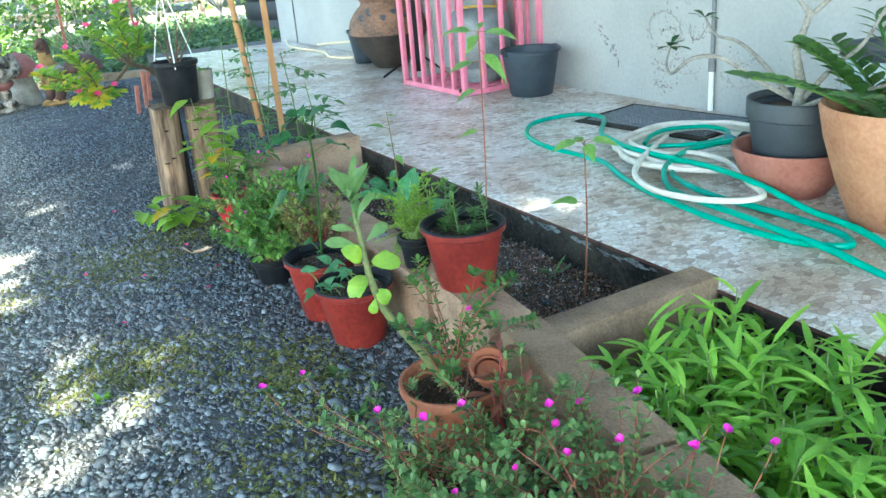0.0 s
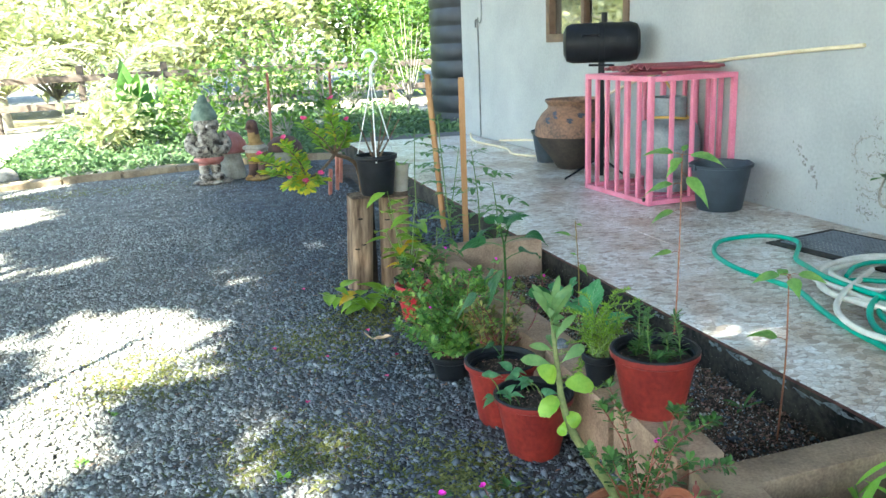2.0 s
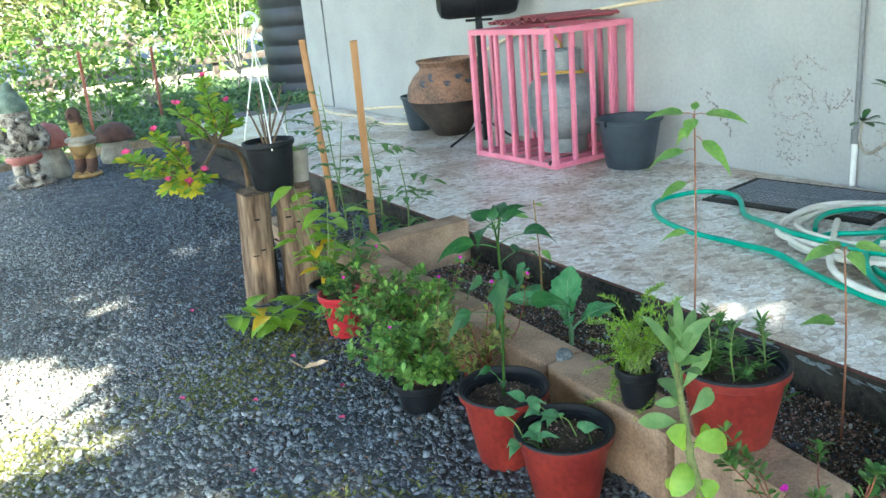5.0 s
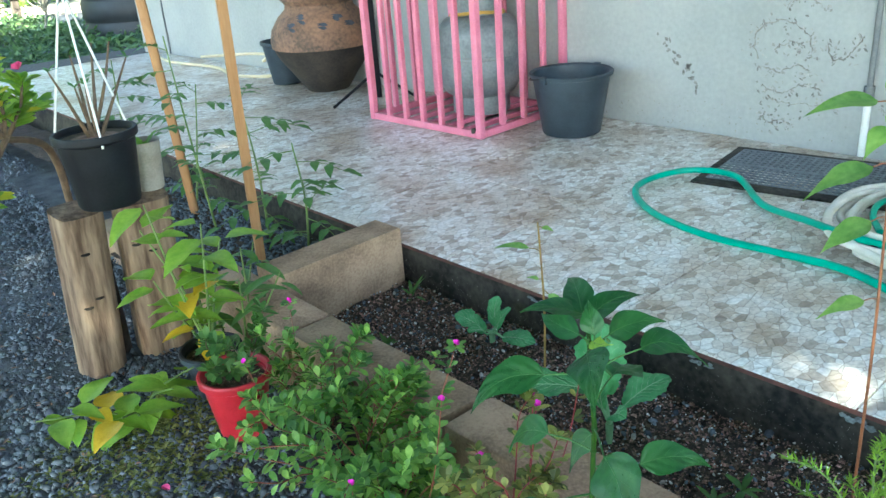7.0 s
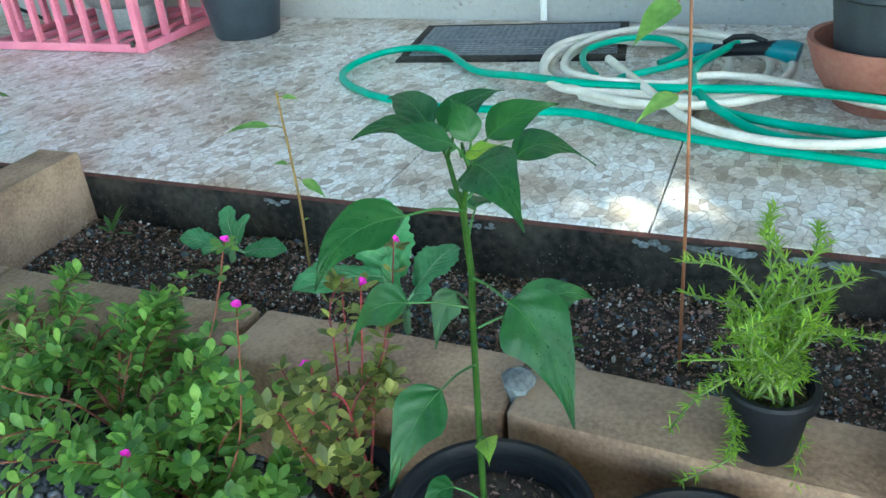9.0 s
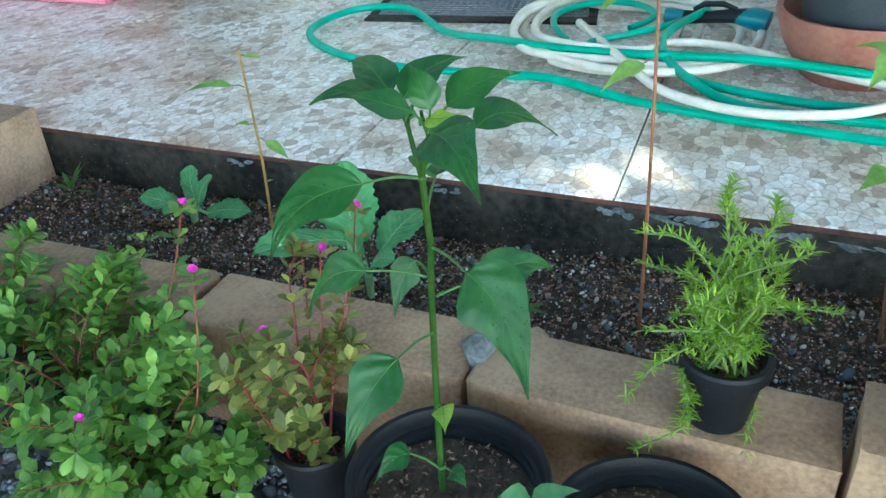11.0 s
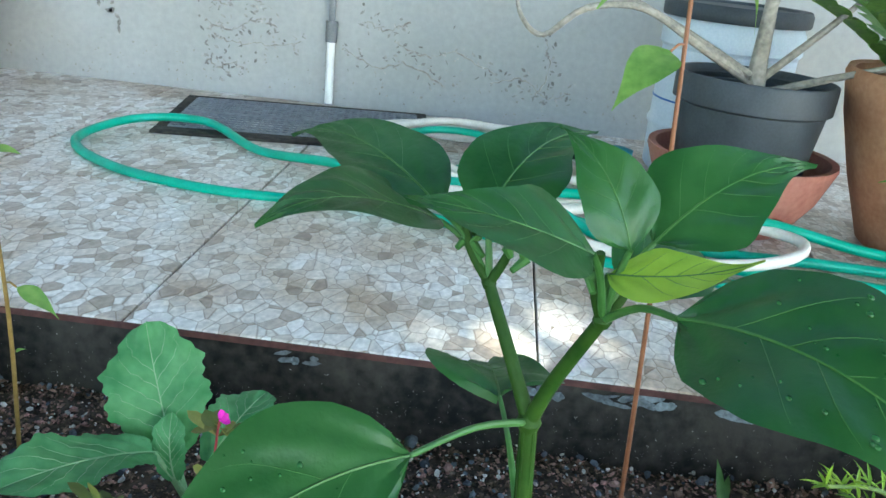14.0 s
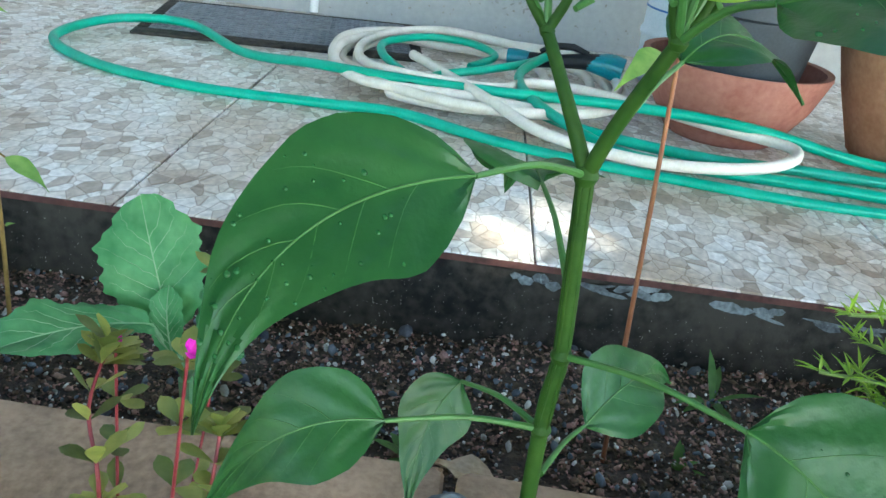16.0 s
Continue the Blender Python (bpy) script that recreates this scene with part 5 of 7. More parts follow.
def portulaca(t, z0, stems, reach, rise, leaf_len=0.02, flowers=3, bloom=0.013, bias=(0, 0), dense=1.0, leafmat="leaf_bright", stemmat="stem_red", seed=1, tips=()):
    """Sprawling stems with small paddle leaves in whorls and a few flowers at the tips."""
    rs = random.Random(seed)
    st, lf, fl = MB(), MB(), MB()
    for k in range(stems):
        a = rs.uniform(0, 6.283)
        out = Vector((math.cos(a) + bias[0], math.sin(a) + bias[1], 0))
        L = reach * rs.uniform(0.45, 1.0)
        H = rise * rs.uniform(0.3, 1.0)
        p0 = Vector((rs.uniform(-0.04, 0.04), rs.uniform(-0.04, 0.04), z0))
        pts = [p0 + out * L * q + UP * (H * math.sin(min(q * 1.9, 1.75))) + Vector((rs.uniform(-1, 1), rs.uniform(-1, 1), 0)) * 0.012 * q for q in (0, 0.25, 0.5, 0.75, 1.0)]
        pts[-1] += UP * rs.uniform(0.0, 0.05)
        pts = spline(pts, 5)
        st.tube(pts, [0.0019, 0.0011], 6)
        for i in range(3, len(pts)):
            d = (pts[i] - pts[i - 1]).normalized()
            m = 3 if i < len(pts) - 3 else 7
            if rs.random() > dense:
                continue
            s = d.orthogonal().normalized()
            o = d.cross(s)
            b = rs.uniform(0, 6.28)
            for q in range(m):
                c = b + 6.283 * q / m
                w = s * math.cos(c) + o * math.sin(c) + d * rs.uniform(0.2, 0.7) + UP * 0.25
                lf.leaf(pts[i], w, UP + d * 0.3, leaf_len * rs.uniform(0.7, 1.25), leaf_len * 0.5, "obov", 0.15, rs.uniform(-0.2, 0.5), 6)
        if k < flowers and not tips:
            flower(fl, pts[-1] + UP * 0.008, bloom, UP + Vector((rs.uniform(-1, 0.2), rs.uniform(-1, 0.5), 0)) * 0.8)
    org = t.matrix_basis.translation / SIZE
    for tip in tips:
        e = Vector(tip) - org
        b = Vector((rs.uniform(-0.03, 0.03), rs.uniform(-0.03, 0.03), z0))
        pts = spline([b, b.lerp(e, 0.5) + Vector((e.x, e.y, 0)) * 0.22 - UP * 0.03, e], 9)
        st.tube(pts, [0.0016, 0.0010], 6)
        for i in range(5, len(pts) - 1, 2):
            for q in range(4):
                w = around(rs.uniform(0.1, 0.7))
                lf.leaf(pts[i], w, UP, leaf_len * rs.uniform(0.7, 1.2), leaf_len * 0.48, "obov", 0.15, rs.uniform(-0.2, 0.5), 6)
        for q in range(5):
            lf.leaf(e - UP * 0.006, around(rs.uniform(-0.2, 0.3)), UP, leaf_len * 0.8, leaf_len * 0.4, "obov", 0.15, 0.1, 6)
        flower(fl, e, bloom, UP + Vector((rs.uniform(-0.8, 0.0), rs.uniform(-0.8, 0.2), 0)))
    part("stem", st, stemmat, t)
    part("leaf", lf, leafmat, t)
    if flowers:
        part("flower", fl, "magenta", t, "small magenta flowers")


# pepper plant, the nearest plant of the walk
PX, PY = 0.885, 2.535
pp = potted("pepper_plant", (PX, PY, 0), "young pepper plant with large wet leaves in a red plastic pot", 0.076, 0.113, 0.215, "redpot")


def rel(*p):
    return Vector(p) - Vector((PX, PY, 0))


FORK, NODE_R, NODE_L, TOP_L, TOP_R = (0.914, 2.557, 0.578), (0.914, 2.552, 0.502), (0.914, 2.554, 0.465), (0.935, 2.578, 0.623), (0.897, 2.540, 0.631)
st = MB()
st.tube([rel(0.890, 2.545, 0.16), rel(0.903, 2.551, 0.30), rel(*NODE_L), rel(*NODE_R), rel(*FORK)], [0.0040, 0.0031], 14, 8)
st.tube([rel(*FORK), rel(0.921, 2.565, 0.596), rel(*TOP_L)], [0.0031, 0.0023], 12, 6)
st.tube([rel(*FORK), rel(0.908, 2.551, 0.600), rel(*TOP_R)], [0.0031, 0.0024], 12, 6)
st.tube([rel(*TOP_L), rel(0.940, 2.586, 0.633), rel(0.945, 2.590, 0.643)], [0.0021, 0.0014], 10, 5)
st.tube([rel(*TOP_L), rel(0.934, 2.573, 0.634), rel(0.934, 2.570, 0.645)], [0.0021, 0.0014], 10, 5)
st.tube([rel(*TOP_R), rel(0.896, 2.544, 0.642), rel(0.893, 2.545, 0.656)], [0.0024, 0.0015], 10, 5)
st.tube([rel(*TOP_R), rel(0.900, 2.534, 0.640), rel(0.904, 2.530, 0.651)], [0.0022, 0.0014], 10, 5)
for a, b in ((NODE_L, NODE_R), (NODE_R, FORK)):
    for k in range(5):
        c = 1.256 * k
        o = Vector((math.cos(c), math.sin(c), 0)) * 0.0031
        st.tube([rel(*a) + o, rel(*b) + o * 0.95], 0.0007, 5)
for p, r in ((FORK, 0.0049), (NODE_R, 0.0047), (NODE_L, 0.0047), (TOP_L, 0.0030), (TOP_R, 0.0034)):
    st.lathe([(0, -r), (r * 0.7, -r * 0.7), (r, 0), (r * 0.7, r * 0.7), (0, r)], 12, tuple(rel(*p)))
part("stem", st, "pepper_stem", pp, "ridged green stem")
pet = MB()
LEAVES = [
    # petiole start, blade base, tip, middle of the rib, facing, width, wave
    (FORK, (0.868, 2.597, 0.589), (0.790, 2.657, 0.542), (0.832, 2.643, 0.577), (-0.55, -0.15, 0.68), 0.054, 0.014),
    (TOP_L, (0.957, 2.600, 0.638), (0.887, 2.654, 0.653), (0.921, 2.632, 0.655), (-0.30, -0.10, 0.95), 0.040, 0.02),
    (TOP_L, (0.950, 2.600, 0.645), (1.012, 2.675, 0.651), (0.985, 2.640, 0.660), (-0.35, 0.0, 0.90), 0.043, 0.02),
    (TOP_R, (0.880, 2.549, 0.660), (0.876, 2.606, 0.672), (0.868, 2.578, 0.672), (-0.35, -0.05, 0.90), 0.036, 0.02),
    (TOP_R, (0.893, 2.536, 0.658), (0.914, 2.562, 0.690), (0.899, 2.547, 0.680), (-0.75, -0.35, 0.50), 0.030, 0.03),
    (TOP_L, (0.942, 2.582, 0.646), (1.000, 2.539, 0.671), (0.970, 2.565, 0.668), (-0.40, -0.05, 0.90), 0.044, 0.02),
    (TOP_R, (0.908, 2.526, 0.656), (0.942, 2.468, 0.680), (0.926, 2.498, 0.676), (-0.50, -0.15, 0.85), 0.042, 0.02),
    (TOP_R, (0.896, 2.541, 0.648), (0.881, 2.499, 0.664), (0.882, 2.520, 0.656), (-0.55, -0.10, 0.80), 0.020, 0.03),
    (TOP_R, (0.863, 2.525, 0.650), (0.789, 2.456, 0.629), (0.823, 2.488, 0.655), (-0.60, 0.05, 0.80), 0.055, 0.015),
    ((0.911, 2.553, 0.590), (0.968, 2.520, 0.612), (1.015, 2.450, 0.591), (0.992, 2.490, 0.621), (-0.30, 0.0, 0.95), 0.048, 0.03),
    ((0.915, 2.556, 0.535), (0.972, 2.566, 0.552), (1.048, 2.578, 0.520), (1.010, 2.572, 0.547), (0.32, 0.0, 0.95), 0.068, 0.07),
    (NODE_L, (0.896, 2.618, 0.472), (0.894, 2.693, 0.404), (0.893, 2.662, 0.456), (-0.60, 0.10, 0.75), 0.046, 0.03),
    (NODE_L, (0.955, 2.588, 0.455), (0.925, 2.605, 0.395), (0.944, 2.602, 0.430), (-0.80, -0.1, 0.4), 0.036, 0.03),
    ((0.915, 2.550, 0.441), (0.976, 2.522, 0.424), (1.058, 2.458, 0.404), (1.020, 2.488, 0.430), (-0.70, 0.0, 0.70), 0.050, 0.04),
    (NODE_R, (0.860, 2.496, 0.516), (0.800, 2.419, 0.433), (0.838, 2.452, 0.487), (-0.75, 0.10, 0.60), 0.072, 0.03),
    ((0.905, 2.552, 0.400), (0.817, 2.552, 0.434), (0.758, 2.588, 0.349), (0.786, 2.575, 0.400), (-0.80, 0.05, 0.50), 0.056, 0.03),
    ((0.900, 2.550, 0.300), (0.868, 2.530, 0.335), (0.835, 2.515, 0.330), (0.852, 2.522, 0.338), (-0.5, 0.1, 0.85), 0.026, 0.03),
    ((0.890, 2.546, 0.215), (0.875, 2.575, 0.245), (0.845, 2.610, 0.215), (0.862, 2.594, 0.240), (-0.4, 0, 0.9), 0.034, 0.03),
    ((0.890, 2.546, 0.215), (0.882, 2.530, 0.225), (0.865, 2.505, 0.222), (0.874, 2.518, 0.230), (-0.4, 0, 0.9), 0.024, 0.03),
]
wet = bpy.data.materials.new("water_drop")
wet.use_nodes = True
wb = wet.node_tree.nodes["Principled BSDF"]
wb.inputs["Base Color"].default_value, wb.inputs["Roughness"].default_value, wb.inputs["Transmission Weight"].default_value, wb.inputs["IOR"].default_value = (0.02, 0.09, 0.025, 1), 0.04, 0.0, 1.33
for k, (p0, b, tip, mid, up, W, wave) in enumerate(LEAVES):
    lf, rib, drops = MB(), MB(), MB()
    young = k in (7, 16)
    vs = blade(lf, rel(*b), rel(*tip), up, W, 0, "ovate", 28, 7, 0.16, wave, rib, 0.00048 if W > 0.04 else 0.0003, rel(*mid), 0.018)
    leaf_ob = part("leaf", lf, "leaf_lime" if young else "pepper", pp, "young yellow-green leaf" if young else "")
    part("vein", rib, "pepper_rib", leaf_ob, "pale raised midrib and veins")
    pet.tube([rel(*p0), rel(*p0).lerp(rel(*b), 0.5) + Vector((0, 0, 0.004)), rel(*b)], [0.0016, 0.0010], 8, 4)
    if k in (0, 8, 14):
        u = Vector(up).normalized()
        s = u.orthogonal().normalized()
        o = u.cross(s)
        for _ in range(46):
            n = random.randrange(5, 24) * 15 + random.randrange(1, 14)
            v = Vector(vs[n]).lerp(Vector(vs[n + 15]), rnd(0, 1)) + u * 0.0002
            r = rnd(0.0004, 0.0013) * rnd(0.6, 1.0)
            turns = [0.7854 * i for i in range(8)]
            rings = [v + (s * math.cos(a) + o * math.sin(a) * 0.85) * r * f + u * r * h for f, h in ((1, 0), (0.85, 0.28), (0.5, 0.46)) for a in turns]
            drops.add(rings + [v + u * r * 0.52], [(8 * q + i, 8 * q + (i + 1) % 8, 8 * q + 8 + (i + 1) % 8, 8 * q + 8 + i) for q in range(2) for i in range(8)] + [(16 + i, 16 + (i + 1) % 8, 24) for i in range(8)])
        tagged(part("water_drop", drops, wet, leaf_ob, "clear water drops"), kind="stuff")
part("petiole", pet, "pepper_rib", pp)
bud = MB()
for c in ((0.945, 2.590, 0.641), (0.940, 2.584, 0.640), (0.947, 2.584, 0.643), (0.934, 2.572, 0.643), (0.930, 2.568, 0.640), (0.903, 2.532, 0.646), (0.908, 2.530, 0.650), (0.893, 2.544, 0.650)):
    bud.tube([rel(*c), rel(*c) + Vector((rnd(-0.004, 0.004), rnd(-0.004, 0.004), -0.004)), rel(*c) + Vector((rnd(-0.006, 0.006), rnd(-0.006, 0.006), -0.007))], [0.0010, 0.0022, 0.0012], 8)
part("bud", bud, "pepper_rib", pp, "pale flower buds")

# the other pots
p3 = potted("vine_seedling", (0.892, 2.30, 0), "broad-leaved seedlings in a red plastic pot on the gravel", 0.078, 0.113, 0.195, "redpot")
sl, ss = MB(), MB()
for k in range(9):
    a, r = rnd(0, 6.28), rnd(0.02, 0.09)
    b = Vector((r * math.cos(a), r * math.sin(a), 0.15))
    tpt = b + Vector((rnd(-0.06, 0.0), rnd(-0.02, 0.08), rnd(0.03, 0.085)))
    ss.tube([b, b.lerp(tpt, 0.6) + Vector((0.005, 0, 0.01)), tpt], 0.0018, 6, 3)
    for q in range(2):
        e = tpt + around(rnd(-0.3, 0.4)) * rnd(0.035, 0.065)
        blade(sl, tpt, e, UP + Vector((-0.3, -0.2, 0)), rnd(0.025, 0.038), 0.01, "ovate", 8, 2, 0.2, 0.03)
part("stem", ss, "stem_green", p3)
part("leaf", sl, "leaf_grey", p3)

rp = potted("herb_pot", (1.10, 1.985, 0.237), "red plastic pot of weedy seedlings standing on the blocks", 0.078, 0.110, 0.178, "redpot")
hs, hl = MB(), MB()
for k in range(9):
    a, r = rnd(0, 6.28), rnd(0.01, 0.085)
    b = Vector((r * math.cos(a), r * math.sin(a), 0.143))
    h = rnd(0.08, 0.17) if k < 4 else rnd(0.02, 0.06)
    pts = spline([b, b + Vector((rnd(-0.01, 0.01), rnd(-0.01, 0.01), h * 0.5)), b + Vector((rnd(-0.03, 0.03), rnd(-0.03, 0.03), h))], 6)
    hs.tube(pts, [0.002, 0.0012], 5)
    for i in range(2, len(pts)):
        for q in range(5):
            hl.leaf(pts[i], around(rnd(0.1, 0.9)), UP, rnd(0.016, 0.034), rnd(0.005, 0.009), "lance", 0.2, 0.4, 4)
part("stem", hs, "stem_green", rp)
part("leaf", hl, "leaf", rp)

mp = potted("moss_rose", (1.09, 2.255, 0.205), "feathery moss rose spilling from a small black pot", 0.038, 0.049, 0.10, "black")
mst, mlf = MB(), MB()
for k in range(42):
    a = rnd(0, 6.28)
    out = Vector((math.cos(a) - 0.1, math.sin(a), 0))
    L, H = rnd(0.03, 0.105), rnd(0.05, 0.19)
    if k < 7:
        out, H = Vector((-0.7, math.sin(a), 0)), rnd(-0.14, 0.02)
    pts = spline([Vector((rnd(-0.03, 0.03), rnd(-0.03, 0.03), 0.09)) + out * L * q + UP * (H * math.sin(q * 1.5) + 0.02 * math.sin(q * 3.1)) for q in (0, 0.33, 0.66, 1)], 6)
    mst.tube(pts, [0.002, 0.0013], 5)
    for i in range(2, len(pts)):
        for q in range(5):
            mlf.leaf(pts[i], around(rnd(0.0, 0.9)) + (pts[i] - pts[i - 1]).normalized() * 0.7, UP, rnd(0.010, 0.020), 0.0026, "strap", 0.6, 0.3, 3)
part("stem", mst, "stem_green", mp)
part("leaf", mlf, "leaf_lime", mp, "needle-like yellow-green leaves")

NEAR = ((0.92, 3.12, 0.12, 38, 0.26, 0.16, "leaf_bright", 11, ((1.048, 2.967, 0.421), (0.782, 2.957, 0.271))), (0.99, 3.36, 0.12, 26, 0.20, 0.15, "leaf_bright", 13, ((1.03, 3.52, 0.34), (0.86, 3.45, 0.28))), (0.845, 2.93, 0.10, 26, 0.17, 0.13, "leaf_bright", 14, ((0.898, 2.843, 0.428),)))
for x, y, h, n, reach, rise, mat_l, seed, tips in NEAR:
    t = potted("portulaca", (x, y, 0), "sprawling portulaca with red stems and magenta flowers in a black pot", 0.058, 0.076, h, "black")
    tagged(t, group="portulaca pots")
    portulaca(t, h * 0.9, n, reach, rise, 0.028, 4, 0.0095, (-0.05, 0.0), 0.66, mat_l, "stem_red", seed, tips)
rs_ = potted("red_portulaca", (0.965, 2.765, 0), "red-stemmed portulaca with bronze leaves in a small black pot", 0.040, 0.052, 0.13, "black")
tagged(rs_, group="portulaca pots")
portulaca(rs_, 0.11, 15, 0.10, 0.24, 0.025, 2, 0.0085, (0.0, 0.1), 0.5, "leaf_bronze", "stem_crimson", 12, ((0.904, 2.766, 0.354), (1.004, 2.736, 0.415), (1.081, 2.813, 0.36), (1.142, 2.756, 0.40)))
FRONT = ((0.78, 1.30, 0.12, 34, 0.24, 0.20, 21, ((0.81, 1.21, 0.30), (0.89, 1.24, 0.30), (0.71, 1.37, 0.30), (0.83, 1.26, 0.31))), (0.80, 1.04, 0.12, 36, 0.26, 0.22, 22, ((0.77, 1.13, 0.30), (0.81, 1.04, 0.36), (0.89, 0.96, 0.36), (0.96, 0.96, 0.36), (0.99, 0.89, 0.36), (0.93, 1.13, 0.36))),
         (0.66, 1.47, 0.10, 22, 0.22, 0.12, 23, ((0.63, 1.38, 0.30), (0.57, 1.45, 0.30), (0.55, 1.82, 0.22), (0.46, 1.86, 0.20))), (0.64, 1.12, 0.12, 26, 0.24, 0.16, 24, ((0.70, 1.18, 0.27), (0.60, 1.22, 0.24))))
for x, y, h, n, reach, rise, seed, tips in FRONT:
    t = potted("portulaca", (x, y, 0), "leggy portulaca with red stems and magenta flowers in a black pot", 0.058, 0.076, h, "black")
    tagged(t, group="portulaca pots")
    portulaca(t, h * 0.9, n, reach, rise, 0.020, 10, 0.0125, (-0.12, 0.05), 0.6, "leaf_soft", "stem_red", seed, tips)

sr = potted("small_red_pot", (0.91, 3.62, 0), "small bright red plastic pot with a leggy plant", 0.058, 0.082, 0.17, "red2", "red2")
portulaca(sr, 0.14, 6, 0.10, 0.15, 0.03, 0, 0.012, (0.1, -0.1), 0.7, "leaf", "stem_brown", 31)
gp_ = potted("grey_pot", (0.95, 3.825, 0), "small blue-grey plastic pot with a bright-leaved shrub", 0.05, 0.075, 0.14, "bucket")


def shrub(t, base, tops, leaf_len, leaf_w, n, leafmat="leaf_bright", stemmat="stem_green", kind="ovate", yellow=0.0, name="leaf"):
    stm, lfm, yel = MB(), MB(), MB()
    for tp in tops:
        b = Vector(base)
        tpv = Vector(tp)
        pts = spline([b, b.lerp(tpv, 0.4) + Vector((rnd(-0.02, 0.02), rnd(-0.02, 0.02), 0.03)), tpv], 8)
        stm.tube(pts, [0.004, 0.002], 6)
        for i in range(n):
            p = pts[int((0.25 + 0.75 * i / max(n - 1, 1)) * (len(pts) - 1))]
            w = around(rnd(-0.35, 0.45))
            L = leaf_len * rnd(0.7, 1.2)
            (yel if rnd(0, 1) < yellow else lfm).leaf(p + w * 0.012, w, UP + w * 0.2, L, leaf_w * L / leaf_len, kind, 0.25, rnd(0.2, 0.8), 7, 0.02, 2)
    part("stem", stm, stemmat, t)
    part(name, lfm, leafmat, t)
    if yellow and yel.v:
        part("yellow_leaf", yel, "leaf_gold" if yellow < 0.15 else "leaf_yellow", t, "yellowing leaf")


shrub(gp_, (0, 0, 0.12), [(-0.09, 0.0, 0.56), (-0.07, 0.12, 0.46), (0.03, -0.02, 0.48), (0.10, 0.04, 0.40), (-0.10, 0.02, 0.36), (0.03, 0.1, 0.36)], 0.115, 0.066, 7, "leaf_lime", "stem_green", "ovate", 0.06)
gv = thing("trailing_shrub", (0.74, 3.84, 0), "low trailing shrub with yellowing leaves at the foot of the logs", "plant")
shrub(gv, (0, 0, 0.0), [(-0.16, -0.02, 0.14), (-0.08, -0.13, 0.12), (0.06, -0.1, 0.12), (0.15, -0.06, 0.13), (-0.22, 0.05, 0.10)], 0.10, 0.064, 6, "leaf_lime", "stem_green", "ovate", 0.12)

# clay pot with a leaning succulent tree
tp_ = potted("plumeria", (0.83, 1.625, 0), "leaning plumeria shoot with bright leaves in a terracotta pot", 0.09, 0.115, 0.20, "terracotta", "terracotta")
pst, plf, pyl = MB(), MB(), MB()
stem = spline([Vector(p) - Vector((0.83, 1.625, 0)) for p in ((0.835, 1.665, 0.16), (0.80, 1.69, 0.241), (0.77, 1.705, 0.291), (0.73, 1.725, 0.362), (0.712, 1.74, 0.431), (0.706, 1.75, 0.498), (0.701, 1.76, 0.578), (0.698, 1.765, 0.63))], 8)
pst.tube(stem, [0.0135, 0.0034], 12)
FACE = Vector((-0.25, -0.75, 0.6))
for f, d, L, W in ((0.60, (-0.7, -0.1, 0.55), 0.062, 0.046), (0.60, (0.85, -0.1, -0.25), 0.072, 0.046), (0.54, (-0.75, -0.2, -0.5), 0.060, 0.044), (0.47, (0.35, -0.2, -0.6), 0.042, 0.038), (0.57, (0.95, 0.3, 0.1), 0.066, 0.034), (0.66, (0.8, 0.1, 0.35), 0.066, 0.030), (0.66, (-0.9, 0.3, 0.2), 0.07, 0.030), (0.50, (-0.4, 0.3, -0.5), 0.045, 0.032), (0.44, (-0.3, -0.1, -0.8), 0.036, 0.026), (0.72, (-0.9, -0.1, 0.35), 0.060, 0.020), (0.70, (0.2, 0.8, 0.3), 0.06, 0.03)):
    p = stem[int((f + 0.09) * (len(stem) - 1))]
    w = Vector(d).normalized()
    blade(pyl if f < 0.62 else plf, p + w * 0.012, p + w * (L + 0.012), FACE + w * 0.2, W * 0.88, 0.012, "obov" if W < 0.036 else "round", 10, 3, 0.12, 0.02)
    pst.tube([p, p + w * 0.014], 0.0016, 6)
for i in range(44, len(stem)):
    for q in range((i % 2) if i < len(stem) - 5 else 3):
        w = (around(rnd(0.1, 0.7)) + UP * (0.5 if i < len(stem) - 5 else 1.1)).normalized()
        blade(plf, stem[i] + w * 0.004, stem[i] + w * rnd(0.055, 0.095), FACE + UP * 0.6, rnd(0.015, 0.022), 0.014, "obov", 8, 2, 0.15, 0.02)
part("stem", pst, "stem_olive", tp_, "thick olive-green stem")
part("leaf", plf, "leaf_soft", tp_)
part("pale_leaf", pyl, "leaf_lime", tp_, "yellow-green paddle leaves")
portulaca(tp_, 0.18, 16, 0.17, 0.26, 0.022, 2, 0.013, (0.25, 0.2), 0.6, "leaf", "stem_red", 41)
tin = thing("tiny_clay_pot", (0.915, 1.60, 0.185), "tiny terracotta pot lying tilted in the larger pot", "plant pot")
tin.matrix_basis = at(0.905, 1.585, 0.19, 28, -20, 0)
part("body", MB().lathe(pot_profile(0.028, 0.04, 0.07, 0.006, 0.003, 0.018), 24), "terracotta", tin)

cel = thing("red_amaranth", (0.86, 1.44, 0.0), "dark red-stemmed amaranth seedling between the pots", "plant")
shrub(cel, (0, 0, 0), [(0.0, 0.02, 0.36), (0.04, -0.03, 0.30), (-0.03, 0.02, 0.26)], 0.05, 0.018, 7, "stem_red", "stem_crimson", "lance")

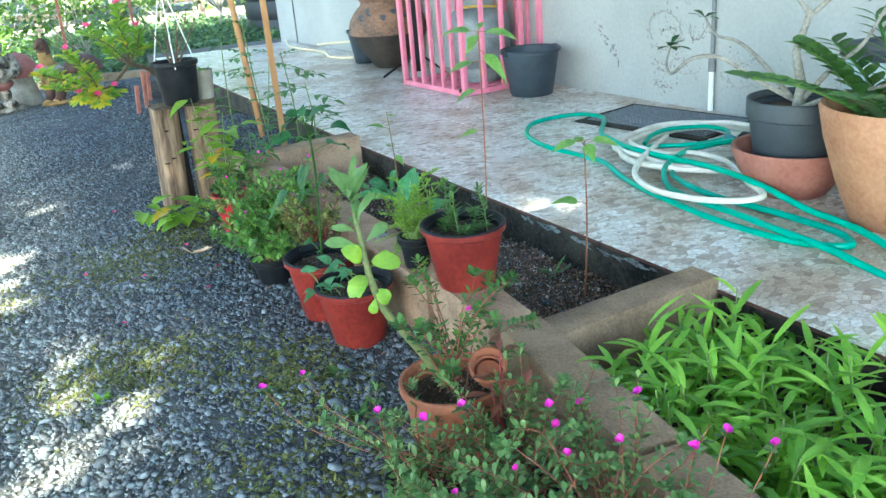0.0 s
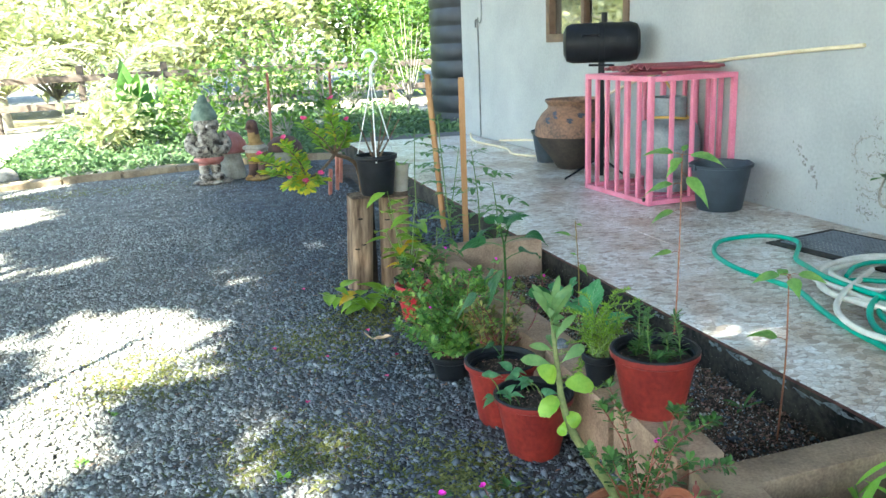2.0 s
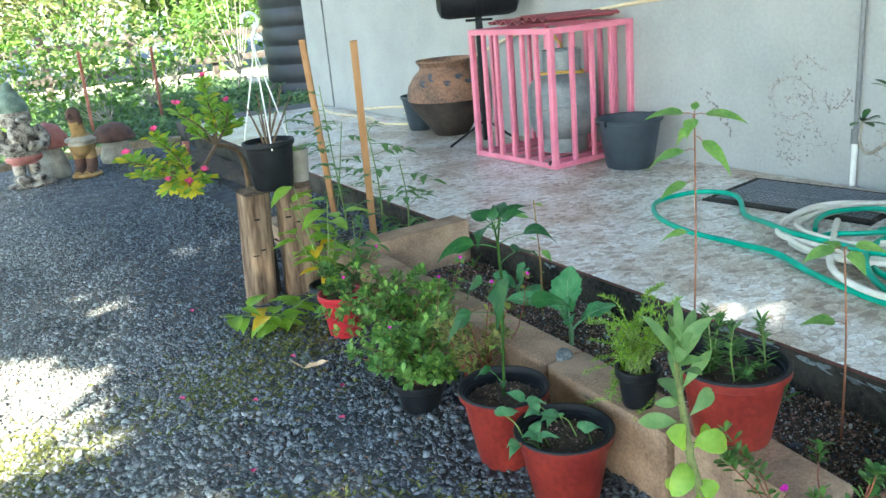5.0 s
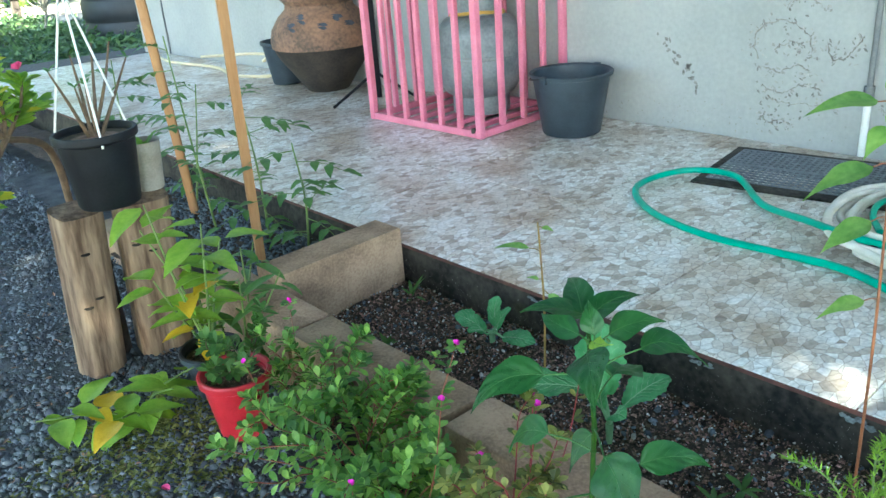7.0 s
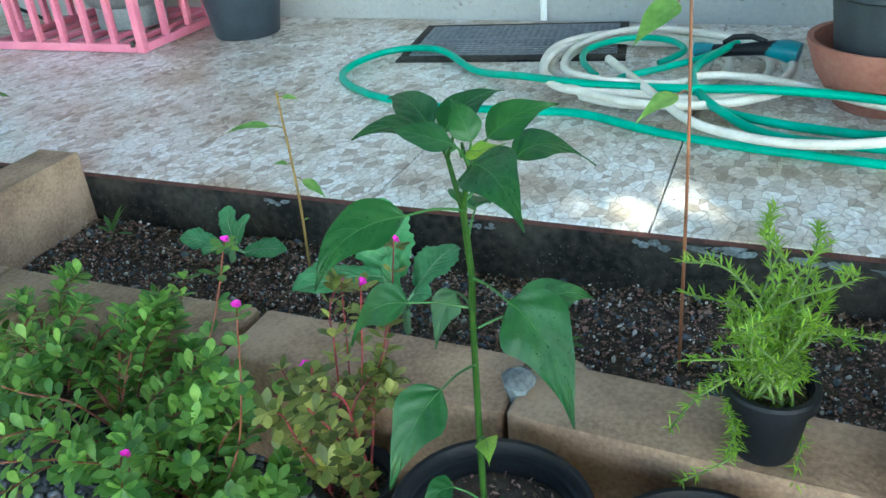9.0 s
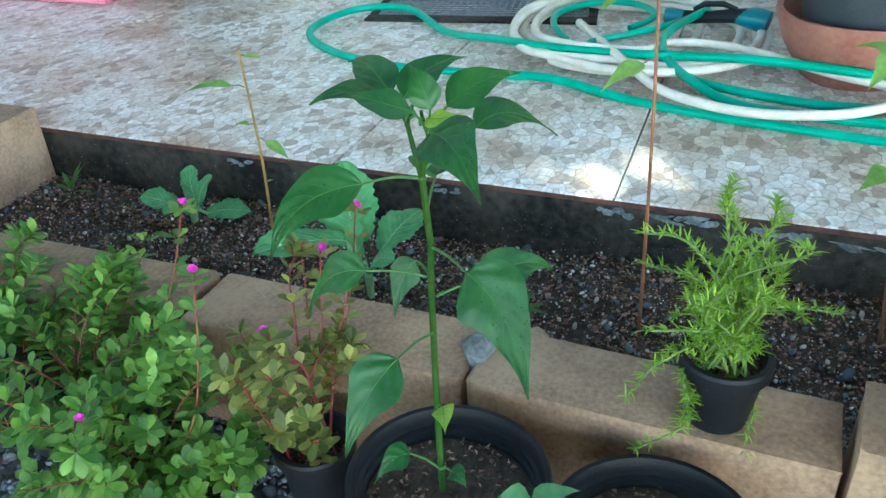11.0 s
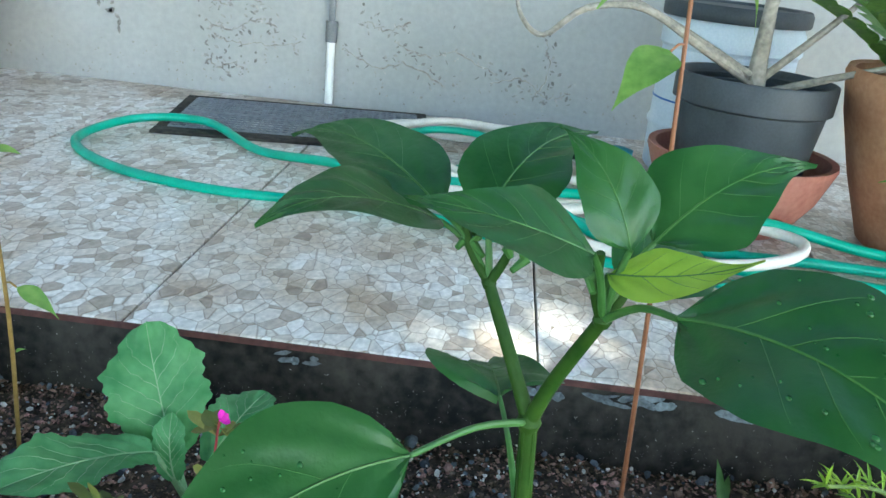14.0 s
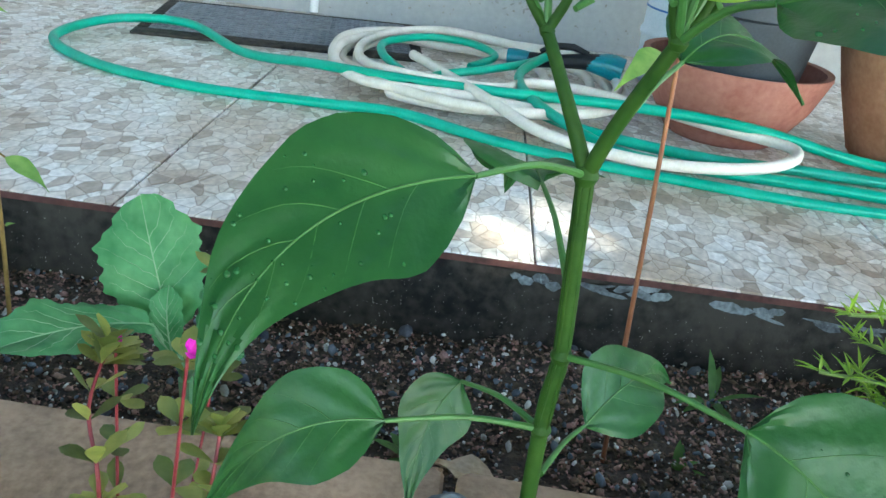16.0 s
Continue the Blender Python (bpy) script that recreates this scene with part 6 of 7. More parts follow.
# saplings in the bed
def sapling(loc, top, tiers, label, stemmat="stem_orange", lmat="leaf_bright"):
    t = thing("sapling", loc, label, "sapling", "saplings in the bed")
    b, tpv = Vector((0, 0, 0)), Vector(top) - Vector(loc)
    pts = spline([b, b.lerp(tpv, 0.5) + Vector((0.006, -0.004, 0)), tpv], 10)
    s, l = MB(), MB()
    s.tube(pts, [0.0031, 0.0020], 8)
    for f, way, L, W in tiers:
        p, w = pts[int(f * (len(pts) - 1))], Vector(way).normalized()
        e = p + (w + UP * 0.25) * min(0.028, 0.3 * L)
        s.tube([p, p.lerp(e, 0.5) + UP * 0.003, e], 0.0012, 5)
        blade(l, e, e + w * L - UP * L * 0.12, UP + w * 0.3 + Vector((-0.3, -0.2, 0)), W, L * 0.12, "ovate", 14, 3, 0.2, 0.02)
    part("stem", s, stemmat, t)
    part("leaf", l, lmat, t)
    return t


sapling((1.42, 2.388, 0.05), (1.466, 2.425, 0.84), [(1.0, (-0.6, 0.65, -0.05), 0.105, 0.045), (1.0, (-0.6, -0.3, -0.5), 0.065, 0.038), (1.0, (0.45, -0.75, -0.15), 0.115, 0.045), (0.97, (-0.5, 0.25, -0.6), 0.055, 0.034), (0.92, (0.35, -0.65, -0.8), 0.11, 0.046), (1.0, (0.5, 0.4, 0.3), 0.05, 0.022),
                                                       (0.86, (-0.6, 0.65, -0.35), 0.105, 0.046), (0.75, (-0.55, 0.55, -0.45), 0.085, 0.046), (0.60, (-0.6, 0.6, -0.25), 0.075, 0.032)], "thin reddish sapling with pointed green leaves at the top")
sapling((1.53, 2.005, 0.05), (1.585, 2.063, 0.53), [(1.0, (-0.8, 0.5, -0.3), 0.085, 0.045), (1.0, (0.7, -0.5, -0.2), 0.085, 0.045), (1.0, (-0.2, -0.7, -0.5), 0.07, 0.04), (0.98, (0.2, 0.8, 0.1), 0.06, 0.03), (0.62, (-0.75, 0.55, 0.05), 0.085, 0.042)], "slender sapling with a few broad leaves")
sapling((1.475, 3.135, 0.05), (1.455, 3.125, 0.494), [(0.97, (0.3, -0.8, -0.1), 0.03, 0.016), (0.80, (-0.65, 0.7, 0.12), 0.085, 0.022), (0.64, (0.2, -0.7, -0.6), 0.055, 0.026), (0.66, (-0.5, 0.5, 0.2), 0.03, 0.014), (0.4, (0.3, -0.6, 0.2), 0.012, 0.006)], "bare twig with two or three small leaves", "stem_gold")


def cabbage(loc, lv):
    """lv: base and tip of each blade from the heart, facing, width."""
    t = thing("cabbage_seedling", loc, "young cabbage with wavy blue-green leaves in the soil", "vegetable", "cabbage seedlings")
    heart = Vector((0, 0, 0.03))
    stalk = MB().tube([(0, 0, -0.02), heart], [0.007, 0.009], 8)
    part("stalk", stalk, "cabbage_rib", t)
    for b, e, up, W in lv:
        l, r = MB(), MB()
        b, e = Vector(b), Vector(e)
        r.tube([heart, heart.lerp(b, 0.5) + UP * 0.004, b], [0.0042, 0.0030], 7, 3)
        blade(l, b, e, up, W, 0.012, "cabb", 40, 9, 0.28, 0.07, r, 0.0012, None, 0.016)
        ob = part("leaf", l, "cabbage", t)
        part("midrib", r, "cabbage_rib", ob, "pale midrib and veins")


cabbage((1.40, 2.885, 0.07), [((0.01, 0.02, 0.09), (0.066, 0.072, 0.222), (-0.8, -0.2, 0.5), 0.112), ((-0.02, 0.03, 0.11), (-0.165, 0.125, 0.150), (-0.35, 0.1, 0.9), 0.085), ((0.04, -0.01, 0.06), (0.155, -0.045, 0.092), (-0.5, 0.0, 0.85), 0.075),
                              ((-0.01, 0.01, 0.07), (0.01, 0.02, 0.145), (-0.9, 0.0, 0.3), 0.04), ((-0.02, -0.03, 0.07), (-0.06, -0.085, 0.115), (-0.5, 0.0, 0.85), 0.05)])
cabbage((1.555, 3.39, 0.05), [((-0.01, 0.02, 0.03), (-0.05, 0.09, 0.075), (-0.4, 0.1, 0.9), 0.058), ((0.01, -0.03, 0.02), (0.03, -0.13, 0.03), (-0.5, 0, 0.85), 0.052), ((0.02, 0.0, 0.04), (0.05, 0.02, 0.115), (-0.8, 0, 0.4), 0.05), ((0.0, -0.02, 0.04), (0.02, -0.055, 0.115), (-0.8, 0.2, 0.4), 0.036), ((-0.02, 0.0, 0.03), (-0.08, 0.01, 0.06), (-0.3, 0, 0.9), 0.05)])
for k, (x, y) in enumerate(((1.60, 3.78), (1.38, 2.62), (1.58, 2.22), (1.42, 2.3), (1.35, 3.6), (1.5, 1.85), (1.45, 2.6))):
    t = thing("weed", (x, y, 0.045), "small green weed sprouting in the bed", "weed", "weeds in the bed")
    l = MB()
    for _ in range(9):
        w = around(rnd(0.2, 1.2))
        l.leaf((0, 0, 0), w, UP, rnd(0.03, 0.09 if k in (0, 2) else 0.05), 0.012, "lance", 0.3, 0.6, 5)
    part("leaf", l, "leaf", t)
t = thing("dry_leaf", (1.33, 2.52, 0.075), "pale dry leaf curled on the soil", "dry leaf")
part("blade", MB().leaf((0, 0, 0), (0.1, 1, 0), UP, 0.075, 0.04, "ovate", 0.5, -0.3, 7, 0.12, 2), "drylef", t)
st_ = thing("stone", (1.12, 2.575, 0.195), "rough grey lump of mortar wedged between two blocks", "stone")
part("lump", MB().lathe([(0, -0.04), (0.018, -0.034), (0.023, -0.012), (0.021, 0.008), (0.024, 0.02), (0.016, 0.031), (0.008, 0.036), (0, 0.034)], 18, wob=0.16), "flake", st_)

# grass-like bed
gb = thing("leafy_greens", (1.42, 0.9, 0.05), "dense bed of bright green lance-leaved water spinach", "vegetable", kind="stuff")
gs_, gl = MB(), MB()
for k in range(330):
    y = rnd(-1.1, 0.62)
    x = rnd(-0.29 - 0.14 * max(0, 0.6 - y), 0.22)
    h = rnd(0.06, 0.20)
    lean = Vector((rnd(-0.06, 0.06), rnd(-0.06, 0.06), h))
    b = Vector((x, y, 0))
    gs_.tube([b, b + lean], 0.002, 5)
    for q in range(7):
        f = rnd(0.25, 1.0)
        w = around(rnd(0.15, 0.9))
        gl.leaf(b + lean * f, w, UP, rnd(0.075, 0.135), rnd(0.014, 0.022), "lance", 0.3, rnd(0.4, 1.2), 6)
part("stem", gs_, "stem_green", gb)
part("leaf", gl, "grass", gb)

# split logs with the hanging pot and a cup on them
def log(loc, w, d, h, rz, label):
    t = thing("log", loc, label, "log", "upright logs", rz=rz)
    t.matrix_basis = at(*loc, 8, 0, rz)
    mb = MB()
    n = 26
    for j in range(13):
        z = h * j / 12
        for i in range(n):
            a = 6.2832 * i / n
            f = 1 + 0.07 * noise.noise(Vector((math.cos(a) * 2, math.sin(a) * 2, z * 3 + rz))) + 0.03 * noise.noise(Vector((math.cos(a) * 8, math.sin(a) * 8, z * 1.5)))
            sx, sy = math.copysign(abs(math.cos(a)) ** 0.55, math.cos(a)), math.copysign(abs(math.sin(a)) ** 0.55, math.sin(a))
            mb.v.append((w / 2 * f * sx + 0.01 * z, d / 2 * f * sy, z))
    for j in range(12):
        for i in range(n):
            mb.f.append((j * n + i, j * n + (i + 1) % n, (j + 1) * n + (i + 1) % n, (j + 1) * n + i))
    mb.f += [tuple(range(n))[::-1]]
    part("bark", mb, "log", t)
    top = MB()
    vs = [Vector(v) + Vector((0, 0, 0.001)) for v in mb.v[-n:]]
    top.add([Vector((0.01 * h, 0, h + 0.004))] + vs, [(0, 1 + i, 1 + (i + 1) % n) for i in range(n)])
    part("cut_end", top, "log", t, "sawn end grain")
    kn = MB()
    for _ in range(3):
        a = rnd(3.6, 5.6)
        kn.lathe([(0, 0.0), (0.010, 0.001), (0.013, 0.003), (0.006, 0.005), (0, 0.004)], 10, (rnd(-0.04, 0.04), -d / 2 * 0.97, rnd(0.1, h - 0.1)))
    part("knot", kn, "blackish_brown", t)


log((0.785, 4.21, 0), 0.115, 0.12, 0.50, 6, "weathered split log standing on end")
log((0.975, 4.21, 0), 0.15, 0.13, 0.495, -10, "weathered square-cut log standing on end")
# dark bar added to stand for the dark gap between the logs
solid("iron_post", MB().box((0.875, 4.26, 0.23), (0.03, 0.03, 0.48), 0.003), "blackish_brown", "dark bar filling the gap between the two logs", "post")
hp = thing("hanging_pot", (0.880, 4.10, 0.503), "black hanging pot with white hanger and a nearly bare cutting", "potted plant")
part("pot", MB().lathe(pot_profile(0.078, 0.098, 0.20), 36), "black", hp)
part("soil", soil_disc(0.09, 0.18), "crumb", hp)
HK = Vector((0.0, 0.0, 0.675))
hp.matrix_basis = hp.matrix_basis @ Matrix.Diagonal((1.0, 1.0, 0.97, 1))
for a in (0.3, 2.4, 4.5):
    part("strand", MB().tube([(0.1 * math.cos(a), 0.1 * math.sin(a), 0.17), (0.1 * math.cos(a), 0.1 * math.sin(a), 0.20), (0.02 * math.cos(a), 0.02 * math.sin(a), 0.49), tuple(HK - UP * 0.10)], 0.003, 6), "white_plastic", hp)
hk = [HK + Vector((0.032 * math.cos(a), 0, 0.032 * math.sin(a))) for a in [math.pi * (1.05 - 1.35 * i / 14) for i in range(15)]]
part("hook", MB().tube([HK + Vector((0, 0, -0.12)), HK + Vector((0, 0, -0.06)), HK + Vector((0.012, 0, -0.035))] + hk[::-1], 0.0075, 8), "white_plastic", hp, "white plastic hook")
cs, cl = MB(), MB()
for k in range(7):
    a = k * 0.9
    e = Vector((rnd(-0.10, 0.14), rnd(-0.06, 0.1), rnd(0.28, 0.42)))
    cs.tube([(0.01 * math.cos(a), 0.01 * math.sin(a), 0.17), tuple(e * 0.6 + Vector((0, 0, 0.06))), tuple(e)], [0.006, 0.002], 7, 5)
    for q in range(4):
        cl.leaf(e, around(rnd(0.1, 0.8)), UP, 0.03, 0.01, "lance", 0.2, 0.3, 4)
part("stem", cs, "stem_brown", hp, "reddish bare stems")
part("leaf", cl, "leaf", hp)
cpt = thing("cup", (1.005, 4.13, 0.502), "cloudy plastic cup with a small seedling", "cup")
part("beaker", MB().lathe([(0, 0), (0.034, 0), (0.036, 0.004), (0.046, 0.13), (0.048, 0.134), (0.045, 0.134), (0.036, 0.06), (0, 0.1)], 28), "cup", cpt)
sd = MB()
for _ in range(7):
    sd.leaf((0, 0, 0.1), around(rnd(0.5, 1.3)), UP, rnd(0.05, 0.08), 0.02, "lance", 0.2, 0.5, 5)
part("seedling", sd, "leaf_bright", cpt)

# stakes and tomato plants in the second bed
def stake(base, top, w, label, material="stake"):
    t = thing("stake", base, label, "stake", "wooden stakes")
    d = Vector(top) - Vector(base)
    m = d.to_track_quat("Z", "Y").to_matrix().to_4x4()
    part("lath", MB().box((0, 0, 0), (w, w * 0.6, d.length), 0.002, Matrix.Translation(d / 2) @ m, 0.0008), material, t)


stake((1.54, 5.11, 0.04), (1.426, 4.965, 1.03), 0.032, "light brown sawn stake leaning in the bed")
stake((1.44, 4.41, 0.04), (1.414, 4.33, 1.03), 0.032, "light brown sawn stake standing in the bed")
stake((-0.815, 3.235, -0.02), (-0.98, 3.30, 0.75), 0.032, "light brown stake leaning in the gravel")


def tomato(loc, h, n, seed):
    t = thing("tomato_plant", loc, "spindly tomato plant with sparse toothed leaves", "vegetable", "tomato plants")
    s, l = MB(), MB()
    top = Vector((rnd(-0.05, 0.08), rnd(-0.05, 0.05), h))
    pts = spline([Vector((0, 0, 0)), top * 0.5 + Vector((rnd(-0.03, 0.03), 0, 0)), top], 10)
    s.tube(pts, [0.005, 0.0025], 7)
    for k in range(n):
        p = pts[int((0.2 + 0.8 * k / n) * (len(pts) - 1))]
        w = around(rnd(0.0, 0.5))
        L = rnd(0.12, 0.21)
        q = [p + w * L * f - UP * 0.05 * f * f for f in (0, 0.4, 0.7, 1)]
        s.tube(q, [0.002, 0.001], 5)
        for f in (1, 2, 3):
            for sg in (-1, 1):
                d = (w.cross(UP) * sg + w * 0.6).normalized() if f < 3 else w
                l.leaf(q[f], d - UP * 0.2, UP, rnd(0.05, 0.082), 0.034, "ovate", 0.2, 0.6, 5, 0.05)
    part("stem", s, "stem_green", t)
    part("leaf", l, "leaf", t)


for k, (x, y, h) in enumerate(((1.58, 4.32, 0.42), (1.60, 4.62, 0.55), (1.5, 4.85, 0.75), (1.62, 5.25, 0.5), (1.5, 5.6, 0.6))):
    tomato((x, y, 0.05), h, 9, k)

# leafy clump in front of the end block
cl2 = thing("leafy_shrub", (1.05, 3.86, 0), "shrub with long dark green leaves beside the blocks", "plant")
shrub(cl2, (0, 0, 0), [(0.05, 0.0, 0.36), (0.12, 0.06, 0.34), (0.0, -0.06, 0.3), (0.1, -0.1, 0.3), (-0.05, 0.05, 0.28)], 0.10, 0.03, 9, "leaf", "stem_green", "lance")

# small weeds, moss and fallen petals on the gravel
wd, ms = MB(), MB()
for _ in range(5600):
    cx, cy, sx, sy = random.choice(((0.45, 3.5, 0.35, 0.35), (0.25, 2.55, 0.3, 0.22), (0.75, 3.75, 0.2, 0.25), (0.62, 2.2, 0.18, 0.3), (-0.25, 3.4, 0.3, 0.25), (0.45, 1.6, 0.3, 0.4), (-1.2, 8.3, 1.3, 0.3)))
    x, y = random.gauss(cx, sx * 0.5), random.gauss(cy, sy * 0.5)
    if x > 1.02:
        continue
    for q in range(3):
        ms.leaf((x, y, bumpy(x, y) + 0.003), around(rnd(0.1, 0.7)), UP, rnd(0.01, 0.026), 0.007, "lance", 0.2, 0.4, 3)
lit = MB()
for _ in range(1500):
    cx, cy, sx, sy = random.choice(((-0.1, 3.6, 0.35, 0.4), (0.1, 4.8, 0.3, 0.3), (0.3, 2.75, 0.3, 0.3), (0.5, 4.3, 0.3, 0.4), (-0.5, 5.5, 0.5, 0.4), (0.6, 3.4, 0.3, 0.5)))
    x, y = random.gauss(cx, sx), random.gauss(cy, sy)
    if x < 0.98:
        lit.leaf((x, y, bumpy(x, y) + 0.008), around(rnd(-0.1, 0.3)), UP, rnd(0.008, 0.024), rnd(0.004, 0.009), "lance", rnd(0.2, 0.8), rnd(-0.6, 0.6), 3)
solid("leaf_litter", lit, "litter", "brown leaf scraps scattered over the gravel", "leaf litter", kind="stuff")
solid("ground_moss", ms, "moss", "patches of dull green creeping weed in the gravel", "weeds", kind="stuff")
for k, (x, y, s, mt) in enumerate(((0.15, 2.42, 0.035, "grass"), (-0.42, 2.75, 0.03, "leaf_bright"), (0.55, 2.15, 0.03, "leaf"), (0.74, 2.12, 0.04, "leaf"), (0.70, 1.9, 0.04, "leaf"), (-0.35, 3.1, 0.02, "leaf_bright"))):
    t = thing("weed", (x, y, bumpy(x, y)), "small leafy weed growing in the gravel", "weed", "weeds in the gravel")
    l = MB()
    for _ in range(16):
        l.leaf((rnd(-0.01, 0.01), rnd(-0.01, 0.01), 0), around(rnd(0.2, 1.0)), UP, s * rnd(0.7, 1.3), s * 0.45, "ovate", 0.2, 0.5, 4)
    part("leaf", l, mt, t)
pt = MB()
for x, y in ((0.62, 3.0), (0.45, 3.3), (0.25, 3.5), (0.66, 3.55), (0.5, 4.3), (0.3, 2.9), (0.7, 3.2)):
    pt.leaf((x, y, bumpy(x, y) + 0.012), around(0), UP, 0.025, 0.018, "round", 0.4, 0.3, 4)
solid("fallen_petals", pt, "rose", "pink petals fallen on the gravel", "petals", kind="stuff")
t = thing("dry_leaf", (0.66, 3.42, 0.012), "pale dry curled leaf on the gravel", "dry leaf")
part("blade", MB().leaf((0, 0, 0), (1, -0.6, 0), UP, 0.09, 0.035, "lance", 0.6, -0.5, 8, 0.1, 2).leaf((0, 0, 0), (-0.4, 1, 0), UP, 0.08, 0.012, "lance", 0.6, -0.5, 8), "drylef", t)


# ---- yard figures and edging ----
vin = thing("periwinkle", (0.80, 4.42, 0), "leggy pink periwinkle arching out behind the logs, some leaves yellow", "plant")
vs_, vl, vy, vf = MB(), MB(), MB(), MB()
ORG = Vector((0.80, 4.42, 0))
fork, low = Vector((0.70, 4.2, 0.70)) - ORG, Vector((0.525, 4.0, 0.625)) - ORG
vs_.tube([(0.06, 0.04, 0), (0.07, 0.0, 0.4), (0.03, -0.08, 0.62), tuple(fork)], [0.012, 0.009], 9, 6)
vs_.tube([tuple(fork), tuple(fork.lerp(low, 0.5) - UP * 0.02), tuple(low)], [0.008, 0.006], 9, 5)
for root, tip, yel in ((low, (0.317, 3.95, 0.728), 0.3), (low, (0.347, 3.95, 0.672), 0.4), (low, (0.435, 4.0, 0.785), 0.25), (low, (0.441, 3.95, 0.605), 0.6), (low, (0.511, 3.95, 0.585), 0.8), (low, (0.60, 4.05, 0.60), 0.3), (low, (0.50, 4.0, 0.72), 0.5), (fork, (0.539, 4.05, 0.86), 0.05), (fork, (0.679, 4.15, 0.88), 0.1), (fork, (0.77, 4.2, 0.83), 0.05), (fork, (0.62, 4.2, 0.80), 0.05), (fork, (0.72, 4.3, 0.93), 0.05), (fork, (0.80, 4.25, 0.76), 0.0)):
    tv = Vector(tip) - ORG
    pts = spline([root, root.lerp(tv, 0.5) + Vector((rnd(-0.015, 0.015), rnd(-0.02, 0.02), rnd(-0.02, 0.01))), tv], 9)
    vs_.tube(pts, [0.0055, 0.003], 7)
    for i in range(5, len(pts)):
        for q in range(4 if i < len(pts) - 3 else 6):
            w = (around(rnd(0.0, 0.7)) + (pts[i] - pts[i - 1]).normalized() * 0.5).normalized()
            (vy if rnd(0, 1) < yel else vl).leaf(pts[i], w, UP + Vector((-0.2, -0.4, 0)), rnd(0.035, 0.062), 0.019, "obov", 0.2, 0.5, 5)
    if rnd(0, 1) < 0.75:
        flower(vf, pts[-1] + Vector((0, 0, 0.03)), 0.022, UP + Vector((-0.3, -0.6, 0)))
part("stem", vs_, "stem_brown", vin)
part("leaf", vl, "leaf_lime", vin)
part("yellow_leaf", vy, "leaf_yellow", vin, "yellowing leaves")
part("flower", vf, "rose", vin, "bright pink flowers")


def lump(mb, c, r, n=14, wob=0.05):
    prof = [(0, -r[1])] + [(r[0] * math.cos(a), r[1] * math.sin(a)) for a in [(-80 + 20 * k) * math.pi / 180 for k in range(9)]] + [(0, r[1])]
    mb.lathe(prof, n, c, (1, r[2] / r[0]), wob)


gn = MB()
lump(gn, (0.02, -0.02, 0.02), (0.19, 0.035, 0.15))
for q in (-1, 1):
    lump(gn, (q * 0.06, -0.06, 0.07), (0.06, 0.04, 0.10))
    lump(gn, (q * 0.055, 0, 0.15), (0.05, 0.09, 0.055))
lump(gn, (0, 0, 0.235), (0.145, 0.055, 0.11))
lump(gn, (0, 0, 0.34), (0.145, 0.13, 0.12))
for q in (-1, 1):
    gn.tube([(q * 0.12, 0, 0.46), (q * 0.17, -0.03, 0.38), (q * 0.13, -0.10, 0.32), (q * 0.03, -0.13, 0.34)], [0.055, 0.05, 0.045, 0.04], 10, 4)
    lump(gn, (q * 0.045, -0.085, 0.545), (0.045, 0.035, 0.035))
lump(gn, (0, -0.075, 0.43), (0.10, 0.11, 0.065))
lump(gn, (0, -0.01, 0.55), (0.12, 0.11, 0.105))
lump(gn, (0, -0.12, 0.54), (0.028, 0.025, 0.03))
gn.lathe([(0.118, 0.60), (0.125, 0.625), (0.105, 0.68), (0.07, 0.735), (0.045, 0.77), (0.04, 0.80), (0.022, 0.825), (0, 0.83)], 18, (0, 0.01, 0), wob=0.06)
ob = solid("garden_gnome", gn, "figure", "weathered painted cement garden gnome on the gravel edge", "garden figure")
ob.matrix_basis = at(0.24, 8.22, 0.0, 0, 0, 10)
gme = ob.data
gme.materials.append(M["figure_green"])
gme.materials.append(M["figure_red"])
for p in gme.polygons:
    if p.center.z > 0.605 * SIZE:
        p.material_index = 1
    elif 0.19 * SIZE < p.center.z < 0.245 * SIZE:
        p.material_index = 2


def mushroom(loc, h, r, capmat, label):
    t = thing("cement_mushroom", loc, label, "garden figure", "cement mushrooms")
    part("stalk", MB().lathe([(0, 0), (r * 0.72, 0), (r * 0.78, h * 0.15), (r * 0.62, h * 0.4), (r * 0.45, h * 0.6), (0, h * 0.62)], 24, wob=0.03), "stone", t)
    part("cap", MB().lathe([(0, h * 0.56), (r * 0.9, h * 0.54), (r, h * 0.58), (r * 0.9, h * 0.74), (r * 0.55, h * 0.92), (0, h)], 24, wob=0.03), capmat, t, "domed cap with faded paint")


mushroom((0.46, 8.45, 0), 0.47, 0.165, "figure_red", "cement mushroom figure with a faded red cap")
mushroom((1.02, 8.75, 0), 0.36, 0.19, "figure_brown", "cement mushroom figure with a dark red-brown cap")
dk = MB()
lump(dk, (0, 0.0, 0.02), (0.12, 0.03, 0.14))
for s in (-1, 1):
    dk.tube([(s * 0.04, -0.08, 0.03), (s * 0.05, 0, 0.08), (s * 0.05, 0.01, 0.22)], [0.035, 0.04, 0.05], 10, 4)
lump(dk, (0, 0.01, 0.27), (0.10, 0.11, 0.13))
lump(dk, (0, -0.02, 0.31), (0.13, 0.035, 0.10))
dk.tube([(0, 0.0, 0.34), (0, -0.02, 0.42), (0, -0.03, 0.50)], [0.06, 0.05, 0.055], 12, 4)
lump(dk, (0, -0.04, 0.52), (0.055, 0.06, 0.06))
dk.tube([(0, -0.08, 0.52), (0, -0.15, 0.50)], [0.025, 0.012], 8)
ob = solid("cement_duck", dk, "figure_ochre", "weathered ochre cement duck figure on the gravel edge", "garden figure")
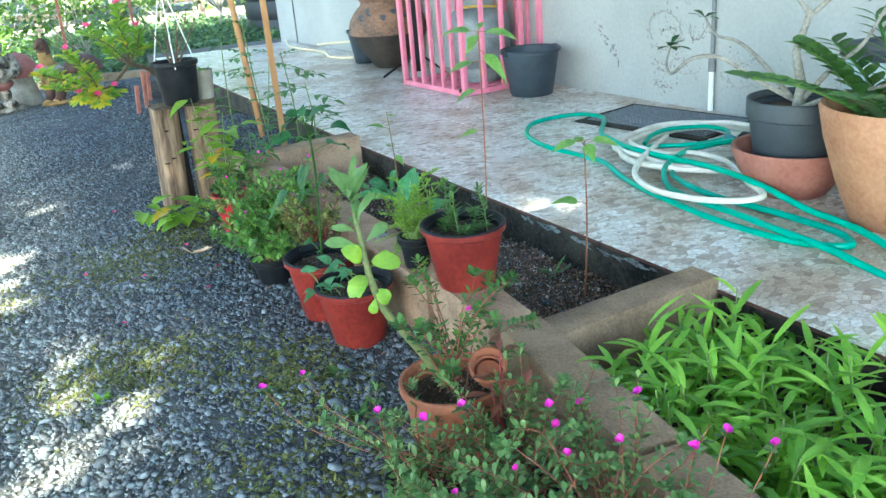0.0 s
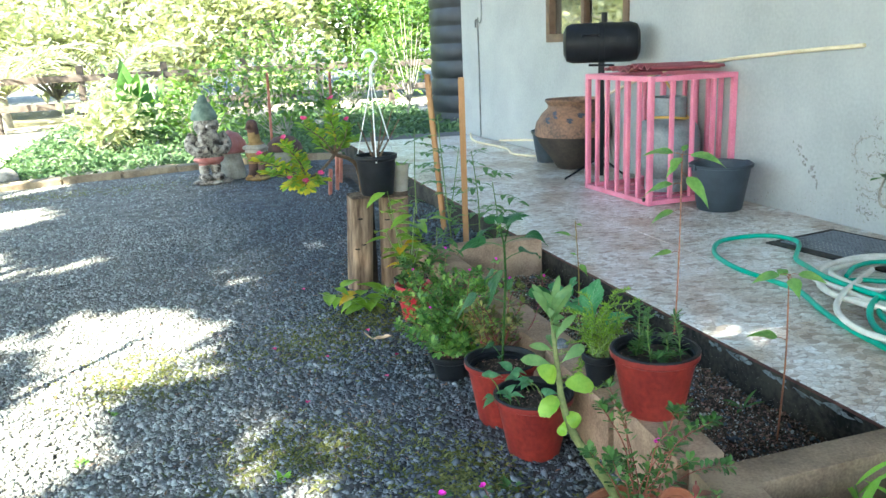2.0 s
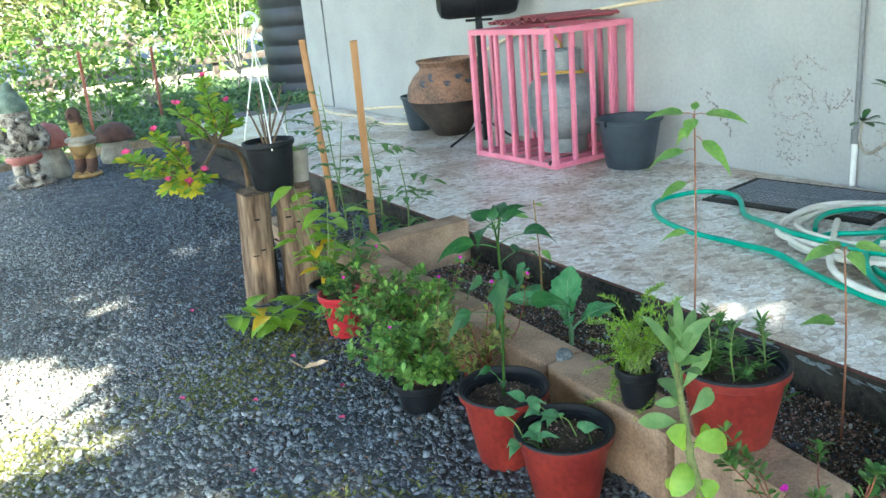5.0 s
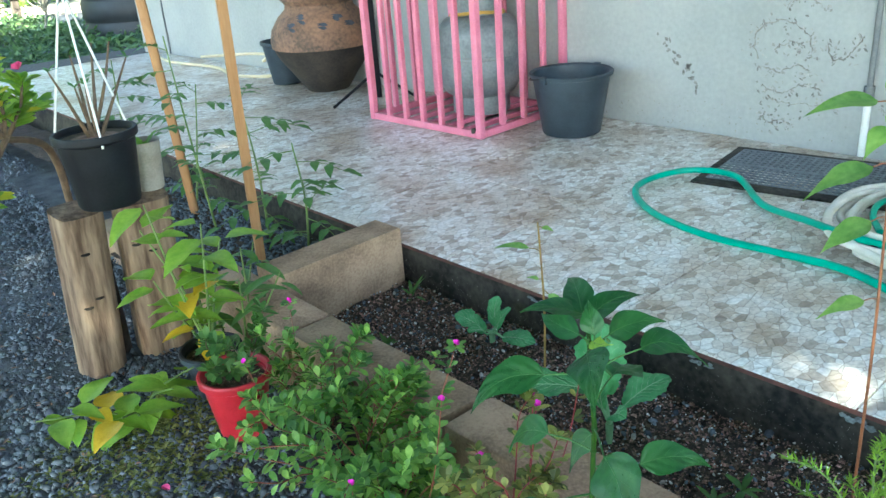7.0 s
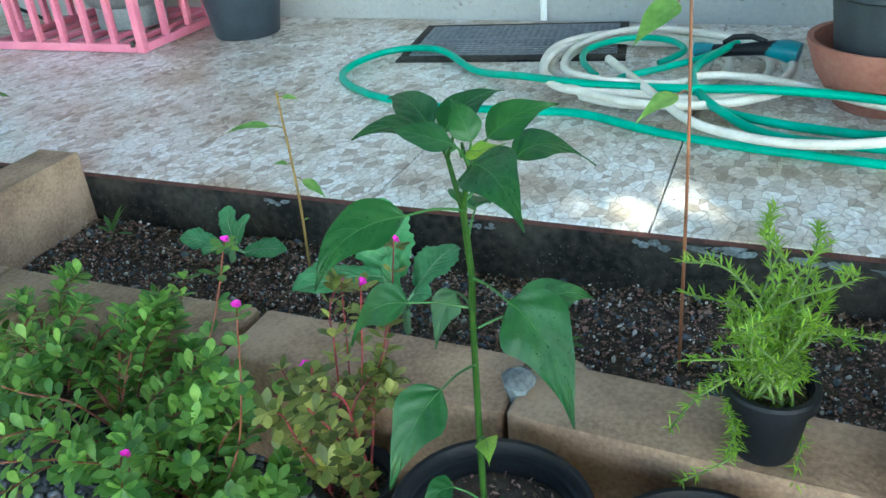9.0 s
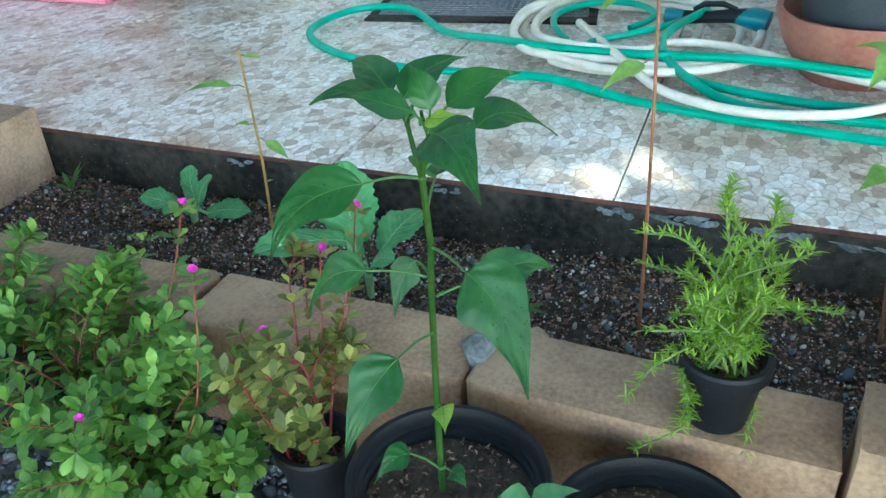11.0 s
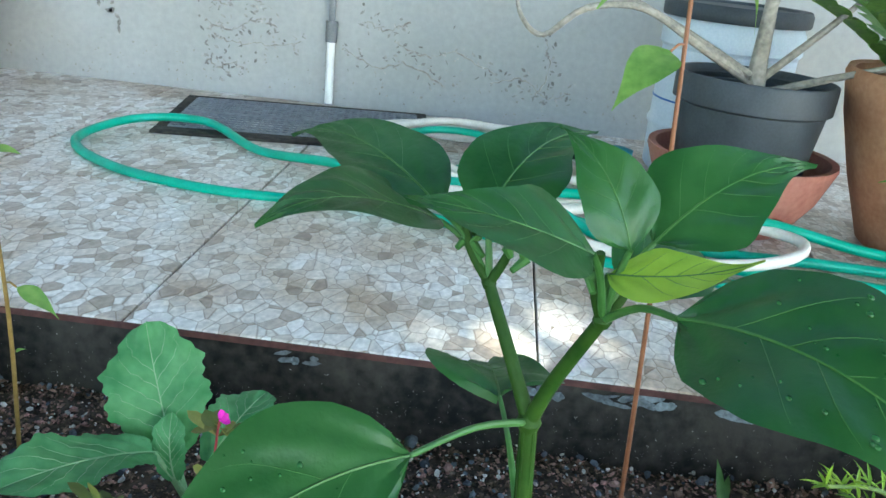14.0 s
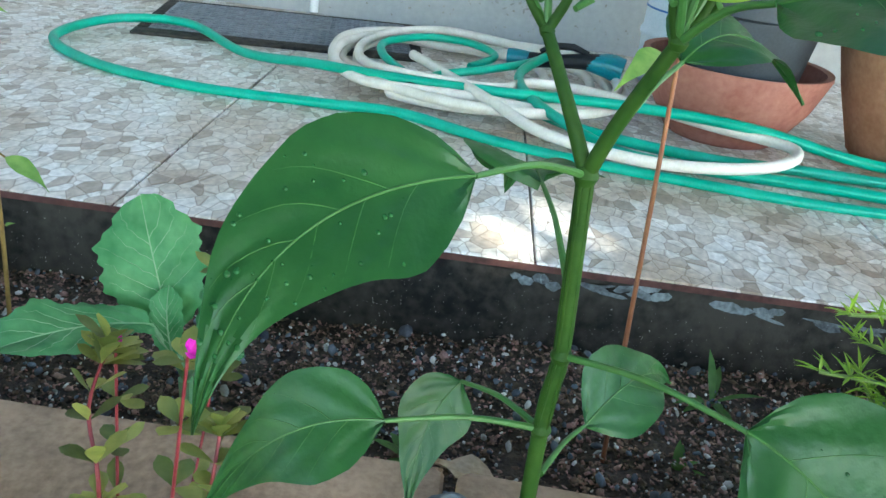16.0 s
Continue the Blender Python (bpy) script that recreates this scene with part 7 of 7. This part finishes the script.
ob.matrix_basis = at(0.68, 8.2, 0.0, 0, 0, -35)
ob.data.materials.append(M["figure_brown"])
ob.data.materials.append(M["stone"])
for p in ob.data.polygons:
    if p.center.z > 0.45 * SIZE or 0.04 * SIZE < p.center.z < 0.15 * SIZE:
        p.material_index = 1
    elif 0.28 * SIZE < p.center.z < 0.34 * SIZE:
        p.material_index = 2
for k, (x, y, h) in enumerate(((1.25, 7.2, 0.3), (1.36, 7.6, 0.24), (1.15, 7.0, 0.22), (1.05, 10.2, 0.95), (1.9, 10.8, 0.9))):
    stake((x, y, 0), (x + 0.02, y, h), 0.045, "short red-brown stake driven in the ground", "bowl")

cr = thing("garden_edging", (-0.5, 9.1, 0), "low pale stone edging between gravel and garden", "edging", kind="structure")
PTS = [(-5.2, 8.35), (-2.25, 8.75), (-0.07, 9.28), (0.6, 9.45), (1.72, 9.3)]
for (xa, ya), (xb, yb) in zip(PTS, PTS[1:]):
    n = max(1, int(math.hypot(xb - xa, yb - ya) / 0.45))
    for k in range(n):
        f = (k + 0.5) / n
        c = Vector((xa + (xb - xa) * f, ya + (yb - ya) * f, 0.005))
        ob = part("kerb_stone", MB().box((0, 0, 0), (math.hypot(xb - xa, yb - ya) / n - 0.012, 0.13, 0.12), 0.02, rough=0.014), "earth_kerb", cr)
        ob.matrix_basis = at(c.x + 0.5, c.y - 9.1, c.z, rnd(-2, 2), rnd(-2, 2), math.degrees(math.atan2(yb - ya, xb - xa)))
for k, (x, y, s) in enumerate(((-2.5, 9.3, 0.22), (-2.05, 9.5, 0.18), (-2.9, 9.1, 0.25), (-1.7, 9.4, 0.14), (-3.3, 9.6, 0.2))):
    mb = MB()
    lump(mb, (0, 0, s * 0.5), (s, s * 0.75, s * 0.8), 12, 0.14)
    ob = solid("rock", mb, "stone", "pale rock at the garden's edge", "rock", "rocks by the edging")
    ob.matrix_basis = at(x, y, -0.02, 0, 0, 40 * k)
wpot = thing("white_pot", (-2.2, 8.55, 0), "white plastic pot with a young staked plant", "potted plant")
part("pot", MB().lathe(pot_profile(0.14, 0.17, 0.24), 28), "white_plastic", wpot)
part("soil", soil_disc(0.15, 0.2), "soil", wpot)
shrub(wpot, (0, 0, 0.2), [(0.0, 0.0, 0.9), (-0.15, 0, 0.75), (0.15, 0.1, 0.7), (-0.05, 0, 1.05)], 0.16, 0.10, 7, "leaf_bright", "stem_brown")
stake((-2.12, 8.5, 0.2), (-2.2, 8.55, 1.0), 0.03, "thin stake in the white pot")

# water tank behind the house
tk = thing("water_tank", (4.32, 11.7, 0), "tall ribbed black plastic water tank", "water tank")
prof = [(0, 0)]
for k in range(11):
    z = 0.24 * k
    prof += [(0.70, z), (0.72, z + 0.03), (0.72, z + 0.19), (0.70, z + 0.22)]
prof += [(0.45, 2.9), (0, 3.0)]
part("body", MB().lathe(prof, 44), "tank", tk)

# fence
fence = thing("fence", (0, 15.5, 0), "dark weathered rail fence at the end of the garden", "fence")
for k in range(9):
    x = -5.5 + 1.35 * k
    part("post", MB().box((x, 0, 0.5), (0.11, 0.10, 1.15), 0.01, rough=0.006), "oldwood", fence)
for z in (0.42, 0.86):
    for k in range(4):
        part("rail", MB().box((-4.15 + 2.7 * k, -0.07, z + rnd(-0.02, 0.02)), (2.72, 0.05, 0.11), 0.006, Matrix.Rotation(rnd(-0.01, 0.01), 4, "Y")), "oldwood", fence)


# ---- garden foliage ----
def leaf_cloud(name, centres, size, material, parent=None, up=0.5, seed=0):
    """Many small pointed leaves, each a folded kite of two faces, at the given places."""
    rs = np.random.RandomState(seed + len(centres))
    n = len(centres)
    c = np.asarray(centres, float)
    d = rs.normal(0, 1, (n, 3))
    d[:, 2] = d[:, 2] * 0.6 - 0.15
    d /= np.linalg.norm(d, axis=1)[:, None]
    u = rs.normal(0, 0.6, (n, 3)) + np.array([0, 0, 1.0])
    s = np.cross(d, u)
    s /= np.linalg.norm(s, axis=1)[:, None] + 1e-9
    u = np.cross(s, d)
    L = (size * rs.uniform(0.55, 1.3, n))[:, None]
    w = L * rs.uniform(0.2, 0.3, n)[:, None]
    v = np.stack([c, c + d * L * 0.45 + s * w + u * w * 0.3, c + d * L, c + d * L * 0.45 - s * w + u * w * 0.3], 1)
    base = 4 * np.arange(n)
    f = np.concatenate([np.stack([base, base + 1, base + 2], 1), np.stack([base, base + 2, base + 3], 1)])
    me = bpy.data.meshes.new(name)
    me.from_pydata((SIZE * v).reshape(-1, 3).tolist(), [], f.tolist())
    me.materials.append(M[material])
    ob = new(name, me)
    if parent:
        ob.parent = parent
    return ob


def clumps(rs, n, centre, spread, k, r):
    """Places in k loose clumps within an uneven crown."""
    cc = rs.normal(0, 1, (k, 3))
    cc /= np.linalg.norm(cc, axis=1)[:, None]
    cc *= (rs.uniform(0.25, 1.0, k) ** 0.5)[:, None]
    cc = cc * np.asarray(spread) + np.asarray(centre)
    idx = rs.randint(0, k, n)
    return cc[idx] + rs.normal(0, 1, (n, 3)) * r * np.array([1, 1, 0.7]), cc


def tree(name, loc, h, spread, n, k, size, material, label, category="tree", seed=0, low=0.45, r=0.4, trunk=0.09):
    rs = np.random.RandomState(seed)
    t = thing(name, loc, label, category)
    pts, cc = clumps(rs, n, (0, 0, h * (1 + low) / 2), (spread, spread, h * (1 - low) / 2), k, r)
    pts[:, 2] = np.maximum(pts[:, 2], 0.03)
    mb = MB()
    fork = Vector((rs.uniform(-0.1, 0.1), rs.uniform(-0.1, 0.1), h * low * 0.8))
    mb.tube([(0, 0, -0.05), tuple(fork * 0.5), tuple(fork)], [trunk, trunk * 0.75], 10, 4)
    for c in cc[:: max(1, k // 14)]:
        e = Vector(c)
        mb.tube([tuple(fork), tuple(fork.lerp(e, 0.5) + Vector((0, 0, -0.05))), tuple(e)], [trunk * 0.5, trunk * 0.12], 7, 4)
    part("trunk", mb, "bark", t)
    leaf_cloud("crown", pts, size, material, t, seed=seed)
    return t


bare = MB()
bx = [-12 + 0.5 * i for i in range(21)]
for j, y in enumerate([9.0 + 0.45 * i for i in range(15)]):
    for x in bx:
        bare.v.append((min(x, -1.75 + 0.5 * noise.noise(Vector((y * 0.9, 2, 7)))), y + (0.3 if j == 0 else 0), 0.02 + 0.015 * noise.noise(Vector((x, y, 4)))))
bare.f = [(j * 21 + i, j * 21 + i + 1, j * 21 + i + 22, j * 21 + i + 21) for j in range(14) for i in range(20)]
solid("bare_earth", bare, "earth", "pale bare sunlit earth at the garden's edge", "ground", kind="structure")
solid("road", MB().box((0, 17.3, 0.0), (60, 2.6, 0.06), 0.01), "earth", "pale dirt road beyond the fence", "road", kind="structure")

# low green cover between edging and fence
rs = np.random.RandomState(77)
n = 20000
gx, gy = rs.uniform(-1.9, 4.2, n), 9.35 + 6.2 * rs.uniform(0, 1, n) ** 1.2
hgt = np.array([0.10 + 0.13 * noise.noise(Vector((x * 1.1, y * 1.1, 5))) + 0.06 * noise.noise(Vector((x * 4, y * 4, 5))) for x, y in zip(gx, gy)]).clip(0.02, 0.5)
keep = ~((gx > 2.9) & (gy < 9.4))
cover = leaf_cloud("ground_cover", np.column_stack([gx, gy, hgt * rs.uniform(0.2, 1.3, n)])[keep], 0.085, "cover")
tagged(cover, "low green creeping plants covering the garden ground", "ground cover", kind="stuff")

# shrubs along the fence and behind it; bush_lit carries painted sunlight
k = 0
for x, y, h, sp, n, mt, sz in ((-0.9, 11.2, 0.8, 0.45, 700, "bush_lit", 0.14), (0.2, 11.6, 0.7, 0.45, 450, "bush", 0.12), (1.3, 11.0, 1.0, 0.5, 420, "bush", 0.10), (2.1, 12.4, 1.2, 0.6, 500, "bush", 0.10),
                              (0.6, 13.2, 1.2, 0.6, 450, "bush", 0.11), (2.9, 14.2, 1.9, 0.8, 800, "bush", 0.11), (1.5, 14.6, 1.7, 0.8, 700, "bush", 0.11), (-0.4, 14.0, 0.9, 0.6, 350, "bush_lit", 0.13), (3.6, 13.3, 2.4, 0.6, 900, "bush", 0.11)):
    k += 1
    tree("shrub", (x, y, 0), h, sp, n, 14, sz, mt, "loose green garden shrub with small leaves", "shrub", 100 + k, 0.15, 0.17, 0.02)
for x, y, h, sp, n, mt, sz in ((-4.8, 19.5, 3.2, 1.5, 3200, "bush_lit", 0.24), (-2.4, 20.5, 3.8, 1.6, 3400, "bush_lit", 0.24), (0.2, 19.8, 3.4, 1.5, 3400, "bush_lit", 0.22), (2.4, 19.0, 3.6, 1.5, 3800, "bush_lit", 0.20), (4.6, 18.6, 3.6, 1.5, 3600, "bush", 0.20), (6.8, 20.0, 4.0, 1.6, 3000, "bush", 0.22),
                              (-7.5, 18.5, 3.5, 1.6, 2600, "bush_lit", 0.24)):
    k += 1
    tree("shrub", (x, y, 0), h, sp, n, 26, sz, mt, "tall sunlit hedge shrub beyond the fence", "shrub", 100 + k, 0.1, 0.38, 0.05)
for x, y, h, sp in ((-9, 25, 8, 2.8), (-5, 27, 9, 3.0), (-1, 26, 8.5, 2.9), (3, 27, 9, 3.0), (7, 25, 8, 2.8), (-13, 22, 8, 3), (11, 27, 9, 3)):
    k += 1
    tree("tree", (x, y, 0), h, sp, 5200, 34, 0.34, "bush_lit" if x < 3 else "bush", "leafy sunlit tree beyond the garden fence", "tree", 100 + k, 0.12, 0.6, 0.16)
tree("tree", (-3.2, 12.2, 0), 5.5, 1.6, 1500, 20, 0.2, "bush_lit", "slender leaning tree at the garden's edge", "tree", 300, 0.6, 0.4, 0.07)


def palm(loc, n, L, seed):
    t = thing("palm", loc, "young palm with arching sunlit fronds", "palm")
    random.seed(seed)
    l, s = MB(), MB()
    for q in range(n):
        a = 2.4 * q
        w = Vector((math.cos(a), math.sin(a), rnd(0.7, 1.8))).normalized()
        pts = pinnate(l, (0, 0, 0.5), w, L * rnd(0.8, 1.1), 22, 0.05, 0.42, 1.25)
        s.tube(pts, [0.022, 0.006], 6)
    s.tube([(0, 0, -0.05), (0, 0, 0.55)], [0.14, 0.10], 10)
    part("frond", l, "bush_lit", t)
    part("trunk", s, "bark", t)


palm((-2.9, 16.6, 0), 15, 2.6, 5)
palm((-4.9, 17.0, 0), 15, 2.8, 6)
palm((-1.2, 17.2, 0), 11, 2.2, 7)
cn_ = thing("canna", (-0.55, 12.0, 0), "clump of upright broad canna leaves", "plant")
random.seed(8)
l = MB()
for q in range(13):
    a = rnd(0, 6.28)
    b = Vector((rnd(-0.2, 0.2), rnd(-0.2, 0.2), rnd(0.1, 0.5)))
    e = b + Vector((0.3 * math.cos(a), 0.3 * math.sin(a), rnd(0.5, 0.85)))
    blade(l, b, e, Vector((-math.cos(a), -math.sin(a), 0.5)), rnd(0.18, 0.26), -0.05, "lance", 10, 2, 0.3, 0.02)
    l.tube([tuple(b * 0.3), tuple(b)], 0.012, 6)
part("leaf", l, "leaf", cn_)

# unseen shade trees, added on the sun's side to dapple the yard
DIRX, DIRY = SUN_FROM.x / SUN_FROM.z, SUN_FROM.y / SUN_FROM.z
# sun patches on the ground: x, y, radii, and how far the crown is cleared
SUN_GAPS = [(-0.38, 3.85, 0.38, 0.50), (-0.66, 2.93, 0.35, 0.42), (-1.44, 5.46, 0.36, 0.85), (-1.46, 7.32, 0.50, 0.50), (-1.30, 8.62, 0.40, 0.45), (-2.1, 6.4, 0.5, 1.2), (-0.74, 5.41, 0.30, 0.10, 0.9), (0.10, 4.88, 0.20, 0.20, 0.75), (0.22, 2.57, 0.19, 0.18, 0.82), (0.0, 2.14, 0.14, 0.10, 0.92),
        (0.0, 3.43, 0.06, 0.20, 0.95), (0.82, 5.2, 0.13, 0.13, 0.9), (0.30, 4.5, 0.16, 0.24, 0.6), (-1.1, 4.1, 0.25, 0.36, 0.75), (1.93, 2.78, 0.05, 0.15, 0.74), (1.98, 2.58, 0.05, 0.14, 0.70), (1.0, 4.35, 0.04, 0.08), (0.1, 1.35, 0.12, 0.1), (-1.9, 2.2, 0.5, 0.4), (-2.3, 3.9, 0.4, 0.5), (-0.6, 0.6, 0.3, 0.4)]


def shade_tree(loc, x0, x1, y0, y1, n, seed, label):
    """An unseen broad crown whose shade falls on the given stretch of the yard, opened where sun patches should land.
    """
    rs = np.random.RandomState(seed)
    t = thing("shade_tree", loc, label, "tree")
    gx, gy = rs.uniform(x0, x1, n), rs.uniform(y0, y1, n)
    wob = np.array([0.35 * noise.noise(Vector((x * 1.2, y * 1.2, 9))) for x, y in zip(gx, gy)])
    ok = np.ones(n, bool)
    for cx, cy, rx, ry, *clear in SUN_GAPS:
        a = ((gx - cx) / (rx + 0.10)) ** 2 + ((gy - cy) / (ry + 0.10)) ** 2
        ok &= (a > (0.75 + rs.uniform(0, 0.5, n) + wob)) | (rs.uniform(0, 1, n) > (clear[0] if clear else 1.0))
    ok &= gx > x0 + 0.5 + 0.9 * wob
    z = rs.uniform(4.0, 5.4, n)
    p = np.column_stack([gx + DIRX * z, gy + DIRY * z, z])[ok] - np.asarray(loc)
    mb = MB()
    top = Vector((0.3, 0.4, 3.2))
    mb.tube([(0, 0, -0.1), (0.05, 0.1, 1.7), tuple(top)], [0.16, 0.12], 12, 5)
    for q in range(0, len(p), max(1, len(p) // 22)):
        e = Vector(p[q])
        mb.tube([tuple(top), tuple(top.lerp(e, 0.5) + Vector((0, 0, 0.2))), tuple(e)], [0.05, 0.01], 7, 4)
    part("trunk", mb, "bark", t)
    leaf_cloud("crown", p, 0.19, "bush", t, seed=seed)


shade_tree((-5.2, -2.8, 0), -3.1, 6.3, -1.5, 4.2, 68000, 401, "unseen broad leafy tree shading the yard")
shade_tree((-5.6, 1.2, 0), -3.1, 6.3, 4.2, 9.3, 61000, 402, "unseen broad leafy tree shading the far yard")
shade_tree((-6.4, 4.2, 0), 0.6, 6.3, 9.3, 13.5, 30000, 403, "unseen broad leafy tree shading the garden")
